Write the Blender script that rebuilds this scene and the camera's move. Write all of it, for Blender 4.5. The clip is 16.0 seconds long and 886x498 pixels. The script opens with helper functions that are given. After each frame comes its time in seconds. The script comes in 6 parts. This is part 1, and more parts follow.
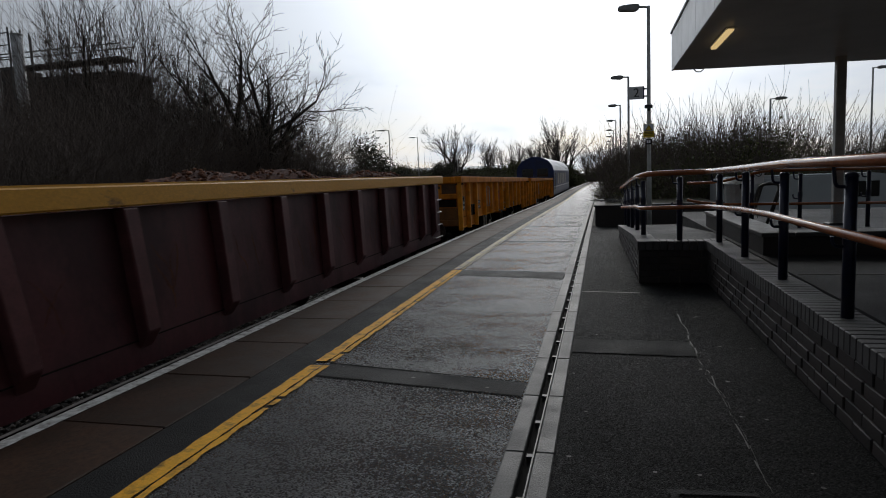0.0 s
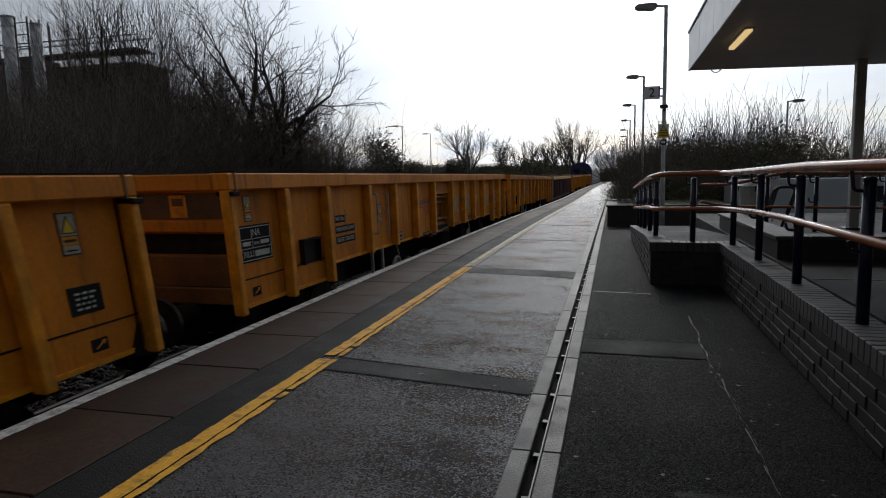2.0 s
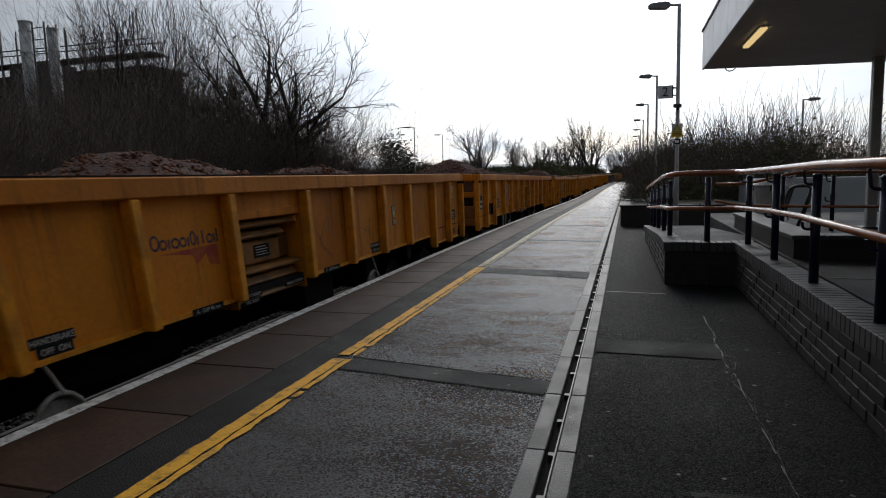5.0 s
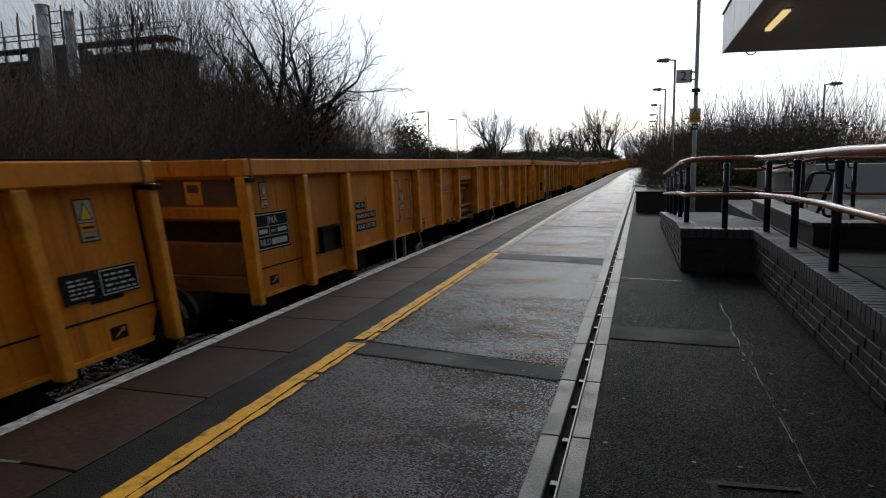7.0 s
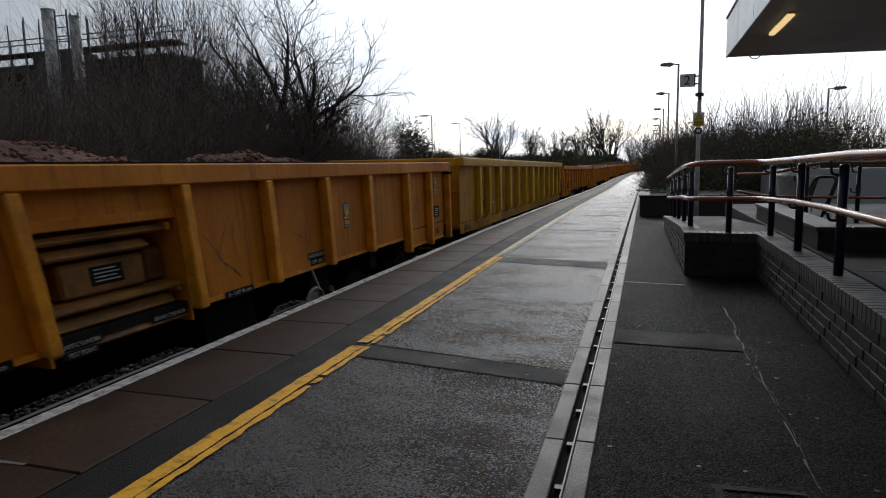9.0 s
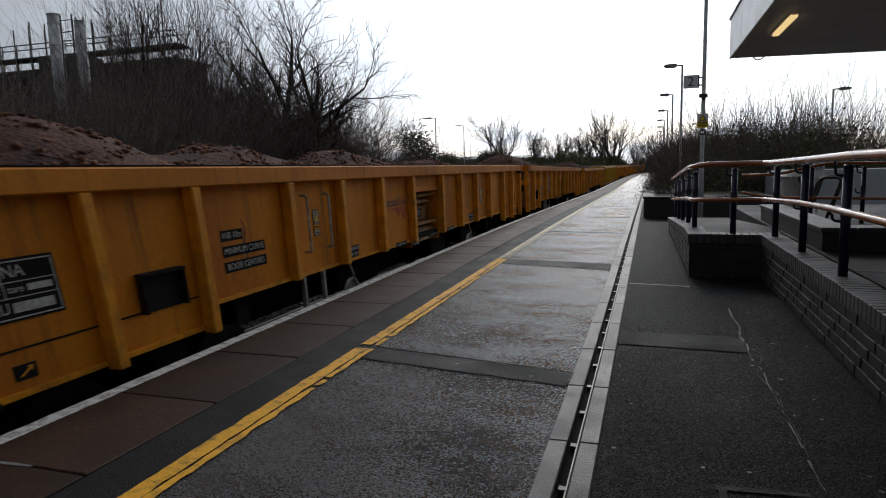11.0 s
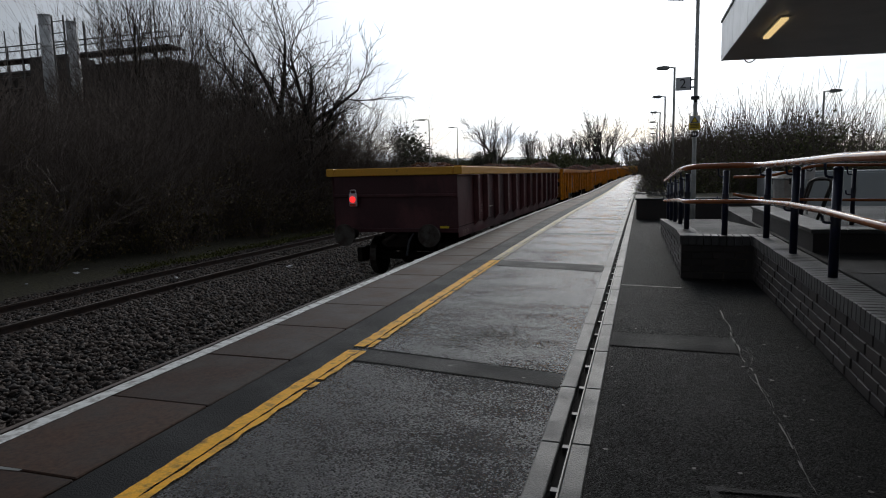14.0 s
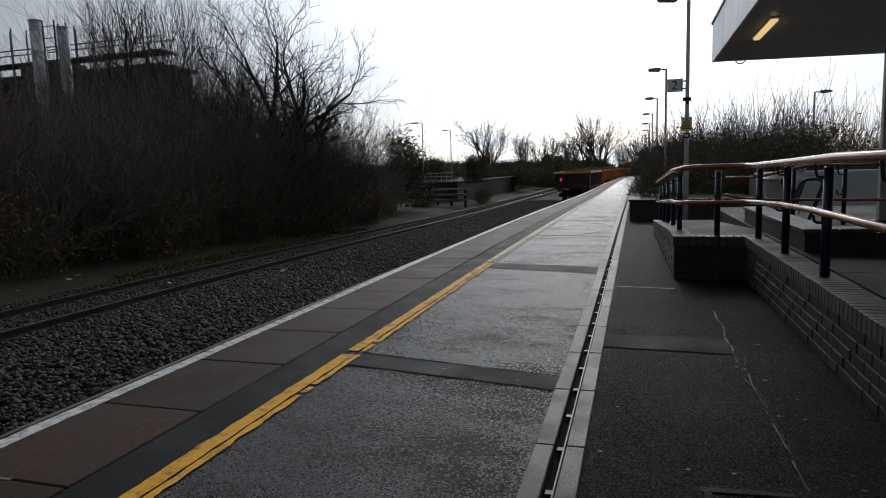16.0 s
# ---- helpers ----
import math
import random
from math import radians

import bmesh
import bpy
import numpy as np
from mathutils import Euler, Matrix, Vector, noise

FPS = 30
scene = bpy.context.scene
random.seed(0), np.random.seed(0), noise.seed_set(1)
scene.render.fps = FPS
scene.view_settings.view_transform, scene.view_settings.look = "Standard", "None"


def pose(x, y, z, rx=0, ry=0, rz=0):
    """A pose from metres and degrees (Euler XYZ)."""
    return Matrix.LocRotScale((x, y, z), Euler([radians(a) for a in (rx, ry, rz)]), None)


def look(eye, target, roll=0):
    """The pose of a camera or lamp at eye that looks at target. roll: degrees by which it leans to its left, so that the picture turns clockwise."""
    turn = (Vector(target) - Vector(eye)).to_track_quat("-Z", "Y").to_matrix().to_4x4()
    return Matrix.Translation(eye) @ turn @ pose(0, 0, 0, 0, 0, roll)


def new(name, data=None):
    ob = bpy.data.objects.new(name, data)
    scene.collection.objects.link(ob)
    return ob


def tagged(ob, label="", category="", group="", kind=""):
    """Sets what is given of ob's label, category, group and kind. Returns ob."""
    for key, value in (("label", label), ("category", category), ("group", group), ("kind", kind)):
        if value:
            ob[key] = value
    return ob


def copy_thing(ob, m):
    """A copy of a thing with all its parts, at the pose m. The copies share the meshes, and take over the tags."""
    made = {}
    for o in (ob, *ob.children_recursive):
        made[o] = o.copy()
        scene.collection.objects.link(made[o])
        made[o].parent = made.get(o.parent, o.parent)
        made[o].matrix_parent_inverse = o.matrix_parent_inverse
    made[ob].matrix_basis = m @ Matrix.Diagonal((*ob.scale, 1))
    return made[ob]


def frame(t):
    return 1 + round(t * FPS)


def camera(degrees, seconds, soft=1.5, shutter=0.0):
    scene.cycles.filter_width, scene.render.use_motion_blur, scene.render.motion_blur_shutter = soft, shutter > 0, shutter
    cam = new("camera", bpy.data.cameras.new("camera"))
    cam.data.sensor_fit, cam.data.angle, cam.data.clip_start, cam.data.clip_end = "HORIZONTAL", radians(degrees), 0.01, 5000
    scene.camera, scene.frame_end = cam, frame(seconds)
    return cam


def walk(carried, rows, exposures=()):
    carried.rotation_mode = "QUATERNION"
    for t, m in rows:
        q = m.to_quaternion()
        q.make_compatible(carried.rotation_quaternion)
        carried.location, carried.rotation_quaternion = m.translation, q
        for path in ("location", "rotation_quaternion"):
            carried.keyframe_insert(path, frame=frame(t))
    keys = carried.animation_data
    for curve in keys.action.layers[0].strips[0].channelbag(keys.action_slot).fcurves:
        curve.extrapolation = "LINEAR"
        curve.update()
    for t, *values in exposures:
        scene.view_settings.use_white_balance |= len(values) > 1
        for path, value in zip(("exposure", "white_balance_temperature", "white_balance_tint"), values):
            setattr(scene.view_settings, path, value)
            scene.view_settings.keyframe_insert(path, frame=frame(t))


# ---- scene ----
cam = camera(69.806, 16.0, soft=1.05, shutter=1.0)
# the phone reads its sensor out row by row
scene.cycles.rolling_shutter_type, scene.cycles.rolling_shutter_duration = "TOP", 0.04
PATH = [  # seconds, x, y, z, tilt, roll, yaw
    (0.0, 0.019, 0.007, 1.313, 83.602, 2.231, 13.836),
    (0.5, 0.014, 0.003, 1.308, 83.502, 1.427, 14.319),
    (1.0, 0.011, 0.013, 1.308, 83.253, 1.109, 14.691),
    (1.5, 0.016, 0.017, 1.306, 83.268, 1.141, 14.840),
    (2.0, 0.016, 0.018, 1.309, 83.344, 1.138, 14.924),
    (2.5, 0.011, 0.021, 1.310, 83.469, 1.267, 15.016),
    (3.0, 0.017, 0.012, 1.311, 83.801, 1.260, 14.949),
    (3.5, 0.014, 0.010, 1.308, 83.950, 1.361, 15.099),
    (4.0, 0.018, 0.002, 1.308, 84.123, 1.458, 15.444),
    (6.5, -0.004, 0.012, 1.301, 82.121, 1.188, 16.908),
    (7.0, -0.003, 0.011, 1.303, 82.153, 1.208, 17.247),
    (7.5, -0.007, 0.008, 1.303, 82.470, 1.239, 17.251),
    (8.0, -0.009, 0.003, 1.304, 82.633, 1.274, 17.399),
    (8.5, -0.007, 0.002, 1.303, 82.769, 1.123, 17.553),
    (9.0, -0.009, 0.004, 1.302, 82.494, 1.135, 17.521),
    (11.5, -0.001, -0.005, 1.301, 82.875, 1.359, 17.927),
    (12.0, -0.006, -0.006, 1.307, 83.275, 1.334, 17.667),
    (12.5, -0.002, -0.000, 1.303, 83.167, 1.451, 17.648),
    (13.0, -0.004, 0.000, 1.305, 82.977, 1.536, 17.571),
    (13.5, 0.001, -0.002, 1.305, 82.873, 1.543, 17.583),
    (14.0, 0.005, -0.001, 1.303, 82.836, 1.351, 17.299),
    (14.5, -0.000, 0.000, 1.300, 82.819, 1.329, 17.176),
    (15.0, 0.001, 0.005, 1.301, 82.481, 1.469, 17.059),
    (15.5, 0.006, 0.007, 1.302, 82.601, 1.692, 17.061),
    (16.0, 0.011, 0.005, 1.302, 83.092, 1.771, 16.731),
]
EXPOSURES = [(0.0, -0.36), (0.7, -0.22), (2.5, -0.16), (4.0, -0.14), (6.5, 0.10), (9.0, 0.14), (12.0, 0.10), (13.5, 0.02), (16.0, 0.0)]
SUN_AZ, SUN_EL = radians(-3.0), radians(24.0)   # azimuth from +y towards +x
walk(cam, [(t, pose(*p)) for t, *p in PATH], exposures=EXPOSURES)

# ---- world and sun ----
world = bpy.data.worlds.new("world")
scene.world = world
world.use_nodes = True
wn, wl = world.node_tree.nodes, world.node_tree.links
wn.clear()


def wmath(op, a, b=None, c=None):
    n = wn.new("ShaderNodeMath")
    n.operation = op
    for i, v in enumerate((a, b, c)):
        if v is None:
            continue
        if isinstance(v, (int, float)):
            n.inputs[i].default_value = v
        else:
            wl.new(v, n.inputs[i])
    return n.outputs[0]


SUN_DIR = Vector((math.sin(SUN_AZ) * math.cos(SUN_EL), math.cos(SUN_AZ) * math.cos(SUN_EL), math.sin(SUN_EL)))
w_out = wn.new("ShaderNodeOutputWorld")
w_bg = wn.new("ShaderNodeBackground")
w_tc = wn.new("ShaderNodeTexCoord")
w_sky = wn.new("ShaderNodeTexSky")
w_sky.sky_type = "NISHITA"
w_sky.sun_disc = False
w_sky.sun_elevation, w_sky.sun_rotation = SUN_EL, SUN_AZ
w_dot = wn.new("ShaderNodeVectorMath")
w_dot.operation = "DOT_PRODUCT"
wl.new(w_tc.outputs["Generated"], w_dot.inputs[0])
w_dot.inputs[1].default_value = SUN_DIR
w_d = wmath("MAXIMUM", w_dot.outputs["Value"], 0.0)
w_glow = wmath("ADD", wmath("MULTIPLY", wmath("POWER", w_d, 4.9), 1.14), wmath("MULTIPLY", wmath("POWER", w_d, 30.0), 1.6))
w_glow = wmath("ADD", wmath("ADD", w_glow, wmath("MULTIPLY", wmath("POWER", w_d, 1.4), 0.26)), 0.158)
# broken cloud sheet, stretched towards the horizon
w_sep = wn.new("ShaderNodeSeparateXYZ")
wl.new(w_tc.outputs["Generated"], w_sep.inputs[0])
w_h = wmath("ADD", wmath("MAXIMUM", w_sep.outputs["Z"], 0.0), 0.22)
w_com = wn.new("ShaderNodeCombineXYZ")
wl.new(wmath("DIVIDE", w_sep.outputs["X"], w_h), w_com.inputs[0])
wl.new(wmath("DIVIDE", w_sep.outputs["Y"], w_h), w_com.inputs[1])
w_noise = wn.new("ShaderNodeTexNoise")
w_noise.inputs["Scale"].default_value = 1.5
w_noise.inputs["Detail"].default_value = 7.0
w_noise.inputs["Roughness"].default_value = 0.55
wl.new(w_com.outputs[0], w_noise.inputs["Vector"])
w_mask = wn.new("ShaderNodeMapRange")
w_mask.inputs["From Min"].default_value = 0.36
w_mask.inputs["From Max"].default_value = 0.60
w_mask.inputs["To Min"].default_value = 0.5
wl.new(w_noise.outputs["Fac"], w_mask.inputs["Value"])
w_shade = wn.new("ShaderNodeMapRange")
w_shade.inputs["From Min"].default_value = 0.35
w_shade.inputs["From Max"].default_value = 0.75
w_shade.inputs["To Min"].default_value = 1.25
w_shade.inputs["To Max"].default_value = 0.66
wl.new(w_noise.outputs["Fac"], w_shade.inputs["Value"])
w_cloud = wn.new("ShaderNodeVectorMath")
w_cloud.operation = "SCALE"
w_cloud.inputs[0].default_value = (0.90, 0.97, 1.07)
wl.new(wmath("MULTIPLY", w_glow, w_shade.outputs[0]), w_cloud.inputs["Scale"])
w_blue = wn.new("ShaderNodeVectorMath")
w_blue.operation = "SCALE"
w_blue.inputs["Scale"].default_value = 0.05
wl.new(w_sky.outputs[0], w_blue.inputs[0])
w_mix = wn.new("ShaderNodeMix")
w_mix.data_type = "RGBA"
wl.new(w_mask.outputs[0], w_mix.inputs["Factor"])
wl.new(w_blue.outputs[0], w_mix.inputs[6])
wl.new(w_cloud.outputs[0], w_mix.inputs[7])
wl.new(w_mix.outputs[2], w_bg.inputs["Color"])
w_bg.inputs["Strength"].default_value = 1.0
wl.new(w_bg.outputs[0], w_out.inputs[0])

sun = new("sun", bpy.data.lights.new("sun", "SUN"))
sun.data.energy, sun.data.angle, sun.data.color = 0.5, radians(14), (1.0, 0.95, 0.87)
sun.matrix_world = look(SUN_DIR * 80, (0, 0, 0))


# ---- materials ----
def mat(name, base, rough=0.6, metal=0.0, second=None, scale=3.0, cover=0.5, sharp=0.12, stretch=(1, 1, 1), fine=0.18,
        fine_scale=60.0, bump=0.15, bump_scale=80.0, rough2=None, spread=0.0, dist=0.006, spec=0.5, coat=0.0, streak=None, streak_cover=0.4, grit=0.0, grit_scale=95.0):
    """Paint or stone with a second colour in patches, fine grain and relief. spread: shade differing from piece to piece."""
    m = bpy.data.materials.new(name)
    m.use_nodes = True
    n, l = m.node_tree.nodes, m.node_tree.links
    b = n["Principled BSDF"]
    b.inputs["Metallic"].default_value = metal
    b.inputs["Specular IOR Level"].default_value = spec
    b.inputs["Coat Weight"].default_value = coat
    tc, info = n.new("ShaderNodeTexCoord"), n.new("ShaderNodeObjectInfo")
    off = n.new("ShaderNodeVectorMath")
    off.operation = "MULTIPLY_ADD"
    l.new(tc.outputs["Object"], off.inputs[0])
    off.inputs[1].default_value = stretch
    sc = n.new("ShaderNodeVectorMath")
    sc.operation = "SCALE"
    sc.inputs[0].default_value = (37.0, 19.0, 11.0)
    l.new(info.outputs["Random"], sc.inputs["Scale"])
    l.new(sc.outputs[0], off.inputs[2])
    n1 = n.new("ShaderNodeTexNoise")
    n1.inputs["Scale"].default_value, n1.inputs["Detail"].default_value, n1.inputs["Roughness"].default_value = scale, 6.0, 0.62
    l.new(off.outputs[0], n1.inputs["Vector"])
    mr = n.new("ShaderNodeMapRange")
    mid = 0.5 + (0.5 - cover) * 0.5
    mr.inputs["From Min"].default_value, mr.inputs["From Max"].default_value = mid - sharp, mid + sharp
    l.new(n1.outputs["Fac"], mr.inputs["Value"])
    n2 = n.new("ShaderNodeTexNoise")
    n2.inputs["Scale"].default_value, n2.inputs["Detail"].default_value = fine_scale, 3.0
    l.new(tc.outputs["Object"], n2.inputs["Vector"])
    mx = n.new("ShaderNodeMix")
    mx.data_type = "RGBA"
    mx.inputs[6].default_value = (*base, 1)
    mx.inputs[7].default_value = (*(second or [c * 0.6 for c in base]), 1)
    l.new(mr.outputs[0], mx.inputs["Factor"])
    hv = n.new("ShaderNodeHueSaturation")
    if streak:
        # run-off streaks and spots of a third colour
        so = n.new("ShaderNodeVectorMath")
        so.operation = "MULTIPLY"
        l.new(off.outputs[0], so.inputs[0])
        so.inputs[1].default_value = (1.0, 1.0, 0.12)
        n4 = n.new("ShaderNodeTexNoise")
        n4.inputs["Scale"].default_value, n4.inputs["Detail"].default_value, n4.inputs["Roughness"].default_value = 7.0, 8.0, 0.72
        l.new(so.outputs[0], n4.inputs["Vector"])
        sm = n.new("ShaderNodeMapRange")
        lo = 0.5 + (0.5 - streak_cover) * 0.5
        sm.inputs["From Min"].default_value, sm.inputs["From Max"].default_value, sm.inputs["To Max"].default_value = lo - 0.05, lo + 0.16, 0.85
        l.new(n4.outputs["Fac"], sm.inputs["Value"])
        m2 = n.new("ShaderNodeMix")
        m2.data_type = "RGBA"
        l.new(sm.outputs[0], m2.inputs["Factor"])
        l.new(mx.outputs[2], m2.inputs[6])
        m2.inputs[7].default_value = (*streak, 1)
        l.new(m2.outputs[2], hv.inputs["Color"])
    else:
        l.new(mx.outputs[2], hv.inputs["Color"])
    val = n.new("ShaderNodeMapRange")
    val.inputs["From Min"].default_value, val.inputs["From Max"].default_value = 0.3, 0.7
    val.inputs["To Min"].default_value, val.inputs["To Max"].default_value = 1 - fine, 1 + fine
    l.new(n2.outputs["Fac"], val.inputs["Value"])
    rnd = n.new("ShaderNodeMapRange")
    rnd.inputs["To Min"].default_value, rnd.inputs["To Max"].default_value = 1 - spread, 1 + spread
    l.new(info.outputs["Random"], rnd.inputs["Value"])
    vm = n.new("ShaderNodeMath")
    vm.operation = "MULTIPLY"
    l.new(val.outputs[0], vm.inputs[0])
    l.new(rnd.outputs[0], vm.inputs[1])
    l.new(vm.outputs[0], hv.inputs["Value"])
    if grit:
        # exposed aggregate: each chip has its own shade and polish
        vo = n.new("ShaderNodeTexVoronoi")
        vo.inputs["Scale"].default_value = grit_scale
        l.new(tc.outputs["Object"], vo.inputs["Vector"])
        sp = n.new("ShaderNodeSeparateColor")
        l.new(vo.outputs["Color"], sp.inputs[0])
        pw = n.new("ShaderNodeMath")
        pw.operation = "POWER"
        l.new(sp.outputs[0], pw.inputs[0])
        pw.inputs[1].default_value = 3.0
        gr = n.new("ShaderNodeMapRange")
        gr.inputs["To Min"].default_value, gr.inputs["To Max"].default_value = 1 - 0.6 * grit, 1 + 2.6 * grit
        l.new(pw.outputs[0], gr.inputs["Value"])
        vm2 = n.new("ShaderNodeMath")
        vm2.operation = "MULTIPLY"
        l.new(vm.outputs[0], vm2.inputs[0])
        l.new(gr.outputs[0], vm2.inputs[1])
        l.new(vm2.outputs[0], hv.inputs["Value"])
    l.new(hv.outputs[0], b.inputs["Base Color"])
    rr = n.new("ShaderNodeMapRange")
    rr.inputs["To Min"].default_value, rr.inputs["To Max"].default_value = rough, rough if rough2 is None else rough2
    l.new(mr.outputs[0], rr.inputs["Value"])
    if grit:
        rg = n.new("ShaderNodeMath")
        rg.operation = "MULTIPLY_ADD"
        l.new(sp.outputs[1], rg.inputs[0])
        rg.inputs[1].default_value = -0.32 * grit
        l.new(rr.outputs[0], rg.inputs[2])
        l.new(rg.outputs[0], b.inputs["Roughness"])
    else:
        l.new(rr.outputs[0], b.inputs["Roughness"])
    if bump:
        n3 = n.new("ShaderNodeTexNoise")
        n3.inputs["Scale"].default_value, n3.inputs["Detail"].default_value = bump_scale, 4.0
        l.new(tc.outputs["Object"], n3.inputs["Vector"])
        bp = n.new("ShaderNodeBump")
        bp.inputs["Strength"].default_value, bp.inputs["Distance"].default_value = bump, dist
        if grit:
            l.new(vo.outputs["Distance"], bp.inputs["Height"])
            bp.invert = True
        else:
            l.new(n3.outputs["Fac"], bp.inputs["Height"])
        l.new(bp.outputs[0], b.inputs["Normal"])
    return m


def islands(name, low, high, rough=0.8):
    """Colour between two shades, piece by piece inside one mesh."""
    m = bpy.data.materials.new(name)
    m.use_nodes = True
    n, l = m.node_tree.nodes, m.node_tree.links
    g, r = n.new("ShaderNodeNewGeometry"), n.new("ShaderNodeMix")
    r.data_type = "RGBA"
    r.inputs[6].default_value, r.inputs[7].default_value = (*low, 1), (*high, 1)
    l.new(g.outputs["Random Per Island"], r.inputs["Factor"])
    l.new(r.outputs[2], n["Principled BSDF"].inputs["Base Color"])
    n["Principled BSDF"].inputs["Roughness"].default_value = rough
    return m


M_ASPH = mat("wet_asphalt", (0.0225, 0.0218, 0.0225), 0.60, second=(0.0115, 0.0112, 0.0118), scale=1.1, cover=0.5, sharp=0.14, stretch=(0.8, 1.5, 1), fine=0.95,
             fine_scale=120, bump=1.0, bump_scale=150, rough2=0.31, dist=0.010, spec=0.6, grit=1.1, grit_scale=125)
M_ASPH_R = mat("darker_matt_asphalt", (0.0068, 0.0064, 0.0063), 0.95, second=(0.003, 0.003, 0.0031), scale=1.3, cover=0.5, sharp=0.2, fine=0.9,
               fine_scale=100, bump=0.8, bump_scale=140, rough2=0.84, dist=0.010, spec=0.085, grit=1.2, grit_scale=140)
M_ASPH_D = mat("dark_patch_asphalt", (0.0105, 0.0105, 0.011), 0.78, second=(0.0072, 0.0072, 0.0076), scale=2.0, fine=0.3, fine_scale=160, bump=0.8,
               bump_scale=120, rough2=0.62, dist=0.008, spec=0.2)
M_PATCH_R = mat("smooth_asphalt_patch", (0.013, 0.012, 0.012), 0.85, second=(0.008, 0.008, 0.008), scale=3, fine=0.4, fine_scale=140, bump=0.6, bump_scale=120, rough2=0.7, dist=0.006, spec=0.12)
M_SLAB = mat("coping_stone", (0.054, 0.026, 0.015), 0.75, second=(0.030, 0.016, 0.009), scale=2.6, sharp=0.16, fine=0.34, fine_scale=45, bump=0.25,
             bump_scale=120, rough2=0.58, spread=0.24, dist=0.004, spec=0.22)
M_WHITE = mat("worn_white_paint", (0.70, 0.70, 0.68), 0.6, second=(0.24, 0.22, 0.20), scale=14, cover=0.4, sharp=0.1, fine=0.1, bump=0.2)
M_YELLOW = mat("worn_yellow_paint", (0.86, 0.42, 0.010), 0.72, second=(0.16, 0.09, 0.015), scale=11, cover=0.28, sharp=0.10, streak=(0.40, 0.20, 0.015), streak_cover=0.3, fine=0.12, bump=0.35, bump_scale=90)
M_OLDLINE = mat("old_pale_line_paint", (0.46, 0.34, 0.10), 0.6, second=(0.12, 0.11, 0.09), scale=9, cover=0.5, sharp=0.12, fine=0.2, bump=0.3)
M_GUT = mat("drain_concrete", (0.072, 0.070, 0.067), 0.62, second=(0.050, 0.047, 0.044), scale=5, fine=0.3, fine_scale=110, bump=0.5, bump_scale=120, rough2=0.48, spread=0.14, spec=0.35)
# black for thin trench edges, and for the slot's depth shade put into colour
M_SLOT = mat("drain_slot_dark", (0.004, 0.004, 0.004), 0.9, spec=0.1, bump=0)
M_STEEL = mat("wet_steel_edge", (0.10, 0.10, 0.10), 0.5, 0.4, second=(0.04, 0.036, 0.03), scale=9, bump=0.1)
M_BRICK = mat("engineering_brick", (0.034, 0.024, 0.021), 0.65, second=(0.021, 0.016, 0.016), scale=9, sharp=0.25, fine=0.25, fine_scale=120, bump=0.35, bump_scale=140, spread=0.35, dist=0.003)
M_CAP = mat("coping_brick", (0.052, 0.047, 0.045), 0.62, second=(0.075, 0.07, 0.07), scale=9, sharp=0.25, fine=0.2, bump=0.3, bump_scale=140, spread=0.25, dist=0.003)
M_MORT = mat("mortar", (0.08, 0.06, 0.05), 0.9, second=(0.028, 0.022, 0.02), scale=3, cover=0.5, fine=0.25, bump=0.4)
M_CONC = mat("grey_concrete", (0.20, 0.20, 0.19), 0.6, second=(0.12, 0.12, 0.115), scale=2, fine=0.15, bump=0.3)
M_DECK = mat("raised_platform_asphalt", (0.018, 0.018, 0.019), 0.75, second=(0.011, 0.011, 0.012), scale=1.2, fine=0.4, fine_scale=140, bump=0.9, bump_scale=110, rough2=0.6, spec=0.22, dist=0.01)
M_NAVY = mat("navy_gloss_paint", (0.008, 0.012, 0.045), 0.3, second=(0.012, 0.014, 0.03), scale=12, fine=0.15, bump=0.08)
M_RAIL = mat("orange_plastic_handrail", (0.42, 0.125, 0.035), 0.24, second=(0.30, 0.09, 0.03), scale=6, fine=0.1, bump=0.05, spec=0.6)
M_CANOPY = mat("canopy_soffit_paint", (0.84, 0.83, 0.82), 0.32, spec=0.9, second=(0.74, 0.74, 0.73), scale=1.5, fine=0.05, bump=0.08)
M_FASCIA = mat("canopy_fascia_panel", (0.85, 0.85, 0.84), 0.3, spec=0.9, second=(0.62, 0.62, 0.60), scale=3, cover=0.35, fine=0.05, bump=0.05)
M_POLE = mat("galvanised_lamp_post", (0.52, 0.52, 0.50), 0.5, 0.0, second=(0.38, 0.38, 0.36), scale=6, fine=0.1, bump=0.05)
M_LANTERN = mat("grey_lantern_casing", (0.30, 0.30, 0.30), 0.4, second=(0.22, 0.22, 0.22), scale=6, fine=0.08, bump=0)
M_DARKMETAL = mat("dark_grey_metal", (0.05, 0.05, 0.055), 0.5, 0.4, fine=0.2, bump=0.1)
M_SIGNW = mat("sign_white", (0.72, 0.72, 0.74), 0.45, fine=0.04, bump=0, second=(0.66, 0.66, 0.68))
M_SIGNY = mat("sign_yellow", (0.85, 0.58, 0.03), 0.45, fine=0.04, bump=0, second=(0.75, 0.5, 0.03))
M_LABEL = mat("faded_label_face", (0.46, 0.42, 0.34), 0.6, fine=0.1, bump=0, second=(0.34, 0.28, 0.18), scale=8)
M_SIGNG = mat("grey_sign_board", (0.22, 0.22, 0.225), 0.55, fine=0.05, bump=0, second=(0.19, 0.19, 0.195))
M_INK = mat("sign_ink", (0.012, 0.012, 0.02), 0.5, fine=0.05, bump=0)
M_RUSTRAIL = mat("rusty_rail_side", (0.050, 0.026, 0.018), 0.75, second=(0.026, 0.016, 0.013), scale=7, fine=0.25, bump=0.3)
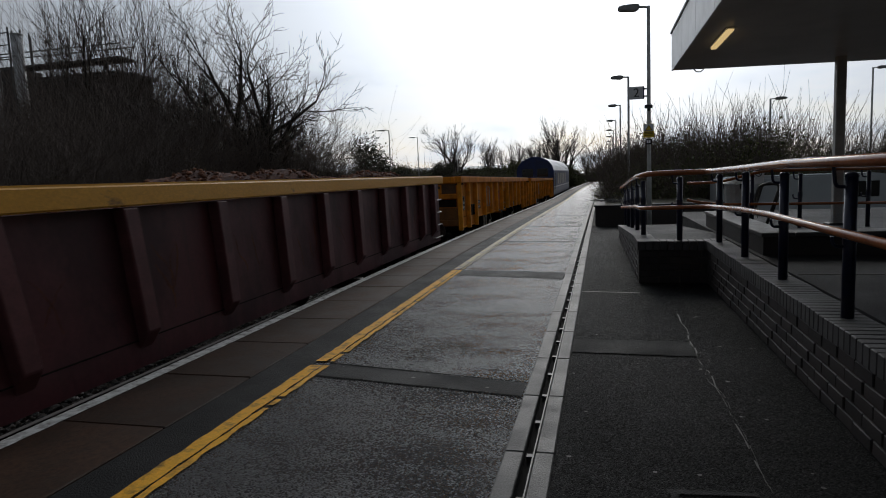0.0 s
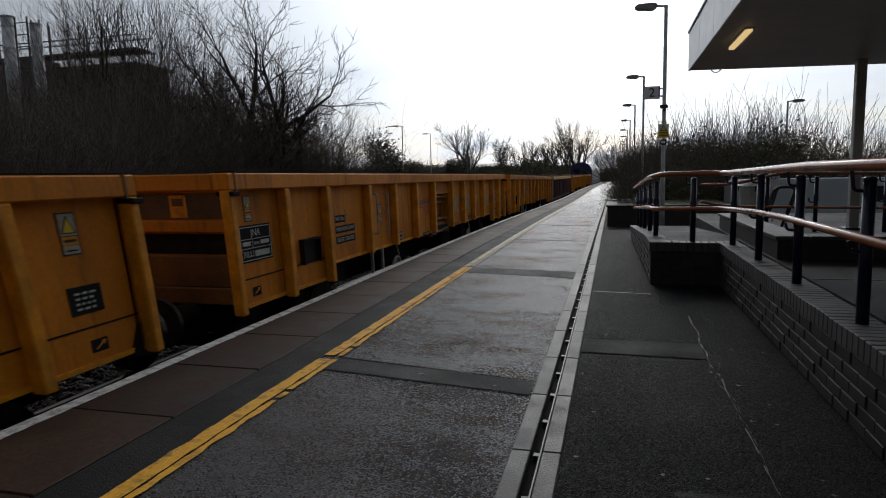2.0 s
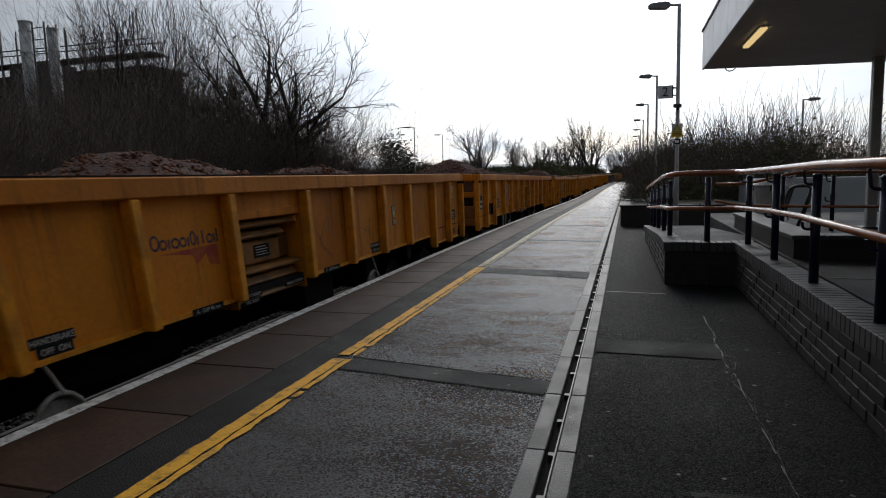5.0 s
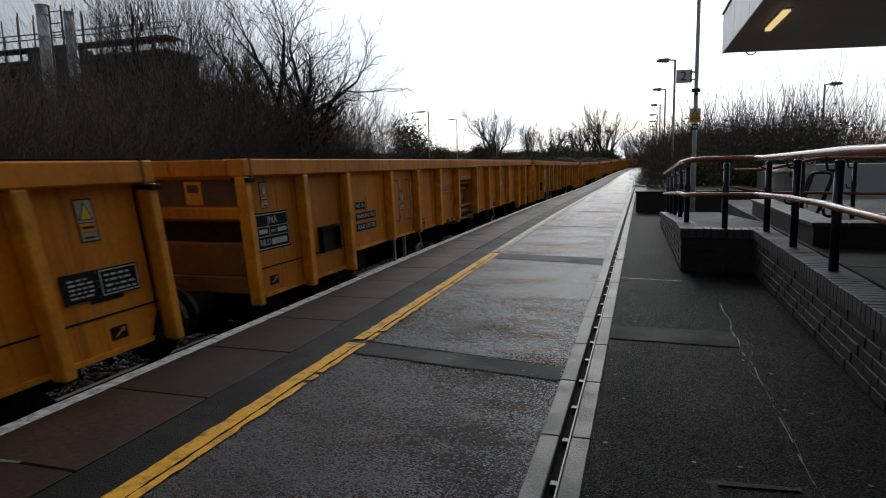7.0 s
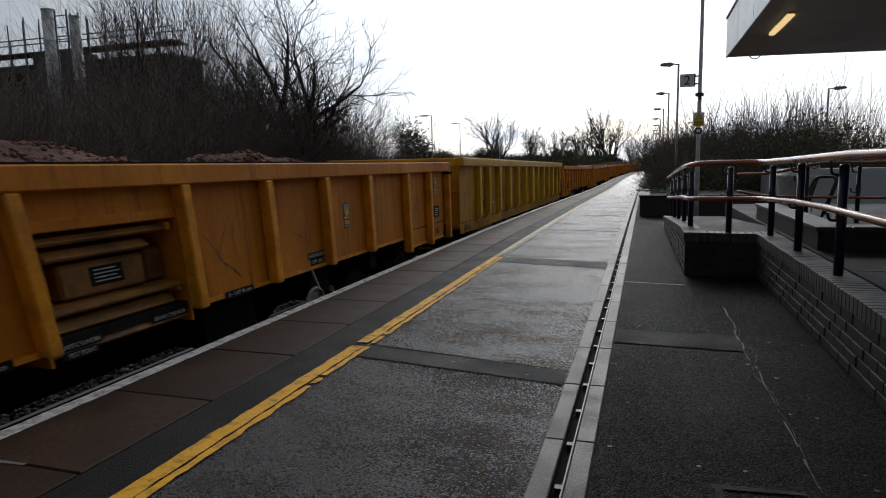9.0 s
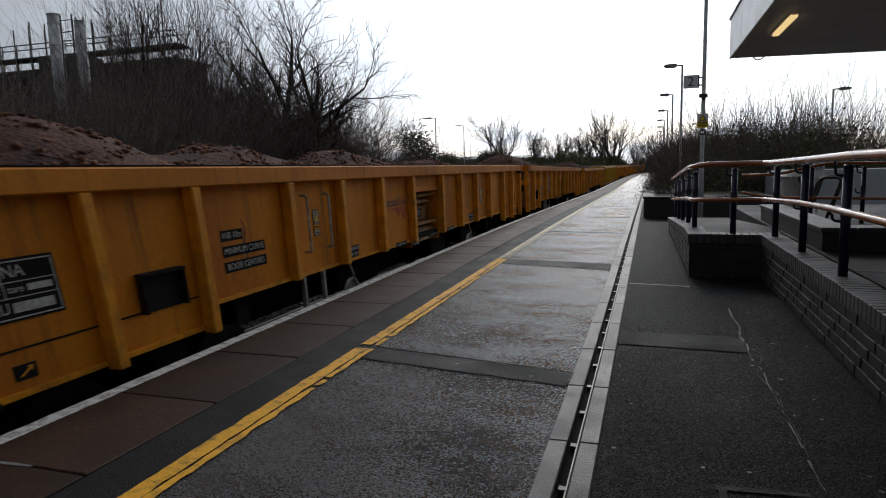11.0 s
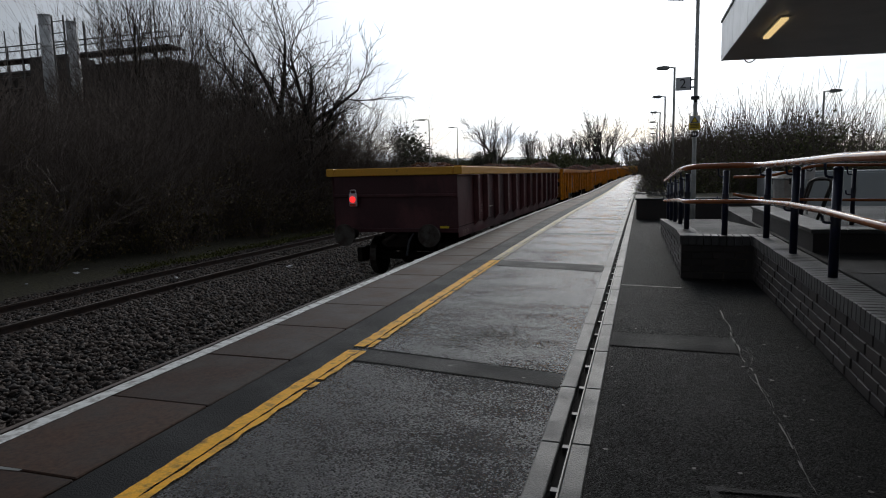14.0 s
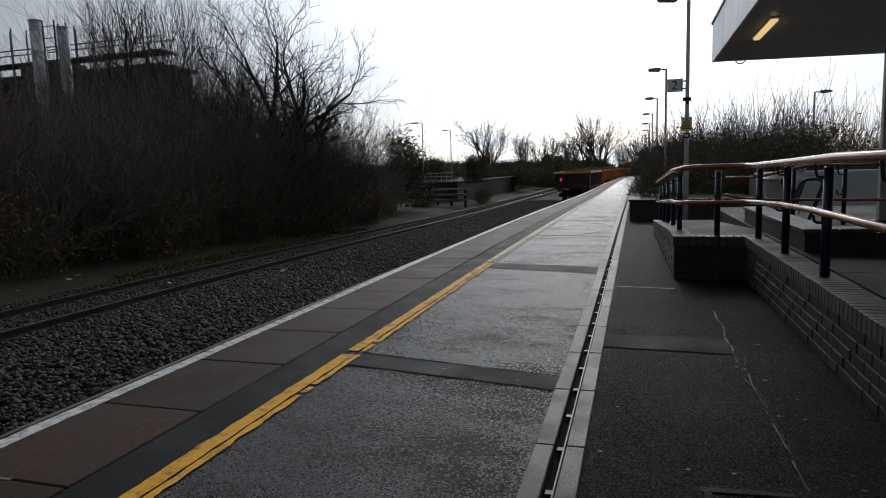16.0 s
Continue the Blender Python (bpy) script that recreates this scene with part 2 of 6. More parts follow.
M_RAILTOP = mat("dull_rail_head", (0.20, 0.17, 0.15), 0.38, 0.8, second=(0.16, 0.12, 0.10), scale=5, stretch=(1, 0.2, 1), bump=0.05)
M_SLEEP = mat("old_sleeper", (0.045, 0.034, 0.027), 0.9, second=(0.026, 0.020, 0.017), scale=5, stretch=(1, 4, 1), fine=0.3, bump=0.5, spec=0.12)
M_BALL = islands("ballast_stone", (0.006, 0.0045, 0.0036), (0.078, 0.054, 0.041), 0.75)
M_BALLBED = mat("ballast_bed", (0.050, 0.041, 0.034), 0.9, second=(0.018, 0.015, 0.013), scale=12, sharp=0.3, fine=0.5, fine_scale=22, bump=1.0, bump_scale=22, dist=0.05)
M_GROUND = mat("rough_grass_ground", (0.055, 0.050, 0.022), 0.95, second=(0.035, 0.028, 0.018), scale=0.5, sharp=0.2, fine=0.4, fine_scale=12, bump=0.8, bump_scale=14, dist=0.05)
M_MOSS = islands("moss_and_grass", (0.045, 0.055, 0.012), (0.13, 0.125, 0.03), 0.9)
M_BARK = mat("bark", (0.050, 0.042, 0.036), 0.9, second=(0.03, 0.026, 0.022), scale=5, stretch=(3, 3, 0.6), fine=0.3, fine_scale=30, bump=0.6, bump_scale=30)
M_TWIG = mat("bare_twigs", (0.17, 0.135, 0.115), 0.9, second=(0.11, 0.085, 0.072), scale=2, fine=0.2, bump=0)
M_CROWN = mat("dark_bare_twigs", (0.060, 0.047, 0.039), 0.9, second=(0.038, 0.030, 0.025), scale=2, fine=0.2, bump=0)
# near-black ballast colour that holds the deep shade beneath the wagons
M_SHADEBED = mat("shade_dark_ballast", (0.008, 0.0065, 0.0055), 0.95, spec=0.06, second=(0.004, 0.0034, 0.003), scale=14, sharp=0.3, fine=0.5, fine_scale=22, bump=1.0, bump_scale=22, dist=0.05)
M_LEAF = islands("bramble_leaves", (0.055, 0.060, 0.020), (0.25, 0.17, 0.075), 0.7)
M_IVY = islands("ivy_leaves", (0.022, 0.028, 0.013), (0.085, 0.085, 0.042), 0.85)
M_HEDGE = islands("hedge_leaves", (0.045, 0.058, 0.020), (0.17, 0.165, 0.070), 0.8)

# wagons
M_WYEL = mat("weathered_yellow_paint", (0.82, 0.29, 0.009), 0.58, spec=0.3, second=(0.46, 0.138, 0.009), scale=1.1, cover=0.5, sharp=0.22, stretch=(1, 1, 0.5), fine=0.08,
             fine_scale=26, bump=0.10, bump_scale=20, rough2=0.72, spread=0.10, streak=(0.085, 0.034, 0.012), streak_cover=0.33)
M_COLUMN = mat("grey_column_paint", (0.42, 0.42, 0.40), 0.55, second=(0.32, 0.32, 0.31), scale=3, fine=0.12, bump=0.1)
M_SCRAPE = mat("rust_scrape", (0.075, 0.022, 0.010), 0.85, second=(0.16, 0.05, 0.015), scale=7, cover=0.4, fine=0.3, bump=0.3)
# brown with the wagon ends' shade in its colour; also for dirty boxes, scrapes
M_WEND = mat("shaded_dirty_brown_paint", (0.32, 0.125, 0.018), 0.6, second=(0.085, 0.038, 0.014), scale=1.8, cover=0.5, sharp=0.25, fine=0.2, bump=0.15, spread=0.1)
M_WDARK = mat("dark_yellow_brown_paint", (0.16, 0.075, 0.02), 0.6, second=(0.05, 0.03, 0.018), scale=4, cover=0.55, sharp=0.2, fine=0.2, bump=0.2)
M_WRIB = mat("yellow_rib_paint", (0.88, 0.345, 0.011), 0.52, spec=0.35, second=(0.38, 0.14, 0.02), scale=5, cover=0.3, sharp=0.2, fine=0.08, fine_scale=40, bump=0.10, bump_scale=30, spread=0.08, streak=(0.12, 0.045, 0.016), streak_cover=0.2)
M_WMAR = mat("faded_maroon_paint", (0.098, 0.022, 0.026), 0.5, second=(0.050, 0.010, 0.013), scale=0.9, cover=0.5, sharp=0.07, stretch=(1, 1, 0.7), fine=0.14, fine_scale=30, bump=0.08, rough2=0.62, spread=0.08, streak=(0.03, 0.010, 0.010), streak_cover=0.3)
M_LEMP = mat("bright_yellow_patch", (0.66, 0.46, 0.03), 0.5, second=(0.55, 0.38, 0.03), scale=2, fine=0.1, bump=0.05)
M_WMRIB = mat("pale_maroon_rib", (0.15, 0.050, 0.052), 0.5, second=(0.09, 0.028, 0.030), scale=3, cover=0.5, fine=0.14, bump=0.08, spread=0.1, streak=(0.05, 0.02, 0.02), streak_cover=0.25)
M_FRESH = mat("fresh_yellow_paint", (0.85, 0.40, 0.008), 0.5, spec=0.35, second=(0.68, 0.29, 0.008), scale=1.5, cover=0.4, fine=0.1, bump=0.06)
M_LEMRIB = mat("lemon_rib_paint", (0.72, 0.42, 0.012), 0.55, spec=0.3, second=(0.48, 0.24, 0.012), scale=2, cover=0.3, sharp=0.2, fine=0.14, bump=0.08, spread=0.06, streak=(0.20, 0.085, 0.014), streak_cover=0.2)
M_WLEM = mat("lemon_yellow_paint", (0.62, 0.30, 0.010), 0.6, spec=0.25, second=(0.26, 0.095, 0.010), scale=0.9, cover=0.5, sharp=0.2, fine=0.12, bump=0.08, spread=0.08, streak=(0.10, 0.045, 0.014), streak_cover=0.36)
M_RIMRUST = mat("chipped_yellow_rim", (0.74, 0.36, 0.03), 0.5, second=(0.10, 0.045, 0.025), scale=3.2, cover=0.16, sharp=0.05, fine=0.12, bump=0.2, stretch=(1, 0.7, 1.6))
M_UNDER = mat("grimy_underframe", (0.013, 0.011, 0.010), 0.85, spec=0.15, second=(0.026, 0.019, 0.015), scale=6, fine=0.3, bump=0.3)
M_WHEEL = mat("wheel_steel", (0.10, 0.09, 0.08), 0.5, 0.7, second=(0.05, 0.035, 0.03), scale=7, bump=0.2)
M_GALV = mat("pale_grab_rail_paint", (0.55, 0.54, 0.50), 0.45, 0.2, second=(0.3, 0.25, 0.2), scale=9, bump=0.1)
M_INKM = mat("worn_pale_lettering", (0.30, 0.22, 0.20), 0.6, fine=0.2, bump=0, second=(0.15, 0.07, 0.07), scale=14)
M_PLATE = mat("black_data_plate", (0.013, 0.013, 0.014), 0.75, spec=0.2, fine=0.1, bump=0)
M_INKW = mat("plate_lettering", (0.60, 0.60, 0.57), 0.5, fine=0.15, bump=0, second=(0.4, 0.4, 0.38), scale=20)
M_SPRAYW = mat("faint_white_spray", (0.42, 0.40, 0.36), 0.7, second=(0.30, 0.24, 0.14), scale=8, cover=0.45, sharp=0.2, fine=0.2, bump=0)
M_SPRAYK = mat("black_spray", (0.03, 0.022, 0.018), 0.7, second=(0.07, 0.04, 0.02), scale=9, cover=0.4, fine=0.2, bump=0)
M_LIME = mat("lime_yellow_paint", (0.50, 0.50, 0.02), 0.5, second=(0.38, 0.40, 0.03), scale=2, fine=0.1, bump=0.08)
M_RED = mat("logo_red", (0.45, 0.06, 0.03), 0.5, fine=0.1, bump=0)
M_REDFADE = mat("faded_red_paint", (0.40, 0.055, 0.022), 0.6, second=(0.55, 0.13, 0.02), scale=6, cover=0.5, fine=0.15, bump=0.05)
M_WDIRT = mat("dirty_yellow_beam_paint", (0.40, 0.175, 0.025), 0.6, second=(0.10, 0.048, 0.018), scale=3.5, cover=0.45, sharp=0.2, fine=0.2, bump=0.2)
M_BLUEINK = mat("logo_blue", (0.03, 0.03, 0.10), 0.5, fine=0.1, bump=0)
M_LOAD = islands("reddish_spoil", (0.06, 0.022, 0.011), (0.24, 0.098, 0.05), 0.95)
M_LOADBED = mat("reddish_spoil_bed", (0.11, 0.042, 0.024), 0.95, second=(0.055, 0.026, 0.02), scale=3, fine=0.4, fine_scale=30, bump=0.9, bump_scale=25, dist=0.04)
M_LOCO = mat("loco_blue_paint", (0.010, 0.030, 0.14), 0.35, second=(0.012, 0.025, 0.09), scale=2, fine=0.1, bump=0.05)
M_LOCOROOF = mat("loco_silver_roof", (0.42, 0.43, 0.45), 0.35, 0.3, second=(0.3, 0.3, 0.31), scale=2, fine=0.1, bump=0.1)
M_CHROME = mat("bright_flue_steel", (0.90, 0.90, 0.90), 0.35, 0.0, second=(0.45, 0.45, 0.45), scale=1.5, bump=0.15, bump_scale=6)
M_SCAF = mat("scaffold_tube", (0.16, 0.16, 0.16), 0.5, 0.6, bump=0)
M_BLDG = mat("dark_brown_cladding", (0.060, 0.050, 0.044), 0.7, second=(0.04, 0.034, 0.03), scale=0.4, fine=0.1, bump=0.1)
M_ROOF = mat("pale_metal_roof", (0.55, 0.58, 0.62), 0.5, second=(0.45, 0.48, 0.52), scale=0.2, fine=0.05, bump=0)
M_VAN = mat("silver_van_paint", (0.42, 0.44, 0.46), 0.3, 0.3, second=(0.38, 0.4, 0.42), scale=1, fine=0.03, bump=0)
M_GLASS = mat("dark_window_glass", (0.012, 0.014, 0.016), 0.08, bump=0, fine=0)
M_LAMPGLOW = bpy.data.materials.new("warm_tube_light")
M_LAMPGLOW.use_nodes = True
M_LAMPGLOW.node_tree.nodes["Principled BSDF"].inputs["Base Color"].default_value = (0.8, 0.6, 0.3, 1)
M_LAMPGLOW.node_tree.nodes["Principled BSDF"].inputs["Emission Color"].default_value = (1.0, 0.72, 0.33, 1)
M_LAMPGLOW.node_tree.nodes["Principled BSDF"].inputs["Emission Strength"].default_value = 0.75
M_TAIL = bpy.data.materials.new("red_tail_light")
M_TAIL.use_nodes = True
M_TAIL.node_tree.nodes["Principled BSDF"].inputs["Base Color"].default_value = (0.8, 0.02, 0.02, 1)
M_TAIL.node_tree.nodes["Principled BSDF"].inputs["Emission Color"].default_value = (1.0, 0.03, 0.03, 1)
M_TAIL.node_tree.nodes["Principled BSDF"].inputs["Emission Strength"].default_value = 1.2

# fascia panels let the sky behind them glow through
f_n, f_l = M_FASCIA.node_tree.nodes, M_FASCIA.node_tree.links
f_tr, f_mix = f_n.new("ShaderNodeBsdfTranslucent"), f_n.new("ShaderNodeMixShader")
f_tr.inputs["Color"].default_value = (0.85, 0.86, 0.87, 1)
f_mix.inputs[0].default_value = 0.35
f_l.new(f_n["Principled BSDF"].outputs[0], f_mix.inputs[1])
f_l.new(f_tr.outputs[0], f_mix.inputs[2])
f_l.new(f_mix.outputs[0], f_n["Material Output"].inputs["Surface"])


# ---- building helpers ----
def grade(y):
    """Fall of platform and track beyond the station building."""
    s = min(max((y - 8.0) / 40.0, 0.0), 1.0)
    return -0.34 * s * s * (3 - 2 * s)


def bend(y):
    """Sideways sweep of platform and track far off."""
    return 0.00032 * max(y - 45.0, 0.0) ** 2


def link(name, bm, material, parent=None, label="", smooth=False):
    me = bpy.data.meshes.new(name)
    bm.to_mesh(me)
    bm.free()
    me.materials.append(material)
    if smooth:
        me.polygons.foreach_set("use_smooth", [True] * len(me.polygons))
    ob = new(name, me)
    if parent is not None:
        ob.parent = parent
    if label:
        ob["label"] = label
    return ob


part = link


def thing(name, label, category, group="", at=(0, 0, 0)):
    ob = tagged(new(name), label, category, group)
    ob.location = at
    return ob


def box(bm, x0, x1, y0, y1, z0, z1):
    v = [bm.verts.new(c) for c in ((x0, y0, z0), (x1, y0, z0), (x1, y1, z0), (x0, y1, z0), (x0, y0, z1), (x1, y0, z1), (x1, y1, z1), (x0, y1, z1))]
    for f in ((3, 2, 1, 0), (4, 5, 6, 7), (0, 1, 5, 4), (1, 2, 6, 5), (2, 3, 7, 6), (3, 0, 4, 7)):
        bm.faces.new([v[i] for i in f])
    return v


def boxes(*rows, bevel=0.0):
    bm = bmesh.new()
    for r in rows:
        box(bm, *r)
    if bevel:
        bmesh.ops.bevel(bm, geom=bm.edges[:], offset=bevel, segments=1, affect="EDGES", clamp_overlap=True)
    return bm


def prism(bm, outline, a, b, axis="y"):
    """Extrude a 2D outline between a and b. axis y: outline is x, z; axis x: outline is y, z."""
    def at(p, s):
        return (p[0], s, p[1]) if axis == "y" else (s, p[0], p[1])
    lo, hi = [bm.verts.new(at(p, a)) for p in outline], [bm.verts.new(at(p, b)) for p in outline]
    n = len(outline)
    bm.faces.new(lo)
    bm.faces.new(hi[::-1])
    for i in range(n):
        bm.faces.new((lo[i], hi[i], hi[(i + 1) % n], lo[(i + 1) % n]))
    bmesh.ops.recalc_face_normals(bm, faces=bm.faces[:])


def tube(bm, pts, r, n=10, r_end=None, cap=True):
    pts = [Vector(p) for p in pts]
    rings = []
    for i, p in enumerate(pts):
        d = (pts[min(i + 1, len(pts) - 1)] - pts[max(i - 1, 0)]).normalized()
        a = d.orthogonal().normalized() if not rings else (prev - d * prev.dot(d)).normalized()
        prev = a
        b = d.cross(a)
        rad = r if r_end is None else r + (r_end - r) * i / (len(pts) - 1)
        rings.append([bm.verts.new(p + rad * (math.cos(t) * a + math.sin(t) * b)) for t in (2 * math.pi * k / n for k in range(n))])
    for u, w in zip(rings, rings[1:]):
        for k in range(n):
            bm.faces.new((u[k], u[(k + 1) % n], w[(k + 1) % n], w[k]))
    if cap:
        bm.faces.new(rings[0][::-1])
        bm.faces.new(rings[-1])
    return bm


def rod(pts, r, n=10, r_end=None):
    return tube(bmesh.new(), pts, r, n, r_end)


def curve_pts(corners, radius=0.08, steps=4):
    """A path with its corners rounded."""
    c = [Vector(p) for p in corners]
    out = [c[0]]
    for a, b, d in zip(c, c[1:], c[2:]):
        u, w = (a - b).normalized() * radius, (d - b).normalized() * radius
        for k in range(steps + 1):
            t = k / steps
            out.append((b + u) * (1 - t) ** 2 + 2 * t * (1 - t) * b + (b + w) * t * t)
    return out + [c[-1]]


def mesh_np(name, verts, faces, material, parent=None):
    """One mesh from arrays; all faces have the same number of corners."""
    me = bpy.data.meshes.new(name)
    k = faces.shape[1]
    me.vertices.add(len(verts))
    me.vertices.foreach_set("co", np.ascontiguousarray(verts, dtype=np.float32).ravel())
    me.loops.add(faces.size)
    me.loops.foreach_set("vertex_index", np.ascontiguousarray(faces, dtype=np.int32).ravel())
    me.polygons.add(len(faces))
    me.polygons.foreach_set("loop_start", np.arange(0, faces.size, k, dtype=np.int32))
    me.update(calc_edges=True)
    me.materials.append(material)
    ob = new(name, me)
    if parent is not None:
        ob.parent = parent
    return ob


OCT = np.array([(1, 0, 0), (0, 1, 0), (-1, 0, 0), (0, -1, 0), (0, 0, 1), (0, 0, -1)], float)
OCT_F = np.array([(0, 1, 4), (1, 2, 4), (2, 3, 4), (3, 0, 4), (1, 0, 5), (2, 1, 5), (3, 2, 5), (0, 3, 5)])


def stones(rng, centres, size):
    """Rough little stones, eight-sided, at the given centres."""
    n = len(centres)
    s = size * (0.45 + 1.25 * rng.uniform(0, 1, (n, 1, 1)) ** 1.6)
    v = OCT[None] * rng.uniform(0.55, 1.15, (n, 6, 1)) * np.array([1.0, 1.0, 0.7])
    a = rng.uniform(0, 2 * np.pi, n)
    t = rng.uniform(-0.7, 0.7, n)
    ca, sa, ct, st = np.cos(a), np.sin(a), np.cos(t), np.sin(t)
    rot = np.stack([np.stack([ca, -sa * ct, sa * st], 1), np.stack([sa, ca * ct, -ca * st], 1), np.stack([0 * a, st, ct], 1)], 1)
    v = np.einsum("nij,nkj->nki", rot, v * s) + centres[:, None, :]
    f = OCT_F[None] + 6 * np.arange(n)[:, None, None]
    return v.reshape(-1, 3), f.reshape(-1, 3)


def leaves(rng, centres, size, up=0.3):
    """Small bent leaf pairs at the given centres."""
    n = len(centres)
    d = rng.normal(size=(n, 3))
    d[:, 2] = d[:, 2] * 0.6 + up
    d /= np.linalg.norm(d, axis=1, keepdims=True)
    e = np.cross(d, rng.normal(size=(n, 3)))
    e /= np.linalg.norm(e, axis=1, keepdims=True) + 1e-9
    s = size * rng.uniform(0.5, 1.4, (n, 1))
    v = np.stack([centres - d * s, centres + e * s * 0.55, centres + d * s, centres - e * s * 0.55], 1)
    f = np.arange(4 * n).reshape(n, 4)
    return v.reshape(-1, 3), f


def grow(rng, start, way, length, radius, depth, segs, wander=0.22, kids=3, angle=0.7, lift=0.12, shrink=0.66):
    """Bare branches: a list of (p, q, r0, r1)."""
    n = 4 if depth > 1 else 3
    p, d = np.array(start, float), np.array(way, float) / np.linalg.norm(way)
    for i in range(n):
        d = d + rng.normal(size=3) * wander * 0.5
        d[2] += lift
        d /= np.linalg.norm(d)
        q = p + d * length / n
        r0, r1 = radius * (1 - 0.55 * i / n), radius * (1 - 0.55 * (i + 1) / n)
        segs.append((p, q, r0, r1))
        if depth > 0 and i >= (1 if depth > 3 else 0):
            for _ in range(kids if i == n - 1 else max(1, kids - 1)):
                side = np.cross(d, rng.normal(size=3))
                side /= np.linalg.norm(side) + 1e-9
                g = angle * rng.uniform(0.6, 1.3)
                grow(rng, q, d * math.cos(g) + side * math.sin(g), length * shrink * rng.uniform(0.75, 1.15), max(r1 * 0.64, 0.008), depth - 1, segs,
                     wander, kids, angle, lift, shrink)
        p = q
    return segs


def branch_mesh(name, segs, material, parent, sides=4, thick=1.0):
    p, q = np.array([s[0] for s in segs]), np.array([s[1] for s in segs])
    r0, r1 = np.array([s[2] for s in segs]) * thick, np.array([s[3] for s in segs]) * thick
    d = q - p
    d /= np.linalg.norm(d, axis=1, keepdims=True) + 1e-9
    ref = np.where(np.abs(d[:, 2:3]) > 0.9, np.array([[1.0, 0, 0]]), np.array([[0, 0, 1.0]]))
    a = np.cross(d, ref)
    a /= np.linalg.norm(a, axis=1, keepdims=True) + 1e-9
    b = np.cross(d, a)
    t = 2 * np.pi * np.arange(sides) / sides
    ring = np.cos(t)[None, :, None] * a[:, None] + np.sin(t)[None, :, None] * b[:, None]
    v = np.concatenate([p[:, None] + ring * r0[:, None, None], q[:, None] + ring * r1[:, None, None]], 1)
    k = np.arange(sides)
    f = np.stack([k, (k + 1) % sides, sides + (k + 1) % sides, sides + k], 1)
    f = f[None] + 2 * sides * np.arange(len(segs))[:, None, None]
    return mesh_np(name, v.reshape(-1, 3), f.reshape(-1, 4), material, parent)


def words(name, text, size, material, parent, m, depth=0.002, align="CENTER"):
    """Flat lettering in the built-in font, as a mesh."""
    cu = bpy.data.curves.new(name, "FONT")
    cu.body, cu.size, cu.extrude, cu.align_x, cu.align_y = text, size, depth, align, "CENTER"
    tmp = bpy.data.objects.new(name, cu)
    scene.collection.objects.link(tmp)
    bpy.context.view_layer.update()
    me = bpy.data.meshes.new_from_object(tmp.evaluated_get(bpy.context.evaluated_depsgraph_get()))
    bpy.data.objects.remove(tmp)
    me.materials.clear()
    me.materials.append(material)
    ob = new(name, me)
    ob.parent = parent
    ob.matrix_local = m
    return ob


# ---- ground, tracks, platform ----
X_EDGE, X_WHITE, X_COPE, X_YL, X_YR = -3.09, -2.985, -2.315, -2.03, -1.885
X_G0, X_S0, X_S1, X_G1 = -0.44, -0.342, -0.300, -0.205
Y_END = 108.0
Z_RAIL, Z_BED = -0.93, -1.09
X_TRACK, X_FAR = -4.675, -10.08
WALL_X = 1.185


def strip(name, x0, x1, y0, y1, z, material, parent=None, step=2.0, thick=0.0):
    """A long sheet that follows the platform's fall and sweep; with thick it gets sides."""
    bm = bmesh.new()
    n = max(2, int((y1 - y0) / step) + 1)
    rows = []
    for i in range(n):
        y = y0 + (y1 - y0) * i / (n - 1)
        c = [(x0, z), (x1, z)] + ([(x1, z - thick), (x0, z - thick)] if thick else [])
        rows.append([bm.verts.new((x + bend(y), y, h + grade(y))) for x, h in c])
    for a, b in zip(rows, rows[1:]):
        k = len(a)
        for j in range(k if thick else 1):
            bm.faces.new((a[j], a[(j + 1) % k], b[(j + 1) % k], b[j]))
    if thick:
        bm.faces.new(rows[0][::-1])
        bm.faces.new(rows[-1])
    bmesh.ops.recalc_face_normals(bm, faces=bm.faces[:])
    if not thick and bm.faces[0].normal.z < 0:
        bmesh.ops.reverse_faces(bm, faces=bm.faces[:])
    return link(name, bm, material, parent)


# one ground sheet to the horizon, sunk under the railway
def ground():
    bm = bmesh.new()
    xs = [-900, -300, -120, -60, -40, -30, -24, -19, -16, -14.5, -13.3, -12.6, -11.9, -3.0, 0.0, 3.0, 8, 20, 60, 200, 900]
    ys = [-300, -60, -20, -8, 0, 4, 8, 12, 16, 20, 25, 30, 36, 44, 55, 70, 90, 120, 200, 500, 2500]
    def h(x, y):
        z = -1.2
        if x < -11.9 and abs(y) < 200:
            z = -1.12 + min((-11.9 - x) / 12, 1.0) * 1.1 + 0.07 * noise.noise((x * 0.4, y * 0.4, 0))
        return z + grade(y)
    v = [[bm.verts.new((x, y, h(x, y))) for x in xs] for y in ys]
    for a, b in zip(v, v[1:]):
        for j in range(len(xs) - 1):
            bm.faces.new((a[j], a[j + 1], b[j + 1], b[j]))
    return tagged(link("ground", bm, M_GROUND, smooth=True), "rough grassy ground beside the railway", "ground", kind="structure")


ground()
bed = tagged(strip("track_bed", -12.1, X_EDGE + 0.05, -330, 400, Z_BED, M_BALLBED), "grey-brown ballast bed under the tracks", "track bed", kind="structure")


# dark sheet over the bed: paints the shade between wagons and platform
tagged(strip("track_bed_oily", X_TRACK - 1.55, X_EDGE + 0.06, -60, 120, Z_BED + 0.012, M_SHADEBED), "ballast under the running line, coloured near-black for the train's shade", "track bed", kind="structure")


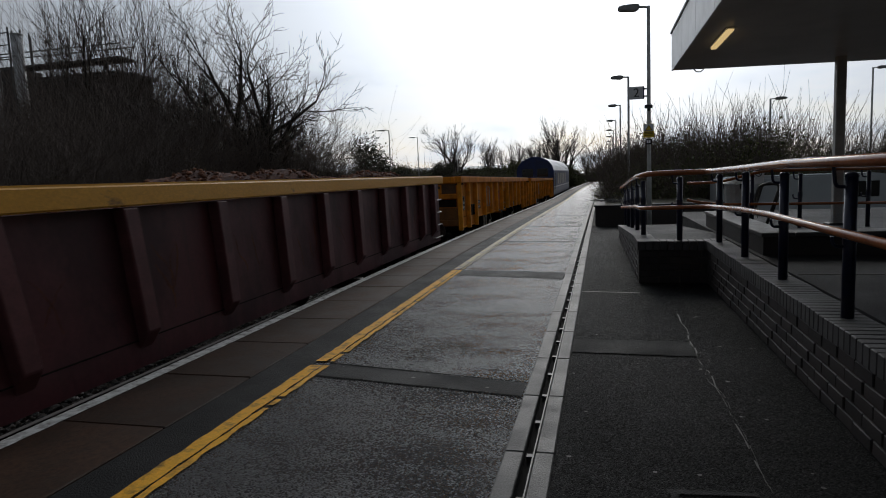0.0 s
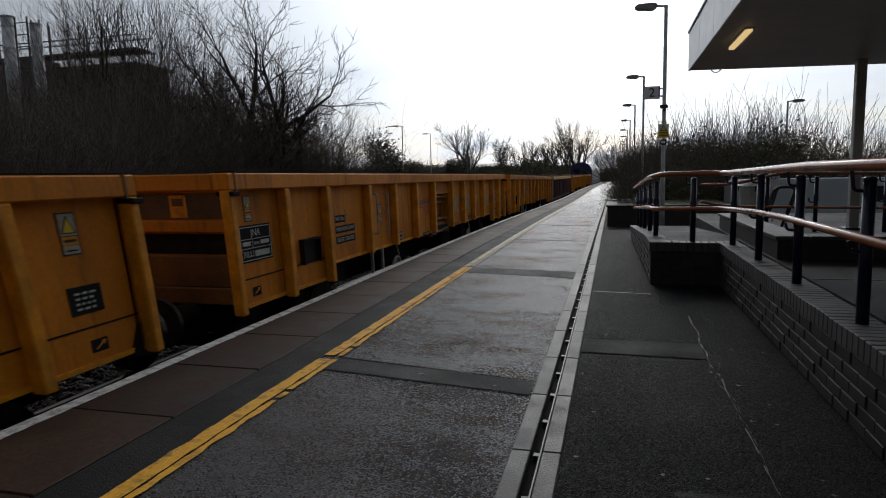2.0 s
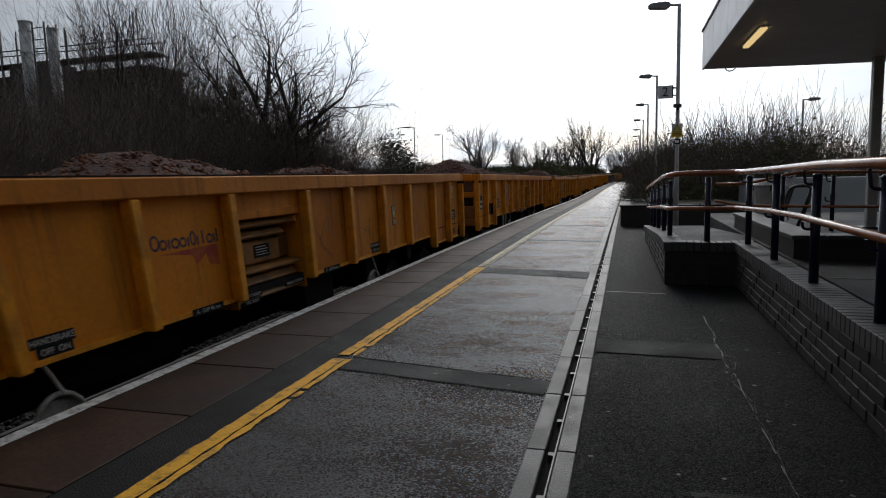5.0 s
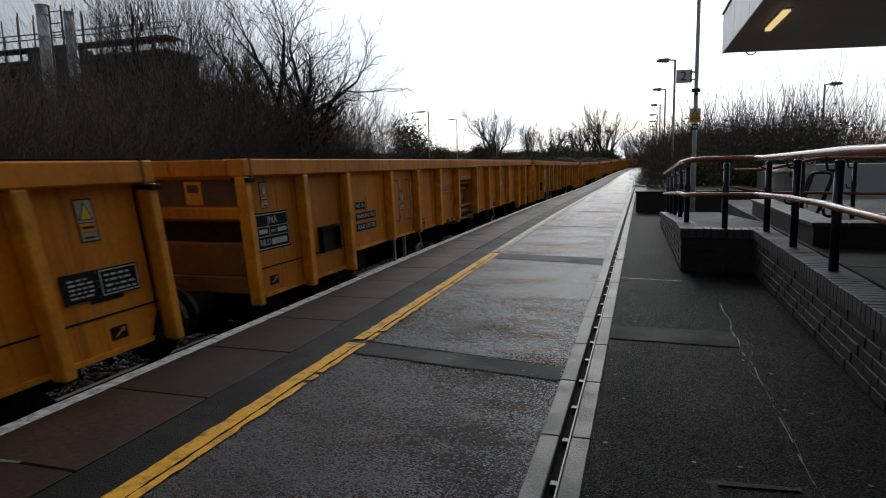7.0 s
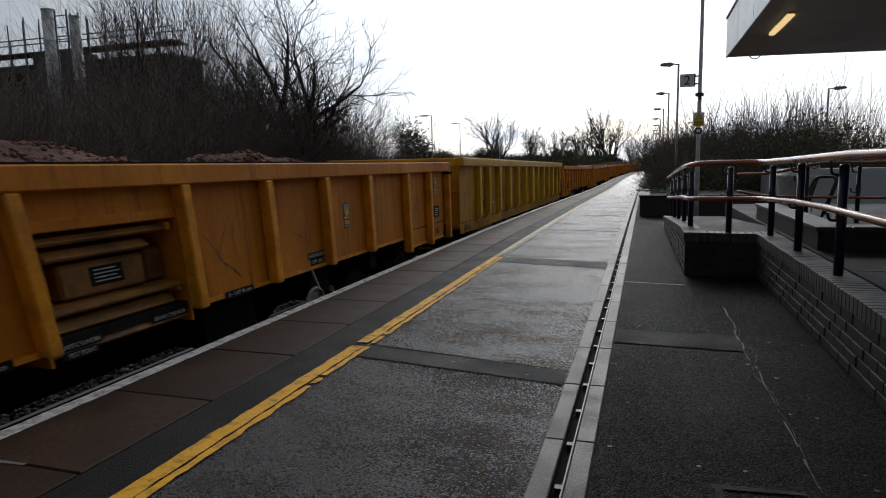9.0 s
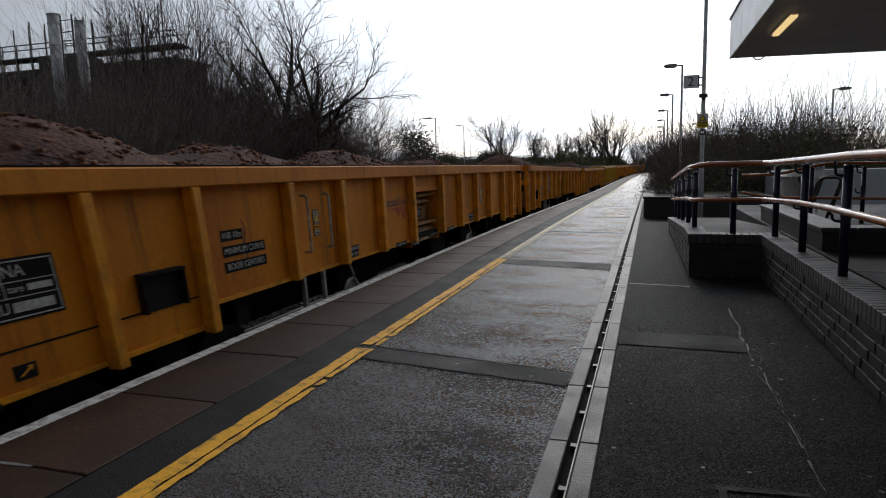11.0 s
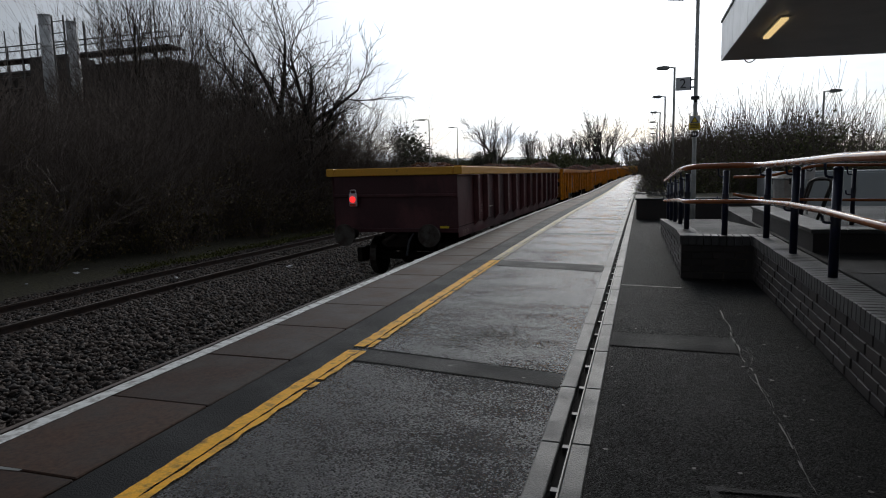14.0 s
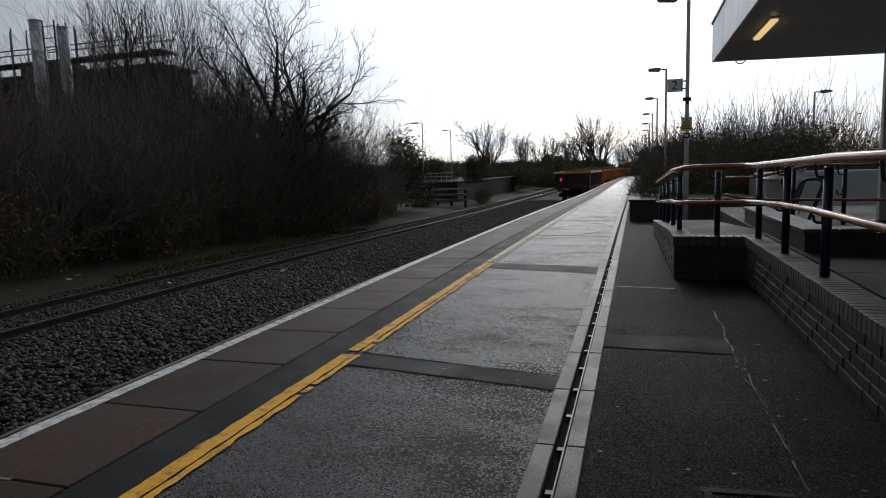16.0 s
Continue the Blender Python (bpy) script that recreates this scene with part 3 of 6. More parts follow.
def scatter_ballast():
    rng = np.random.default_rng(5)
    out_v, out_f, base = [], [], 0
    for n, x0, x1, y0, y1, size in ((34000, -12.0, -5.2, 3.0, 14.0, 0.043), (20000, -12.0, -5.0, 14.0, 26.0, 0.042), (10000, -11.8, -4.6, 26.0, 55.0, 0.055)):
        x, y = rng.uniform(x0, x1, n), rng.uniform(y0, y1, n)
        keep = np.ones(n, bool)
        for xr in (X_FAR - 0.7525, X_FAR + 0.7525):
            keep &= np.abs(x - xr) > 0.09
        crest = 0.05 * np.exp(-((x + 7.4) / 1.0) ** 2) + 0.012 * np.exp(-((x - X_FAR) / 1.2) ** 2)
        z = Z_BED + 0.015 + crest + rng.uniform(-0.02, 0.02, n) + np.array([grade(t) for t in y])
        v, f = stones(rng, np.stack([x, y, z], 1)[keep], size)
        out_v.append(v)
        out_f.append(f + base)
        base += len(v)
    ob = mesh_np("ballast", np.concatenate(out_v), np.concatenate(out_f), M_BALL)
    return tagged(ob, "loose angular grey-brown ballast stones between the tracks", "ballast", kind="stuff")


scatter_ballast()


def track(xc, label, y0, y1):
    t = tagged(new("railway_track"), label, "railway track", "railway tracks", "structure")
    for side in (-0.7525, 0.7525):
        bm = bmesh.new()
        prof = [(-0.07, -0.15), (0.07, -0.15), (0.07, -0.13), (0.012, -0.115), (0.012, -0.045), (0.035, -0.035), (0.035, -0.004), (-0.035, -0.004), (-0.035, -0.035),
                (-0.012, -0.045), (-0.012, -0.115), (-0.07, -0.13)]
        ys = [y0 + (y1 - y0) * i / 60 for i in range(61)]
        rows = [[bm.verts.new((xc + side + px + bend(y), y, Z_RAIL + pz + grade(y))) for px, pz in prof] for y in ys]
        for a, b in zip(rows, rows[1:]):
            for j in range(len(prof)):
                bm.faces.new((a[j], a[(j + 1) % len(prof)], b[(j + 1) % len(prof)], b[j]))
        bmesh.ops.recalc_face_normals(bm, faces=bm.faces[:])
        rail = part("rail", bm, M_RUSTRAIL, t, "rusty steel rail")
        top = strip("rail_head", xc + side - 0.031, xc + side + 0.031, y0, y1, Z_RAIL + 0.001, M_RAILTOP, rail)
        top["label"] = "worn shiny rail head"
    me = None
    y, k = -14.0, 0
    while y < min(y1, 90):
        if me is None:
            ob = part("sleeper", boxes((-1.25, 1.25, -0.12, 0.12, -0.12, 0.0), bevel=0.012), M_SLEEP, t)
            me = ob.data
        else:
            ob = new("sleeper", me)
            ob.parent = t
        ob.location = (xc + bend(y), y, Z_RAIL - 0.128 + grade(y))
        y += 0.7
    return t


track(X_FAR, "rusty running line on worn sleepers and ballast", -60.0, 330.0)
track(X_TRACK, "running line beside the platform edge", -330.0, 380.0)

platform = tagged(new("platform"), "wet asphalt railway platform with stone coping", "platform", kind="structure")
strip("asphalt_surface", X_YL - 0.31, X_G0, -6, Y_END, 0.0, M_ASPH, platform)["label"] = "wet dark asphalt"
strip("asphalt_surface", X_G1, 1.9, -6, Y_END, -0.003, M_ASPH_R, platform)["label"] = "dark matt asphalt beside the ramp wall"
strip("edge_strip", X_COPE, X_YL + 0.01, -6, Y_END, 0.004, M_ASPH_D, platform, thick=0.03)["label"] = "smooth black asphalt strip"
strip("front_wall", X_EDGE + 0.10, X_EDGE + 0.40, -6, Y_END, -0.07, M_BRICK, platform, thick=0.9)
# shallow black sheet; its colour stands in for the shade of a deep slot
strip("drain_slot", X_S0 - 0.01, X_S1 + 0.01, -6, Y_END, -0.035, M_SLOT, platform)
for xs in (X_S1,):
    strip("slot_edge", xs - 0.004, xs + 0.003, -6, Y_END, 0.006, M_STEEL, platform, thick=0.03)["label"] = "shiny metal slot edge"
strip("platform_core", X_EDGE + 0.4, 2.0, -6, Y_END, -0.06, M_CONC, platform, thick=0.9)

# trench patches across the platform, a little proud and askew
def patch(x0, y0, x1, y1, w0, w1, z=0.003, material=None, name="trench_patch"):
    bm = bmesh.new()
    n = 12
    lo, hi = [], []
    for i in range(n + 1):
        t = i / n
        x, y = x0 + (x1 - x0) * t, y0 + (y1 - y0) * t
        w = w0 + (w1 - w0) * t
        j = 0.012 * noise.noise((x * 5, y * 3, 1))
        lo.append(bm.verts.new((x + bend(y), y + j, z + grade(y))))
        hi.append(bm.verts.new((x + bend(y), y + w - j, z + grade(y))))
    for i in range(n):
        bm.faces.new((lo[i], lo[i + 1], hi[i + 1], hi[i]))
    return link(name, bm, material or M_ASPH_D, platform)


for y0, y1, w0, w1 in ((3.90, 3.67, 0.26, 0.24), (8.30, 7.95, 0.42, 0.50)):
    patch(-1.90, y0 - 0.022, -0.45, y1 - 0.022, 0.02, 0.018, z=0.0035, material=M_SLOT, name="trench_edge")
    patch(-1.90, y0 + w0 + 0.002, -0.45, y1 + w1 + 0.002, 0.02, 0.018, z=0.0035, material=M_SLOT, name="trench_edge")
patch(-1.90, 3.90, -0.45, 3.67, 0.26, 0.24)
patch(-1.90, 8.30, -0.45, 7.95, 0.42, 0.50)
patch(0.27, 2.60, 0.62, 2.63, 0.035, 0.03, material=M_ASPH_D, name="pale_joint")
patch(0.28, 2.20, 0.31, 2.20, 0.40, 0.40, material=M_ASPH_D, name="pale_joint")
for yy in (12.6, 16.6, 21.5, 28.0, 36.0, 46.0):
    patch(-1.90, yy, -0.45, yy - 0.25, 0.14, 0.12)
patch(-0.20, 4.655, 0.66, 4.625, 0.38, 0.40, material=M_PATCH_R)
patch(-2.92, 1.965, -2.62, 1.985, 0.03, 0.02, z=0.0165, material=M_CONC, name="mortar_smear")
patch(-0.20, 7.10, 0.42, 7.02, 0.03, 0.03, material=M_GUT, name="pale_joint")


def wiggle(name, x0, y0, y1, width, material, seed, amp=0.02):
    rng = random.Random(seed)
    bm = bmesh.new()
    n = int((y1 - y0) / 0.06)
    rows = []
    for i in range(n + 1):
        y = y0 + (y1 - y0) * i / n
        x = x0 + amp * noise.noise((y * 2.3, seed, 0)) * 2
        w = width * rng.uniform(0.15, 1.0) * (0.4 + abs(noise.noise((y * 1.1, seed, 4))) * 2)
        rows.append((bm.verts.new((x - w, y, 0.005)), bm.verts.new((x + w, y, 0.005))))
    for a, b in zip(rows, rows[1:]):
        if rng.random() < 0.72:
            bm.faces.new((a[0], a[1], b[1], b[0]))
    return link(name, bm, material, platform)


wiggle("crack_filler", 0.675, 2.3, 6.0, 0.0055, M_GUT, 3, 0.022)
wiggle("crack_filler", 0.685, 2.4, 5.4, 0.0035, M_GUT, 9, 0.03)

# small pale spots of litter and gum on the asphalt
def gum():
    rng = random.Random(8)
    bm = bmesh.new()
    for _ in range(170):
        x, y = rng.uniform(-1.8, 1.1), rng.uniform(2.0, 10.0)
        if X_G0 - 0.03 < x < X_G1 + 0.03:
            continue
        r = rng.uniform(0.005, 0.014)
        c = [bm.verts.new((x + r * math.cos(a) * rng.uniform(0.6, 1.3), y + r * math.sin(a) * rng.uniform(0.6, 1.3), 0.006)) for a in (k * math.pi / 3 for k in range(6))]
        bm.faces.new(c)
    tagged(link("gum_spots", bm, M_GUT), "pale flattened gum spots on the asphalt", "gum", kind="stuff")


gum()


def paint_line(name, x0, x1, y0, y1, z, material, seed, ragged, gap=0.0, step=0.05):
    """Worn painted line with ragged sides and bare patches."""
    rng = random.Random(seed)
    bm = bmesh.new()
    y, prev = y0, None
    while y < y1:
        st = step if y < 14 else step * 5
        a = x0 + ragged * noise.noise((y * 7, seed, 0)) + ragged * 0.6 * noise.noise((y * 23, seed, 2))
        b = x1 + ragged * noise.noise((y * 7, seed, 9)) + ragged * 0.6 * noise.noise((y * 23, seed, 7))
        cur = (bm.verts.new((a + bend(y), y, z + grade(y))), bm.verts.new((b + bend(y), y, z + grade(y))))
        if prev and not (gap and rng.random() < gap):
            bm.faces.new((prev[0], prev[1], cur[1], cur[0]))
        prev = cur
        y += st
    return link(name, bm, material, platform)


for ya, yb, paint in ((-3, 4.12, M_YELLOW), (4.2, 8.7, M_YELLOW), (8.78, 100, M_OLDLINE)):
    paint_line("yellow_line", X_YL, X_YR - 0.055, ya, yb, 0.009, paint, 4, 0.015)["label"] = "worn thick yellow safety line"
    paint_line("yellow_line", X_YR - 0.042, X_YR, ya, yb, 0.009, paint, 6, 0.015, gap=0.035)["label"] = "worn yellow safety line"

# coping slabs and drain blocks, one by one
cope_me = None
k, y = 0, -3.31
rng_s = random.Random(2)
while y < Y_END - 1:
    if cope_me is None:
        ob = part("coping_slab", boxes((X_EDGE, X_COPE - 0.004, 0.004, 0.879, -0.075, 0.012), bevel=0.006), M_SLAB, platform)
        cope_me = ob.data
    else:
        ob = new("coping_slab", cope_me)
        ob.parent = platform
    ob.location = (bend(y), y, grade(y) + rng_s.uniform(-0.002, 0.003))
    ob.rotation_euler = (math.atan2(grade(y + 0.88) - grade(y), 0.88), 0, -math.atan2(bend(y + 0.88) - bend(y), 0.88))
    y += 0.885
paint_line("white_edge_line", X_EDGE + 0.004, X_WHITE, -3, 106, 0.0165, M_WHITE, 11, 0.007)["label"] = "worn white platform edge line"

gut_me = None
y = -2.6
while y < 80:
    for x0, x1 in ((X_G0, X_S0 - 0.006), (X_S1 + 0.006, X_G1)):
        key = round(x0, 3)
        if gut_me is None:
            gut_me = {}
        if key not in gut_me:
            ob = part("drain_block", boxes((x0, x1, 0.004, 0.780, -0.10, 0.006), bevel=0.005), M_GUT, platform)
            gut_me[key] = ob.data
        else:
            ob = new("drain_block", gut_me[key])
            ob.parent = platform
        ob.location = (bend(y), y, grade(y) + rng_s.uniform(-0.001, 0.002))
        ob.rotation_euler.x = math.atan2(grade(y + 0.78) - grade(y), 0.78)
    y += 0.785
# cross bars in the drain slot
bar_me = None
for i in range(36):
    y = 1.2 + i * 0.42
    if bar_me is None:
        ob = part("slot_bar", boxes((X_S0 + 0.006, X_S1 - 0.006, 0, 0.035, -0.03, -0.012)), M_DARKMETAL, platform)
        bar_me = ob.data
    else:
        ob = new("slot_bar", bar_me)
        ob.parent = platform
    ob.location = (0, y, grade(y))


# ---- raised walkway with brick walls ----
Z_DECK = 0.49
deck = tagged(new("raised_walkway"), "raised asphalt walkway behind low brick walls", "walkway", kind="structure")
part("deck_surface", boxes((1.42, 5.2, -5, 12.8, 0.05, Z_DECK)), M_DECK, deck)
ramp = bmesh.new()
prism(ramp, [(7.86, 0.0), (13.1, 0.0), (13.1, 0.235), (8.6, Z_DECK - 0.004), (7.86, Z_DECK - 0.004)], 0.60, 1.42, axis="x")
part("ramp_surface", ramp, M_DECK, deck, "ramp falling to the platform")
part("deck_joint", boxes((1.44, 4.5, 5.19, 5.205, Z_DECK, Z_DECK + 0.004)), M_GUT, deck)

brick_me = {}


def brick(parent, m, size, material, name="brick"):
    key = (tuple(round(s, 4) for s in size), material.name)
    if key not in brick_me:
        ob = part(name, boxes((-size[0] / 2, size[0] / 2, -size[1] / 2, size[1] / 2, -size[2] / 2, size[2] / 2), bevel=0.004), material, parent)
        brick_me[key] = ob.data
    else:
        ob = new(name, brick_me[key])
        ob.parent = parent
    ob.matrix_local = m
    return ob


def brick_wall(name, label, p0, p1, height=0.49, cap=0.225, inward=1, low=None):
    """A low wall of engineering brick along p0-p1; its face lies on that line. low: height of its top at p0 where it falls with the ramp."""
    w = tagged(new(name), label, "brick wall", "low brick walls", "structure")
    a, b = Vector((*p0, 0)), Vector((*p1, 0))
    L = (b - a).length
    u = (b - a) / L
    base = Matrix.Translation(a) @ Matrix.Rotation(math.atan2(u.y, u.x), 4, "Z")
    low = height if low is None else low

    def top(x):
        return min(height, low + (height - low) * x / (0.84 * L))
    d0, d1 = (0.012, cap - 0.02) if inward > 0 else (-cap + 0.02, -0.012)
    bm = bmesh.new()
    knee = 0.84 * L
    prism(bm, [(0.002, -0.05), (L - 0.002, -0.05), (L - 0.002, height - 0.108), (knee, height - 0.108), (0.002, low - 0.108)], d0, d1, axis="x")
    bm.transform(Matrix(((0, 1, 0, 0), (1, 0, 0, 0), (0, 0, 1, 0), (0, 0, 0, 1))))
    bmesh.ops.recalc_face_normals(bm, faces=bm.faces[:])
    core = part("mortar_core", bm, M_MORT, w)
    core.matrix_local = base
    rows = 5
    ch = (height - 0.110) / rows
    for r in range(rows):
        s = 0.112 if r % 2 else 0.0
        x = -s
        while x < L - 0.01:
            x0, x1 = max(x, 0.0), min(x + 0.218, L)
            if x1 - x0 > 0.03 and ch * (r + 1) < top(x0) - 0.095:
                ln = round((x1 - x0), 3)
                jit = 0.003 * math.sin(37.0 * x + 11.0 * r)
                brick(w, base @ pose((x0 + x1) / 2, inward * (0.052 + jit), ch * (r + 0.5), 0, 0, 0), (ln - 0.004, 0.1, ch - 0.011), M_BRICK)
            x += 0.229
    n = int(L / 0.0765)
    st = L / n
    for i in range(n):
        jit = 0.0025 * math.sin(51.0 * i)
        brick(w, base @ pose(st * (i + 0.5), inward * (cap / 2 - 0.012), top(st * (i + 0.5)) - 0.0525 + jit, 0, 0, 0), (st - 0.009, cap, 0.105), M_CAP, "cap_brick")
    return w


brick_wall("wall_ramp", "low dark engineering-brick wall with brick-on-edge coping beside the platform", (WALL_X, 0.6), (WALL_X, 7.66), inward=-1)
brick_wall("wall_return", "short dark brick return wall facing along the platform", (0.44, 7.66), (WALL_X + 0.21, 7.66), inward=1)
brick_wall("wall_side", "dark brick side wall of the raised walkway", (0.36, 13.1), (0.44, 7.66), inward=1, low=0.24)


def kerb_wall():
    w = tagged(new("wall_kerb"), "low dark kerb wall with pale coping on the walkway", "kerb wall", "low brick walls", "structure")
    part("wall_body", boxes((1.46, 1.70, 6.32, 9.6, Z_DECK, 0.66), (1.70, 3.4, 6.32, 6.56, Z_DECK, 0.66)), M_BRICK, w)
    part("coping", boxes((1.44, 1.72, 6.30, 9.62, 0.66, 0.70), bevel=0.006), M_GUT, w, "pale wet coping")
    part("coping", boxes((1.725, 3.42, 6.30, 6.58, 0.66, 0.70), bevel=0.006), M_GUT, w, "pale wet coping")


kerb_wall()


def far_planter():
    w = tagged(new("wall_planter"), "dark low wall with flat top at the end of the walkway", "planter wall", "low brick walls", "structure")
    z = grade(16.4)
    part("wall_face", boxes((-0.12, 3.0, 16.4, 16.65, z - 0.05, z + 0.47)), M_BRICK, w)
    part("wall_face", boxes((-0.12, 0.13, 16.65, 21.0, z - 0.15, z + 0.47)), M_BRICK, w)
    part("coping", boxes((-0.15, 3.0, 16.37, 16.70, z + 0.47, z + 0.51), bevel=0.006), M_DECK, w)
    part("soil", boxes((0.13, 3.0, 16.65, 21.0, z - 0.15, z + 0.44)), M_GROUND, w)


far_planter()


# ---- handrails ----
def railing(label, posts, top, low, r_post=0.032, r_top=0.030, r_low=0.024):
    """posts: x, y, foot and head heights."""
    t = thing("handrail", label, "handrail", "handrails")
    for x, y, z0, z1 in posts:
        p = part("post", rod([(x, y, z0 - 0.01), (x, y, z1)], r_post, 14), M_NAVY, t, "navy-blue painted post", True)
        part("post_cap", rod([(x, y, z1), (x, y, z1 + 0.016), (x, y, z1 + 0.024)], r_post + 0.006, 14, r_post * 0.7), M_NAVY, p)
        part("collar", rod([(x, y, z0 + 0.40), (x, y, z0 + 0.47)], r_post + 0.004, 14), M_NAVY, p)
        # bracket arms to both rails
        part("bracket", rod(curve_pts([(x, y, z1 - 0.05), (x - 0.075, y, z1 - 0.05), (x - 0.085, y, z1 + 0.06)], 0.03), 0.010, 8), M_NAVY, p)
        part("bracket", rod(curve_pts([(x, y, z0 + 0.385), (x - 0.08, y, z0 + 0.385), (x - 0.085, y, z0 + 0.44)], 0.03), 0.010, 8), M_NAVY, p)
    part("top_rail", rod(curve_pts(top, 0.12), r_top, 14), M_RAIL, t, "glossy orange-brown top rail", True)
    part("lower_rail", rod(curve_pts(low, 0.12), r_low, 12), M_RAIL, t, "glossy orange-brown lower rail", True)
    return t


railing("navy posts with glossy orange rails on the brick wall",
        [(1.29, y, 0.485, 1.235) for y in (0.0, 1.25, 2.5, 3.75, 5.0, 6.25)] + [(1.28, 7.48, 0.485, 1.21), (0.905, 7.80, 0.485, 1.195), (0.545, 8.48, 0.485, 1.155),
         (0.543, 9.8, 0.44, 1.085), (0.527, 11.0, 0.375, 1.027), (0.507, 12.0, 0.312, 0.965), (0.49, 12.9, 0.25, 0.92)],
        [(1.20, -1.2, 1.318), (1.20, 4.5, 1.318), (1.20, 5.9, 1.292), (1.20, 7.45, 1.268), (1.12, 7.62, 1.268), (0.58, 7.64, 1.268), (0.47, 7.86, 1.245), (0.46, 8.5, 1.225), (0.42, 13.0, 0.985)],
        [(1.20, -1.2, 0.957), (1.20, 5.0, 0.957), (1.20, 6.0, 0.938), (1.20, 7.45, 0.885), (1.12, 7.62, 0.876), (0.57, 7.64, 0.876), (0.47, 7.86, 0.865), (0.46, 8.5, 0.85), (0.42, 13.0, 0.60)])
railing("navy posts with orange rails on the far side of the walkway", [(1.95, 9.10, 0.485, 1.17), (2.52, 9.10, 0.485, 1.17), (3.3, 9.10, 0.485, 1.17), (4.2, 9.10, 0.485, 1.17)],
        [(1.14, 9.05, 1.112), (1.52, 9.05, 1.110), (2.09, 9.05, 1.243), (4.6, 9.05, 1.20)], [(1.14, 9.05, 0.892), (1.33, 9.05, 0.845), (1.60, 9.05, 0.818), (4.6, 9.05, 0.775)], 0.026, 0.019, 0.018)


# ---- canopy, column, sign, bin and clutter on the walkway ----
def canopy():
    t = tagged(new("platform_canopy"), "flat grey station canopy with white fascia panels", "canopy", kind="structure")
    def z(x):
        return 2.72 - 0.024 * (x - 1.05)
    bm = bmesh.new()
    prism(bm, [(1.06, z(1.06)), (6.5, z(6.5)), (6.5, z(6.5) + 0.10), (1.06, z(1.06) + 0.10)], -4.0, 9.93)
    part("soffit", bm, M_CANOPY, t, "dull grey painted soffit")
    y = 9.95
    while y > -3:
        part("fascia_panel", boxes((1.035, 1.058, y - 1.19, y - 0.004, 2.715, 3.24), bevel=0.004), M_FASCIA, t, "white fascia panel")
        y -= 1.195
    part("fascia_panel", boxes((1.06, 6.5, 9.935, 9.958, 2.73, 3.2)), M_CANOPY, t)
    part("roof_edge", boxes((1.02, 1.07, -4, 9.98, 3.24, 3.27)), M_DARKMETAL, t)
    part("roof_edge", boxes((1.07, 6.5, 9.93, 9.98, 3.20, 3.23)), M_DARKMETAL, t)
    lt = part("tube_light", boxes((1.29, 1.355, 7.2, 8.2, z(1.3) - 0.035, z(1.3) - 0.001), bevel=0.006), M_LAMPGLOW, t, "lit warm fluorescent tube light")
    part("light_base", boxes((1.275, 1.37, 7.15, 8.25, z(1.3) - 0.012, z(1.3) - 0.002)), M_CANOPY, lt)
    part("downpipe_bracket", rod(curve_pts([(1.32, 9.85, z(1.3)), (1.36, 9.85, z(1.3) - 0.05), (1.42, 9.85, z(1.3) - 0.05), (1.47, 9.85, z(1.4))], 0.02), 0.008, 6), M_GALV, t)


canopy()


def column(x, y):
    t = tagged(new("canopy_column"), "grey steel canopy column on the walkway", "column", kind="structure")
    part("shaft", boxes((x - 0.058, x + 0.058, y - 0.058, y + 0.058, Z_DECK, 2.68), bevel=0.012), M_COLUMN, t)
    part("base_plate", boxes((x - 0.12, x + 0.12, y - 0.12, y + 0.12, Z_DECK, Z_DECK + 0.03), bevel=0.006), M_DARKMETAL, t)


column(3.06, 9.45)


def light_blocker():
    """Plain unseen wall, added beside the camera to block and bounce light."""
    w = tagged(new("wall_station"), "unseen plain wall added to block and bounce light", "wall", kind="structure")
    part("wall_panel", boxes((5.2, 5.45, -6.5, 3.0, 0.0, 3.18)), M_CONC, w)


light_blocker()


def hanging_sign():
    t = thing("hanging_sign", "dark grey hanging sign with unreadable lettering under the canopy", "sign")
    part("sign_box", boxes((2.16, 3.6, 5.66, 5.74, 2.46, 2.645), bevel=0.006), M_SIGNG, t)
    for i in range(2):
        part("hanger", rod([(2.4 + i * 1.0, 5.70, 2.64), (2.4 + i * 1.0, 5.70, 2.69)], 0.012, 6), M_DARKMETAL, t)
    for x0, x1 in ((2.24, 2.36), (2.44, 2.70), (2.76, 3.1)):
        part("text_bar", boxes((x0, x1, 5.654, 5.6595, 2.51, 2.59)), M_POLE, t)


hanging_sign()


def litter_bin():
    t = thing("litter_bin", "grey metal litter bin with domed lid on the walkway", "bin", at=(1.93, 9.9, Z_DECK))
    bm = bmesh.new()
    tube(bm, [(0, 0, 0.02), (0, 0, 0.56)], 0.15, 16, 0.19)
    part("bin_body", bm, M_POLE, t, smooth=False)
    part("lid", rod([(0, 0, 0.58), (0, 0, 0.62), (0, 0, 0.66)], 0.23, 16, 0.13), M_GALV, t, "pale grey lid")
    for a in range(4):
        part("stay", rod([(0.18 * math.cos(a * 1.57), 0.18 * math.sin(a * 1.57), 0.5), (0.2 * math.cos(a * 1.57), 0.2 * math.sin(a * 1.57), 0.6)], 0.012, 6), M_DARKMETAL, t)


litter_bin()


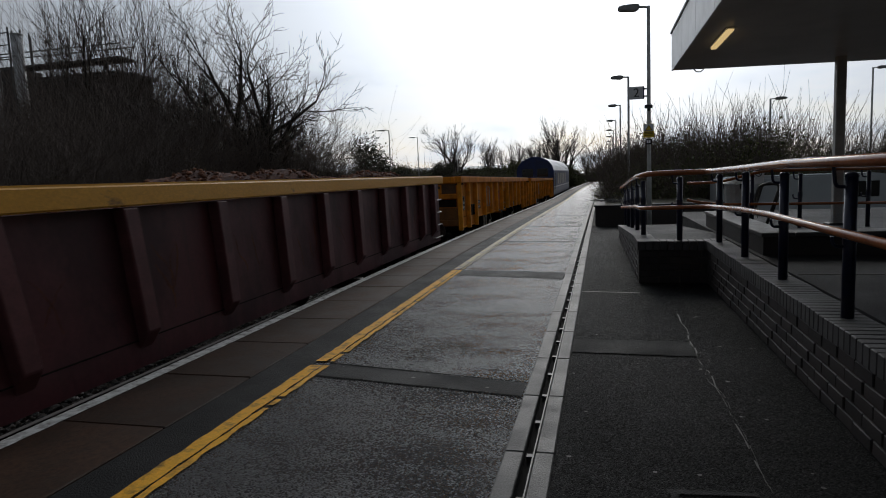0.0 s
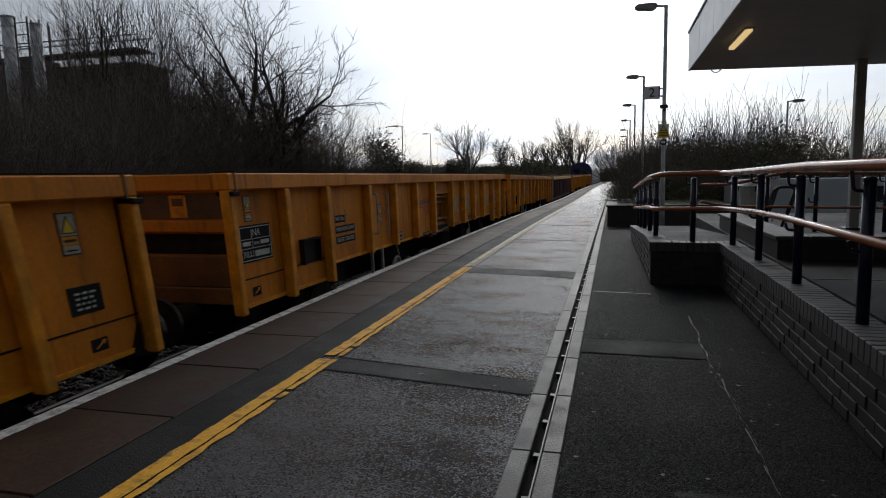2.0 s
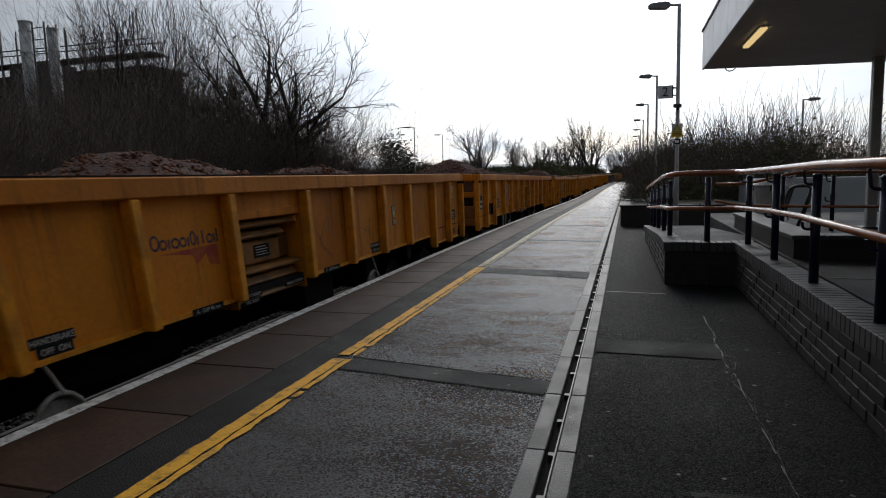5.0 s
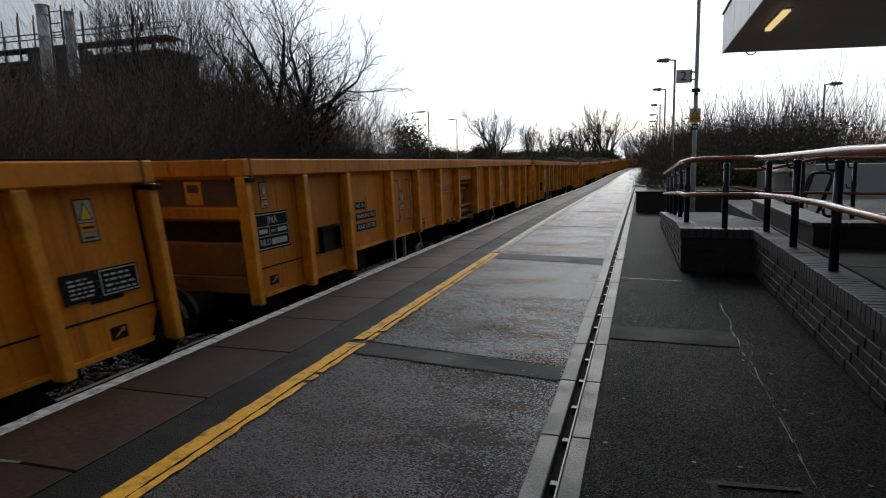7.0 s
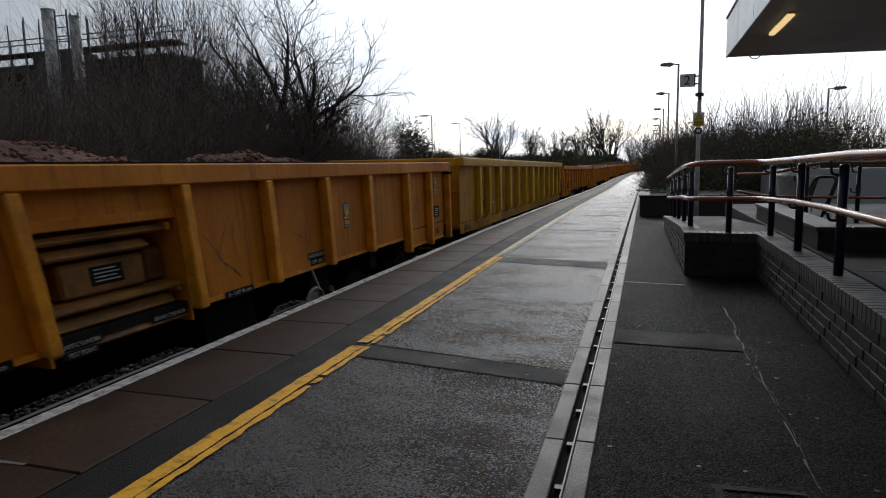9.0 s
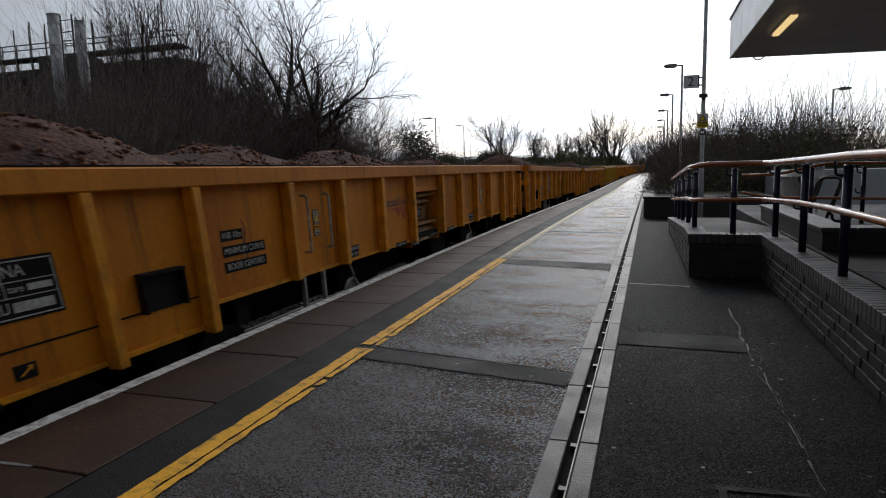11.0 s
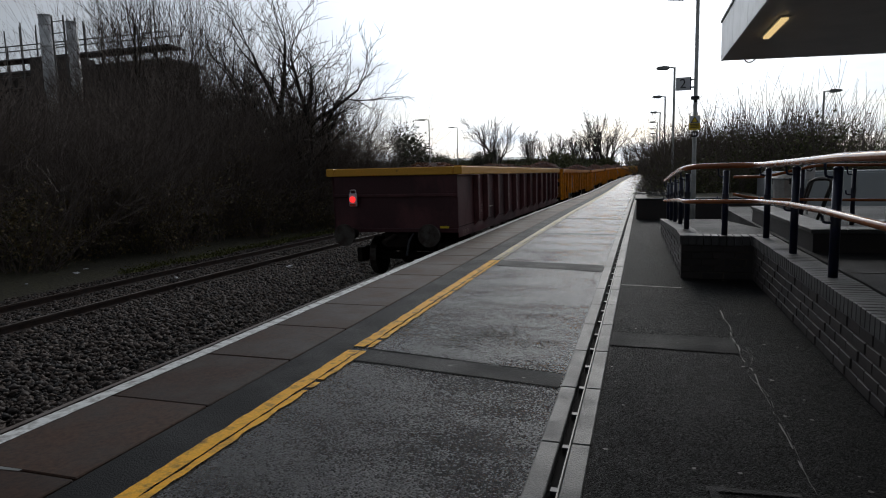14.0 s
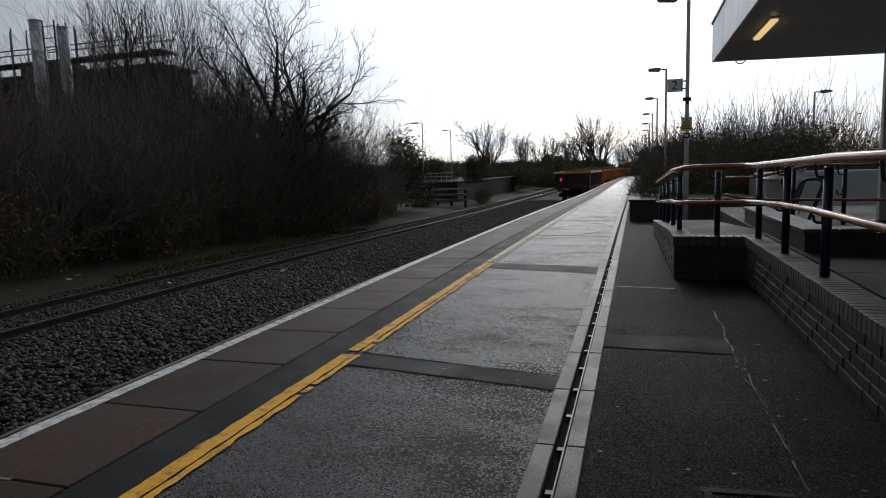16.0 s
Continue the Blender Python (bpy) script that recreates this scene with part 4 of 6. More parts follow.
def cycle_stand(x, y):
    t = thing("cycle_stand", "bent shiny steel cycle stand on the walkway", "cycle stand", "cycle stands", at=(x, y, Z_DECK))
    part("hoop", rod(curve_pts([(-0.2, 0, 0), (-0.05, 0, 0.56), (0.22, 0, 0.56), (0.05, 0, 0.0)], 0.09), 0.02, 8), M_STEEL, t, smooth=True)


cycle_stand(2.22, 9.7)
cycle_stand(2.42, 10.4)


def wall_sign():
    t = thing("prohibition_sign", "small white no-smoking sign on a thin post", "sign", at=(2.42, 10.9, Z_DECK))
    part("post", rod([(0, 0.02, 0), (0, 0.02, 0.80)], 0.014, 8), M_POLE, t)
    part("plate", boxes((-0.08, 0.08, -0.004, 0.006, 0.53, 0.79)), M_SIGNW, t)
    bm = bmesh.new()
    tube(bm, [(0.045 * math.cos(a), -0.007, 0.70 + 0.045 * math.sin(a)) for a in (k * math.pi / 8 for k in range(17))], 0.006, 6)
    part("ring_mark", bm, M_INK, t)
    part("slash_mark", rod([(-0.03, -0.007, 0.73), (0.03, -0.007, 0.67)], 0.005, 6), M_INK, t)


wall_sign()


def van(x, y, z):
    t = thing("van", "silver-grey panel van parked beyond the walkway", "van", at=(x, y, z))
    bm = bmesh.new()
    prism(bm, [(0, 0.35), (4.9, 0.35), (4.9, 0.95), (4.55, 1.12), (4.0, 1.66), (3.7, 1.72), (0.1, 1.72), (0, 1.6)], 0, 1.8, axis="y")
    bmesh.ops.bevel(bm, geom=bm.edges[:], offset=0.05, segments=2, affect="EDGES", clamp_overlap=True)
    part("body", bm, M_VAN, t)
    part("lower_trim", boxes((0.05, 4.85, -0.02, -0.002, 0.62, 0.78)), M_DARKMETAL, t, "dark rubbing strip")
    part("side_window", boxes((3.0, 3.75, -0.012, -0.002, 1.12, 1.52)), M_GLASS, t)
    for wx in (0.95, 3.95):
        w = part("wheel", rod([(wx, -0.03, 0.33), (wx, 0.2, 0.33)], 0.33, 20), M_DARKMETAL, t)
        part("hub", rod([(wx, -0.04, 0.33), (wx, -0.028, 0.33)], 0.2, 14), M_GALV, w)


van(3.15, 18.4, -0.70)


# ---- lamp posts ----
def lamp_post(x, y, top, arm=-0.62, label="grey platform lamp post with a long flat lantern", r=0.045, zb=0.0, group="platform lamp posts"):
    t = thing("street_lamp", label, "lamp post", group, (x, y, zb))
    part("post", rod([(0, 0, -0.1), (0, 0, 1.3), (0, 0, 1.35), (0, 0, top - zb)], r * 1.25, 10, r * 0.8), M_POLE, t, smooth=True)
    h = top - zb
    part("arm", rod([(0, 0, h - 0.02), (arm * 0.35, 0, h)], 0.025, 8), M_POLE, t)
    bm = bmesh.new()
    s = 1 if arm > 0 else -1
    a = abs(arm)
    prism(bm, [(s * a * 0.28, h - 0.03), (s * a * 0.42, h - 0.085), (s * a * 0.95, h - 0.05), (s * a, h - 0.005), (s * a * 0.9, h + 0.045), (s * a * 0.45, h + 0.06), (s * a * 0.28, h + 0.03)], -0.09, 0.09)
    bmesh.ops.bevel(bm, geom=bm.edges[:], offset=0.015, segments=2, affect="EDGES", clamp_overlap=True)
    part("lantern", bm, M_LANTERN, t, "grey flat lantern")
    return t


for i in range(8):
    y = 14.2 + 10.1 * i
    lamp_post(1.02 + 0.012 * i + bend(y), y, 4.66, zb=grade(y))


def platform_signs():
    t = thing("platform_number_sign", "white platform number sign fixed to a lamp post", "sign")
    y = 14.2
    part("board", boxes((0.63, 0.93, y - 0.012, y + 0.012, 2.79, 3.05), bevel=0.004), M_SIGNW, t)
    part("side_strip", boxes((0.905, 0.93, y - 0.015, y - 0.0125, 2.79, 3.05)), M_BLUEINK, t)
    words("numeral", "2", 0.26, M_INK, t, pose(0.77, y - 0.014, 2.915, 90, 0, 0))
    for z in (2.83, 2.98):
        part("bracket", boxes((0.93, 1.02, y - 0.01, y + 0.01, z, z + 0.03)), M_POLE, t)
    w = thing("warning_sign", "yellow and white warning sign on a lamp post", "sign")
    part("board", boxes((0.905, 1.115, y - 0.075, y - 0.065, 1.985, 2.265)), M_SIGNY, w)
    part("pictogram_panel", boxes((0.91, 1.11, y - 0.0785, y - 0.0755, 2.115, 2.26)), M_SIGNW, w)
    bm = bmesh.new()
    prism(bm, [(0.935, 2.125), (1.085, 2.125), (1.01, 2.255)], y - 0.0815, y - 0.0795)
    tri = part("triangle", bm, M_INK, w)
    bm = bmesh.new()
    prism(bm, [(0.958, 2.138), (1.062, 2.138), (1.01, 2.232)], y - 0.0845, y - 0.0825)
    part("triangle_fill", bm, M_SIGNY, tri)
    for i in range(3):
        part("text_bar", boxes((0.925, 1.095, y - 0.0785, y - 0.0755, 2.085 - i * 0.03, 2.097 - i * 0.03)), M_INK, w)
    c = thing("speaker_box", "small dark box clamped on a lamp post", "box")
    part("case", rod([(0.99, y - 0.06, 2.58), (1.05, y - 0.06, 2.58)], 0.05, 10), M_DARKMETAL, c)
    part("case_body", boxes((0.93, 1.09, y - 0.10, y - 0.02, 2.585, 2.66), bevel=0.015), M_DARKMETAL, c)
    n = thing("marker_plate", "small dark post number plate on a lamp post", "plate")
    part("board", boxes((0.955, 1.07, y - 0.07, y - 0.06, 1.84, 1.95)), M_INK, n)
    for i in range(2):
        part("text_bar", boxes((0.975 + i * 0.04, 1.005 + i * 0.04, y - 0.074, y - 0.071, 1.87, 1.925)), M_SIGNW, n)


platform_signs()


# ---- far side of the line: dock, fence, lamps, buildings ----
def dock():
    t = tagged(new("loading_dock"), "dark disused loading dock beyond the tracks", "loading dock", kind="structure")
    part("dock_body", boxes((-60, -14.3, 51.6, 95, -1.6, 0.36)), M_BRICK, t)
    part("dock_top", boxes((-60, -14.2, 51.5, 95, 0.36, 0.44)), M_GROUND, t)
    part("dock_coping", boxes((-14.55, -14.15, 51.45, 95, 0.44, 0.52), bevel=0.01), M_CONC, t, "pale dock edge")


dock()


def dock_fence():
    t = thing("fence", "white tubular railing along the dock edge", "fence")
    for i in range(15):
        x = -21.4 + i * 0.47
        part("post", rod([(x, 51.8, 0.43), (x + 0.08, 51.8, 1.22)], 0.028, 6), M_SIGNW, t)
        part("foot", boxes((x - 0.16, x + 0.16, 51.72, 51.88, 0.43, 0.50)), M_GALV, t)
    for z in (0.62, 0.92, 1.22):
        part("rail", rod([(-21.5, 51.8, z), (-14.75, 51.8, z)], 0.028, 6), M_SIGNW, t)


dock_fence()


def beam_stack():
    t = thing("concrete_beam", "pale concrete beams stacked beside the line", "concrete beams")
    for i, z in enumerate((-0.02, -0.40, -0.78)):
        part("beam", boxes((-15.8, -12.0 - 0.25 * (i % 2), 46.6 - 0.35 * i, 46.95 - 0.35 * i, z - 0.10, z + 0.05), bevel=0.02), M_CONC, t)
    for x in (-15.5, -14.6, -13.5, -12.4):
        part("packing", boxes((x, x + 0.14, 46.62, 46.90, -1.6, -0.125)), M_SLEEP, t)


beam_stack()
for x, y, top in ((-18.35, 55, 5.75), (-22.3, 78, 6.5), (-23.2, 105, 7.0), (-21.0, 130, 7.6)):
    lamp_post(x, y, top, arm=-1.15, label="tall road lamp on a thin pole", r=0.06, zb=0.5 if y < 90 else -0.9, group="road lamps")
for x, y, top in ((7.05, 30, 4.1), (12.3, 34, 5.6)):
    lamp_post(x, y, top, arm=0.65, label="car park lamp on a thin pole", r=0.05, zb=-0.95, group="car park lamps")


def warehouse():
    t = thing("warehouse", "long low warehouse with a pale metal roof", "warehouse")
    part("wall", boxes((-52, -8, 150, 175, -1.5, 2.7)), M_BLDG, t)
    bm = bmesh.new()
    prism(bm, [(149, 2.7), (176, 2.7), (176, 3.0), (162, 4.0), (149, 3.1)], -53, -7, axis="x")
    part("roof", bm, M_ROOF, t, "pale grey metal roof")
    for i in range(6):
        part("door", boxes((-48 + i * 7, -44 + i * 7, 149.9, 149.99, -1.3, 1.8)), M_DARKMETAL, t)


warehouse()


def works_building():
    t = thing("factory_building", "dark industrial building wrapped in scaffolding", "building")
    part("wall", boxes((-62, -33.5, 40, 43.5, -1.2, 9.6), bevel=0.03), M_BLDG, t)
    part("wall", boxes((-43.5, -40.2, 37.2, 40, -1.2, 10.2)), M_BLDG, t)
    part("roof", boxes((-62.4, -33.2, 39.6, 43.9, 9.6, 9.85)), M_DARKMETAL, t)
    for i in range(5):
        w = part("window", boxes((-60 + i * 4.6, -57.6 + i * 4.6, 39.93, 39.99, 6.9, 8.4)), M_GLASS, t)
        part("window_frame", boxes((-58.85 + i * 4.6, -58.75 + i * 4.6, 39.90, 39.928, 6.9, 8.4)), M_SCAF, w)
    s = thing("scaffolding", "tube scaffolding with board lifts round a building", "scaffolding")
    rng = random.Random(9)
    for i in range(19):
        x = -60.5 + i * 1.55
        for yy in (37.9, 39.3):
            part("standard", rod([(x, yy, -1.2), (x, yy, 12.6 + rng.uniform(-1.2, 1.0))], 0.05, 6), M_SCAF, s)
    for z in (2.0, 4.0, 6.2, 8.3, 9.4, 10.4, 11.4):
        for yy in (37.85, 39.35):
            part("ledger", rod([(-61.5, yy, z), (-31.4, yy, z - 0.15)], 0.045, 6), M_SCAF, s)
    for z in (6.1, 8.2, 10.3):
        part("board_lift", boxes((-61.2, -31.6, 37.9, 39.3, z - 0.02, z + 0.1)), M_SLEEP, s)
    for i in range(8):
        x = -60 + i * 3.3
        part("brace", rod([(x, 37.8, 4 + (i % 3) * 2), (x + 2.4, 37.8, 6.1 + (i % 3) * 2)], 0.04, 6), M_SCAF, s)


works_building()


def flue(x, y, z0, z1, r):
    t = thing("flue", "tall shiny steel flue pipe", "flue", "steel flues")
    part("pipe", rod([(x, y, z0), (x, y, z1)], r, 20), M_CHROME, t, smooth=True)
    z = z0 + 1.2
    while z < z1:
        part("joint_band", rod([(x, y, z), (x, y, z + 0.09)], r + 0.025, 20), M_CHROME, t)
        z += 1.25
    part("cowl", rod([(x, y, z1), (x, y, z1 + 0.06)], r + 0.03, 20), M_CHROME, t)


flue(-33.55, 30.0, -1.0, 10.75, 0.37)
flue(-31.65, 30.0, -1.0, 10.2, 0.30)


def access_ladder():
    t = thing("ladder", "steel access ladder tower between two flues", "ladder")
    for x in (-32.75, -31.9):
        for yy in (29.7, 30.5):
            part("stile", rod([(x, yy, -1), (x, yy, 10.6)], 0.05, 6), M_SCAF, t)
    for i in range(16):
        z = 0.4 + i * 0.66
        part("rung", rod([(-32.75, 29.7, z), (-31.9, 29.7, z)], 0.03, 6), M_SCAF, t)


access_ladder()


# ---- trees and thickets ----
def bare_tree(name, label, seed, at, stems, depth, ivy=0, thick=1.0, lift=0.10, kids=2, angle=0.65, wander=0.25, shrink=0.66):
    rng = np.random.default_rng(seed)
    t = thing(name, label, "tree", "bare trees", at)
    segs, trunk = [], []
    for way, length, radius in stems:
        grow(rng, (0, 0, -0.2), way, length, radius, depth, segs, wander=wander, kids=kids, angle=angle, lift=lift, shrink=shrink)
    big = [s for s in segs if s[2] > 0.035]
    small = [s for s in segs if s[2] <= 0.035]
    branch_mesh("trunk", big, M_BARK, t, 7, thick)["label"] = "dark bark trunk and limbs"
    if small:
        branch_mesh("crown", small, M_CROWN, t, 3, thick)["label"] = "bare winter twigs"
    if ivy:
        pts = []
        for p, q, r0, r1 in big:
            if r0 > 0.06 and p[2] < ivy:
                n = int(60 * np.linalg.norm(q - p) * min(r0 / 0.1, 2.0)) + 8
                s = rng.uniform(0, 1, (n, 1))
                pts.append(p + (q - p) * s + rng.normal(size=(n, 3)) * (0.05 + r0 * 0.6))
        if pts:
            v, f = leaves(rng, np.concatenate(pts), 0.075)
            mesh_np("ivy", v, f, M_IVY, t)["label"] = "dark ivy on the limbs"
    return t


def bush(name, label, seed, w, h, n_leaf, n_stem, size, leaf, category="bush", group="thicket bushes", twiggy=0.0, stem=0.013, spray=0.6, rise=0.05, tall=0.95, leaf_top=0.92):
    """A loose shrub: stems, side twigs and many small leaves in uneven clumps."""
    rng = np.random.default_rng(seed)
    t = thing(name, label, category, group)
    segs = []
    for _ in range(n_stem):
        a, r = rng.uniform(0, 2 * np.pi), w * 0.33 * math.sqrt(rng.uniform())
        way = (rng.normal() * 0.35 + math.cos(a) * 0.3, rng.normal() * 0.35 + math.sin(a) * 0.3, 1.0)
        grow(rng, (r * math.cos(a), r * math.sin(a), -0.15), way, h * rng.uniform(0.5, tall + twiggy), stem, 1, segs, wander=0.4, kids=2, angle=spray, lift=rise)
    branch_mesh("stem_tangle", segs, M_TWIG, t, 3)["label"] = "thin brown stems"
    n_c = 60
    a = rng.uniform(0, 2 * np.pi, n_c)
    zc = rng.uniform(0.08, leaf_top, n_c)
    rc = w * 0.5 * np.sqrt(rng.uniform(0.05, 1, n_c)) * np.sqrt(np.clip(1.05 - zc ** 2.2, 0.05, 1))
    c = np.stack([rc * np.cos(a), rc * np.sin(a), zc * h * (0.8 + 0.25 * np.sin(3 * a + seed))], 1)
    pick = rng.integers(0, n_c, n_leaf)
    pts = c[pick] + rng.normal(size=(n_leaf, 3)) * np.array([w * 0.11, w * 0.11, h * 0.075])
    pts[:, 2] = np.abs(pts[:, 2])
    v, f = leaves(rng, pts, size)
    mesh_np("foliage", v, f, leaf, t)["label"] = "small leaves in uneven clumps"
    return t


def plant(proto, rows, seed):
    """Repeats of a shrub: x, y, z, scale."""
    rng = random.Random(seed)
    for i, (x, y, z, s) in enumerate(rows):
        m = pose(x, y, z, 0, 0, rng.uniform(0, 360))
        if i == 0:
            ob = proto
            ob.matrix_basis = m
        else:
            ob = copy_thing(proto, m)
        ob.scale = (s, s, s * rng.uniform(0.9, 1.1))


bare_tree("tree", "large bare tree with ivy-clad leaning limbs in the thicket", 21, (-14.6, 25.0, -0.4),
          [((-0.42, 0.1, 1), 4.2, 0.20), ((-0.18, -0.1, 1), 4.6, 0.26), ((0.03, 0.1, 1), 4.2, 0.20), ((0.20, 0.0, 1), 4.2, 0.24), ((0.40, -0.1, 1), 3.1, 0.15), ((-0.72, 0.1, 1), 3.2, 0.14)],
          4, ivy=5.6, thick=1.45, lift=0.07, angle=0.62, kids=2, wander=0.2, shrink=0.6)
bare_tree("tree", "tall bare tree with fine upright twigs behind the thicket", 5, (-27.5, 31, 0),
          [((-0.1, 0, 1), 6.2, 0.22), ((0.2, 0.1, 1), 5.8, 0.18), ((-0.35, 0.1, 1), 5.4, 0.16), ((0.45, 0.1, 1), 4.8, 0.15)], 4, ivy=6.5, lift=0.16, angle=0.5, kids=2, thick=1.6)
bare_tree("tree", "bare bushy tree above the thicket", 7, (-20.2, 27, 0), [((-0.3, 0, 1), 2.9, 0.12), ((0.25, 0.1, 1), 2.8, 0.12), ((0.0, -0.2, 1), 3.1, 0.13)], 4, lift=0.10, angle=0.6)
bare_tree("tree", "bare bushy tree above the thicket", 8, (-23.8, 28, 0), [((-0.3, 0, 1), 3.0, 0.12), ((0.25, 0.1, 1), 3.2, 0.12)], 4, lift=0.12, angle=0.55)
for tx, ty, ts in ((-25.0, 25.0, 41), (-18.4, 25.0, 43), (-21.8, 24.5, 44)):
    bare_tree("tree", "dense twiggy bare tree in the thicket", ts, (tx, ty, 0), [((-0.3, 0, 1), 2.7, 0.10), ((0.25, 0.1, 1), 2.8, 0.11), ((0.0, -0.2, 1), 3.0, 0.11)], 4, thick=1.3, lift=0.12, angle=0.55)
bare_tree("tree", "low bare tree at the end of the thicket", 12, (-12.9, 27.5, -0.8), [((0.2, 0.1, 1), 2.3, 0.08), ((-0.2, 0, 1), 2.8, 0.09), ((0.0, 0.3, 1), 2.4, 0.08)], 4, lift=0.05, angle=0.6)

b1 = bush("bush", "dense tangled thicket of bare brown stems", 31, 4.2, 4.6, 3200, 330, 0.05, M_LEAF, twiggy=0.1, stem=0.014, spray=0.6, rise=0.06, leaf_top=0.6, tall=0.9)
plant(b1, [(-23.5, 13, 0, 1.0), (-20, 11, 0, 0.95), (-19.5, 15.5, 0, 0.75), (-17.2, 12.5, -0.1, 0.8), (-17.0, 18, -0.1, 0.92), (-15.2, 15, -0.3, 0.72), (-22.5, 18.5, 0, 0.75), (-15.0, 20.5, -0.3, 0.84),
           (-14.2, 24.6, -0.4, 0.92), (-18.0, 22.0, 0, 0.98), (-13.6, 26.5, -0.6, 0.84), (-13.6, 29.5, -0.9, 0.76), (-16.0, 27.0, -0.2, 0.9), (-15.4, 31.0, -0.8, 0.8), (-27, 16, 0, 1.05), (-26, 22, 0, 0.8),
           (-30, 20, 0, 1.1), (-22, 24, 0, 1.05), (-25, 10, 0, 1.0)], 1)
b6 = bush("bush", "tall stand of bare upright stems in the thicket", 35, 4.6, 7.6, 900, 150, 0.05, M_LEAF, twiggy=0.1, stem=0.02, spray=0.4, rise=0.14, leaf_top=0.4)
plant(b6, [(-28.4, 31, 0, 1.12), (-26.0, 31.5, 0, 1.15), (-23.4, 29.5, 0, 0.95), (-20.6, 29, 0, 0.78), (-27.3, 29.5, 0, 1.0), (-18.2, 28, 0, 0.66)], 8)
b2 = bush("bush", "brown-green bramble scrub with pale leaves beside the line", 44, 2.6, 2.3, 3600, 110, 0.042, M_LEAF, twiggy=0.35)
plant(b2, [(-15.2, 8.2, -0.92, 1.03), (-15.9, 10.5, -0.82, 1.13), (-14.5, 11.6, -0.92, 0.97), (-15.0, 14.0, -0.87, 1.08), (-14.1, 15.9, -1.02, 0.99), (-14.7, 18.3, -0.82, 1.13), (-14.0, 20.5, -1.02, 0.92), (-13.7, 23.1, -1.12, 0.97), (-13.0, 25.1, -1.22, 0.92), (-14.0, 27.7, -1.27, 0.92), (-13.5, 30.5, -1.32, 0.86), (-16.9, 7.8, -0.72, 1.19), (-17.7, 11.3, -0.62, 1.24), (-14.2, 34.0, -1.32, 0.86), (-15.1, 36.5, -1.32, 0.76), (-17.0, 5.0, -0.72, 1.19), (-12.1, 51.5, -1.45, 0.6), (-14.9, 44.0, -1.45, 0.6)], 2)
b3 = bush("bush", "dense dark hedge shrub with upright twigs beside the platform", 57, 3.6, 3.6, 17000, 190, 0.046, M_HEDGE, group="hedge shrubs", twiggy=0.1, stem=0.0065, spray=0.35, rise=0.18, tall=0.70, leaf_top=0.80)
plant(b3, [(2.3, 22.2, -0.9, 0.86), (4.6, 22.8, -0.9, 1.10), (6.6, 21.6, -0.9, 0.98), (8.8, 22.4, -0.9, 0.82), (11, 22.0, -0.9, 0.8), (3.4, 26.5, -0.9, 1.15), (5.8, 27, -0.9, 1.1), (8.4, 27, -0.9, 0.85), (2.0, 27.5, -0.9, 0.95),
           (1.75, 31.5, -0.9, 0.92), (2.0, 36, -0.9, 1.0), (2.3, 41, -1.0, 1.05), (2.7, 47, -1.1, 1.1), (3.0, 54, -1.1, 1.15), (3.8, 62, -1.1, 1.2), (4.9, 71, -1.1, 1.25), (6.0, 80, -1.1, 1.3), (1.9, 24.4, -0.9, 0.72),
           (13.5, 23, -0.9, 0.85), (16, 24, -0.9, 0.9), (11.5, 28, -0.9, 0.85), (1.35, 29.4, -1.0, 0.62), (6.5, 90, -1.1, 1.5), (6.0, 104, -1.1, 1.6)], 3)
b4 = bush("bush", "round ivy-clad evergreen shrub", 61, 2.4, 3.9, 5200, 30, 0.08, M_IVY, group="far shrubs", twiggy=0.05)
plant(b4, [(-13.0, 52, 0.3, 0.7), (-18.0, 58, 0.3, 0.6), (-15.8, 66, 0.3, 0.8)], 4)
bush("bush", "tall round ivy-clad evergreen shrub", 62, 3.1, 5.3, 11000, 24, 0.08, M_IVY, group="far shrubs", twiggy=0.05).location = (-14.7, 40.0, -0.9)
b5 = bush("bush", "far dark hedgerow shrub", 73, 7.0, 4.0, 12000, 40, 0.17, M_HEDGE, group="far hedgerow", twiggy=0.2)
plant(b5, [(-56 + i * 2.9, 104 + 5 * ((i * 7) % 5), -1.3, 0.84 + 0.07 * ((i * 5) % 4)) for i in range(18)]
      + [(-36, 62, 0.2, 0.55), (-29, 60, 0.2, 0.5), (-24.5, 64, 0.2, 0.55), (-20.0, 62, 0.2, 0.48), (-16.5, 74, -0.2, 0.55), (-11.5, 88, -1.2, 0.55), (-8.5, 100, -1.2, 0.58), (-33, 74, 0.2, 0.6), (-27, 82, 0.2, 0.7), (-22, 70, 0.2, 0.55), (-17, 88, -0.8, 0.5), (-14, 98, -1.2, 0.6), (-9.5, 112, -1.2, 0.62), (-5, 128, -1.2, 0.7), (0, 132, -1.2, 0.8), (8, 122, -1.2, 1.0), (-13.5, 78, -0.6, 0.5),
         (16, 130, -1.2, 1.3), (-60, 110, -1.2, 1.2), (-70, 95, -1.2, 1.2)], 5)
ft = bare_tree("tree", "bare far-off tree with a fine twiggy crown", 91, (-10.5, 118, -1.2), [((0.1, 0, 1), 4.2, 0.16), ((-0.25, 0.1, 1), 4.0, 0.14), ((0.3, -0.1, 1), 3.8, 0.13)], 4, thick=2.2, lift=0.14, angle=0.55, kids=2)
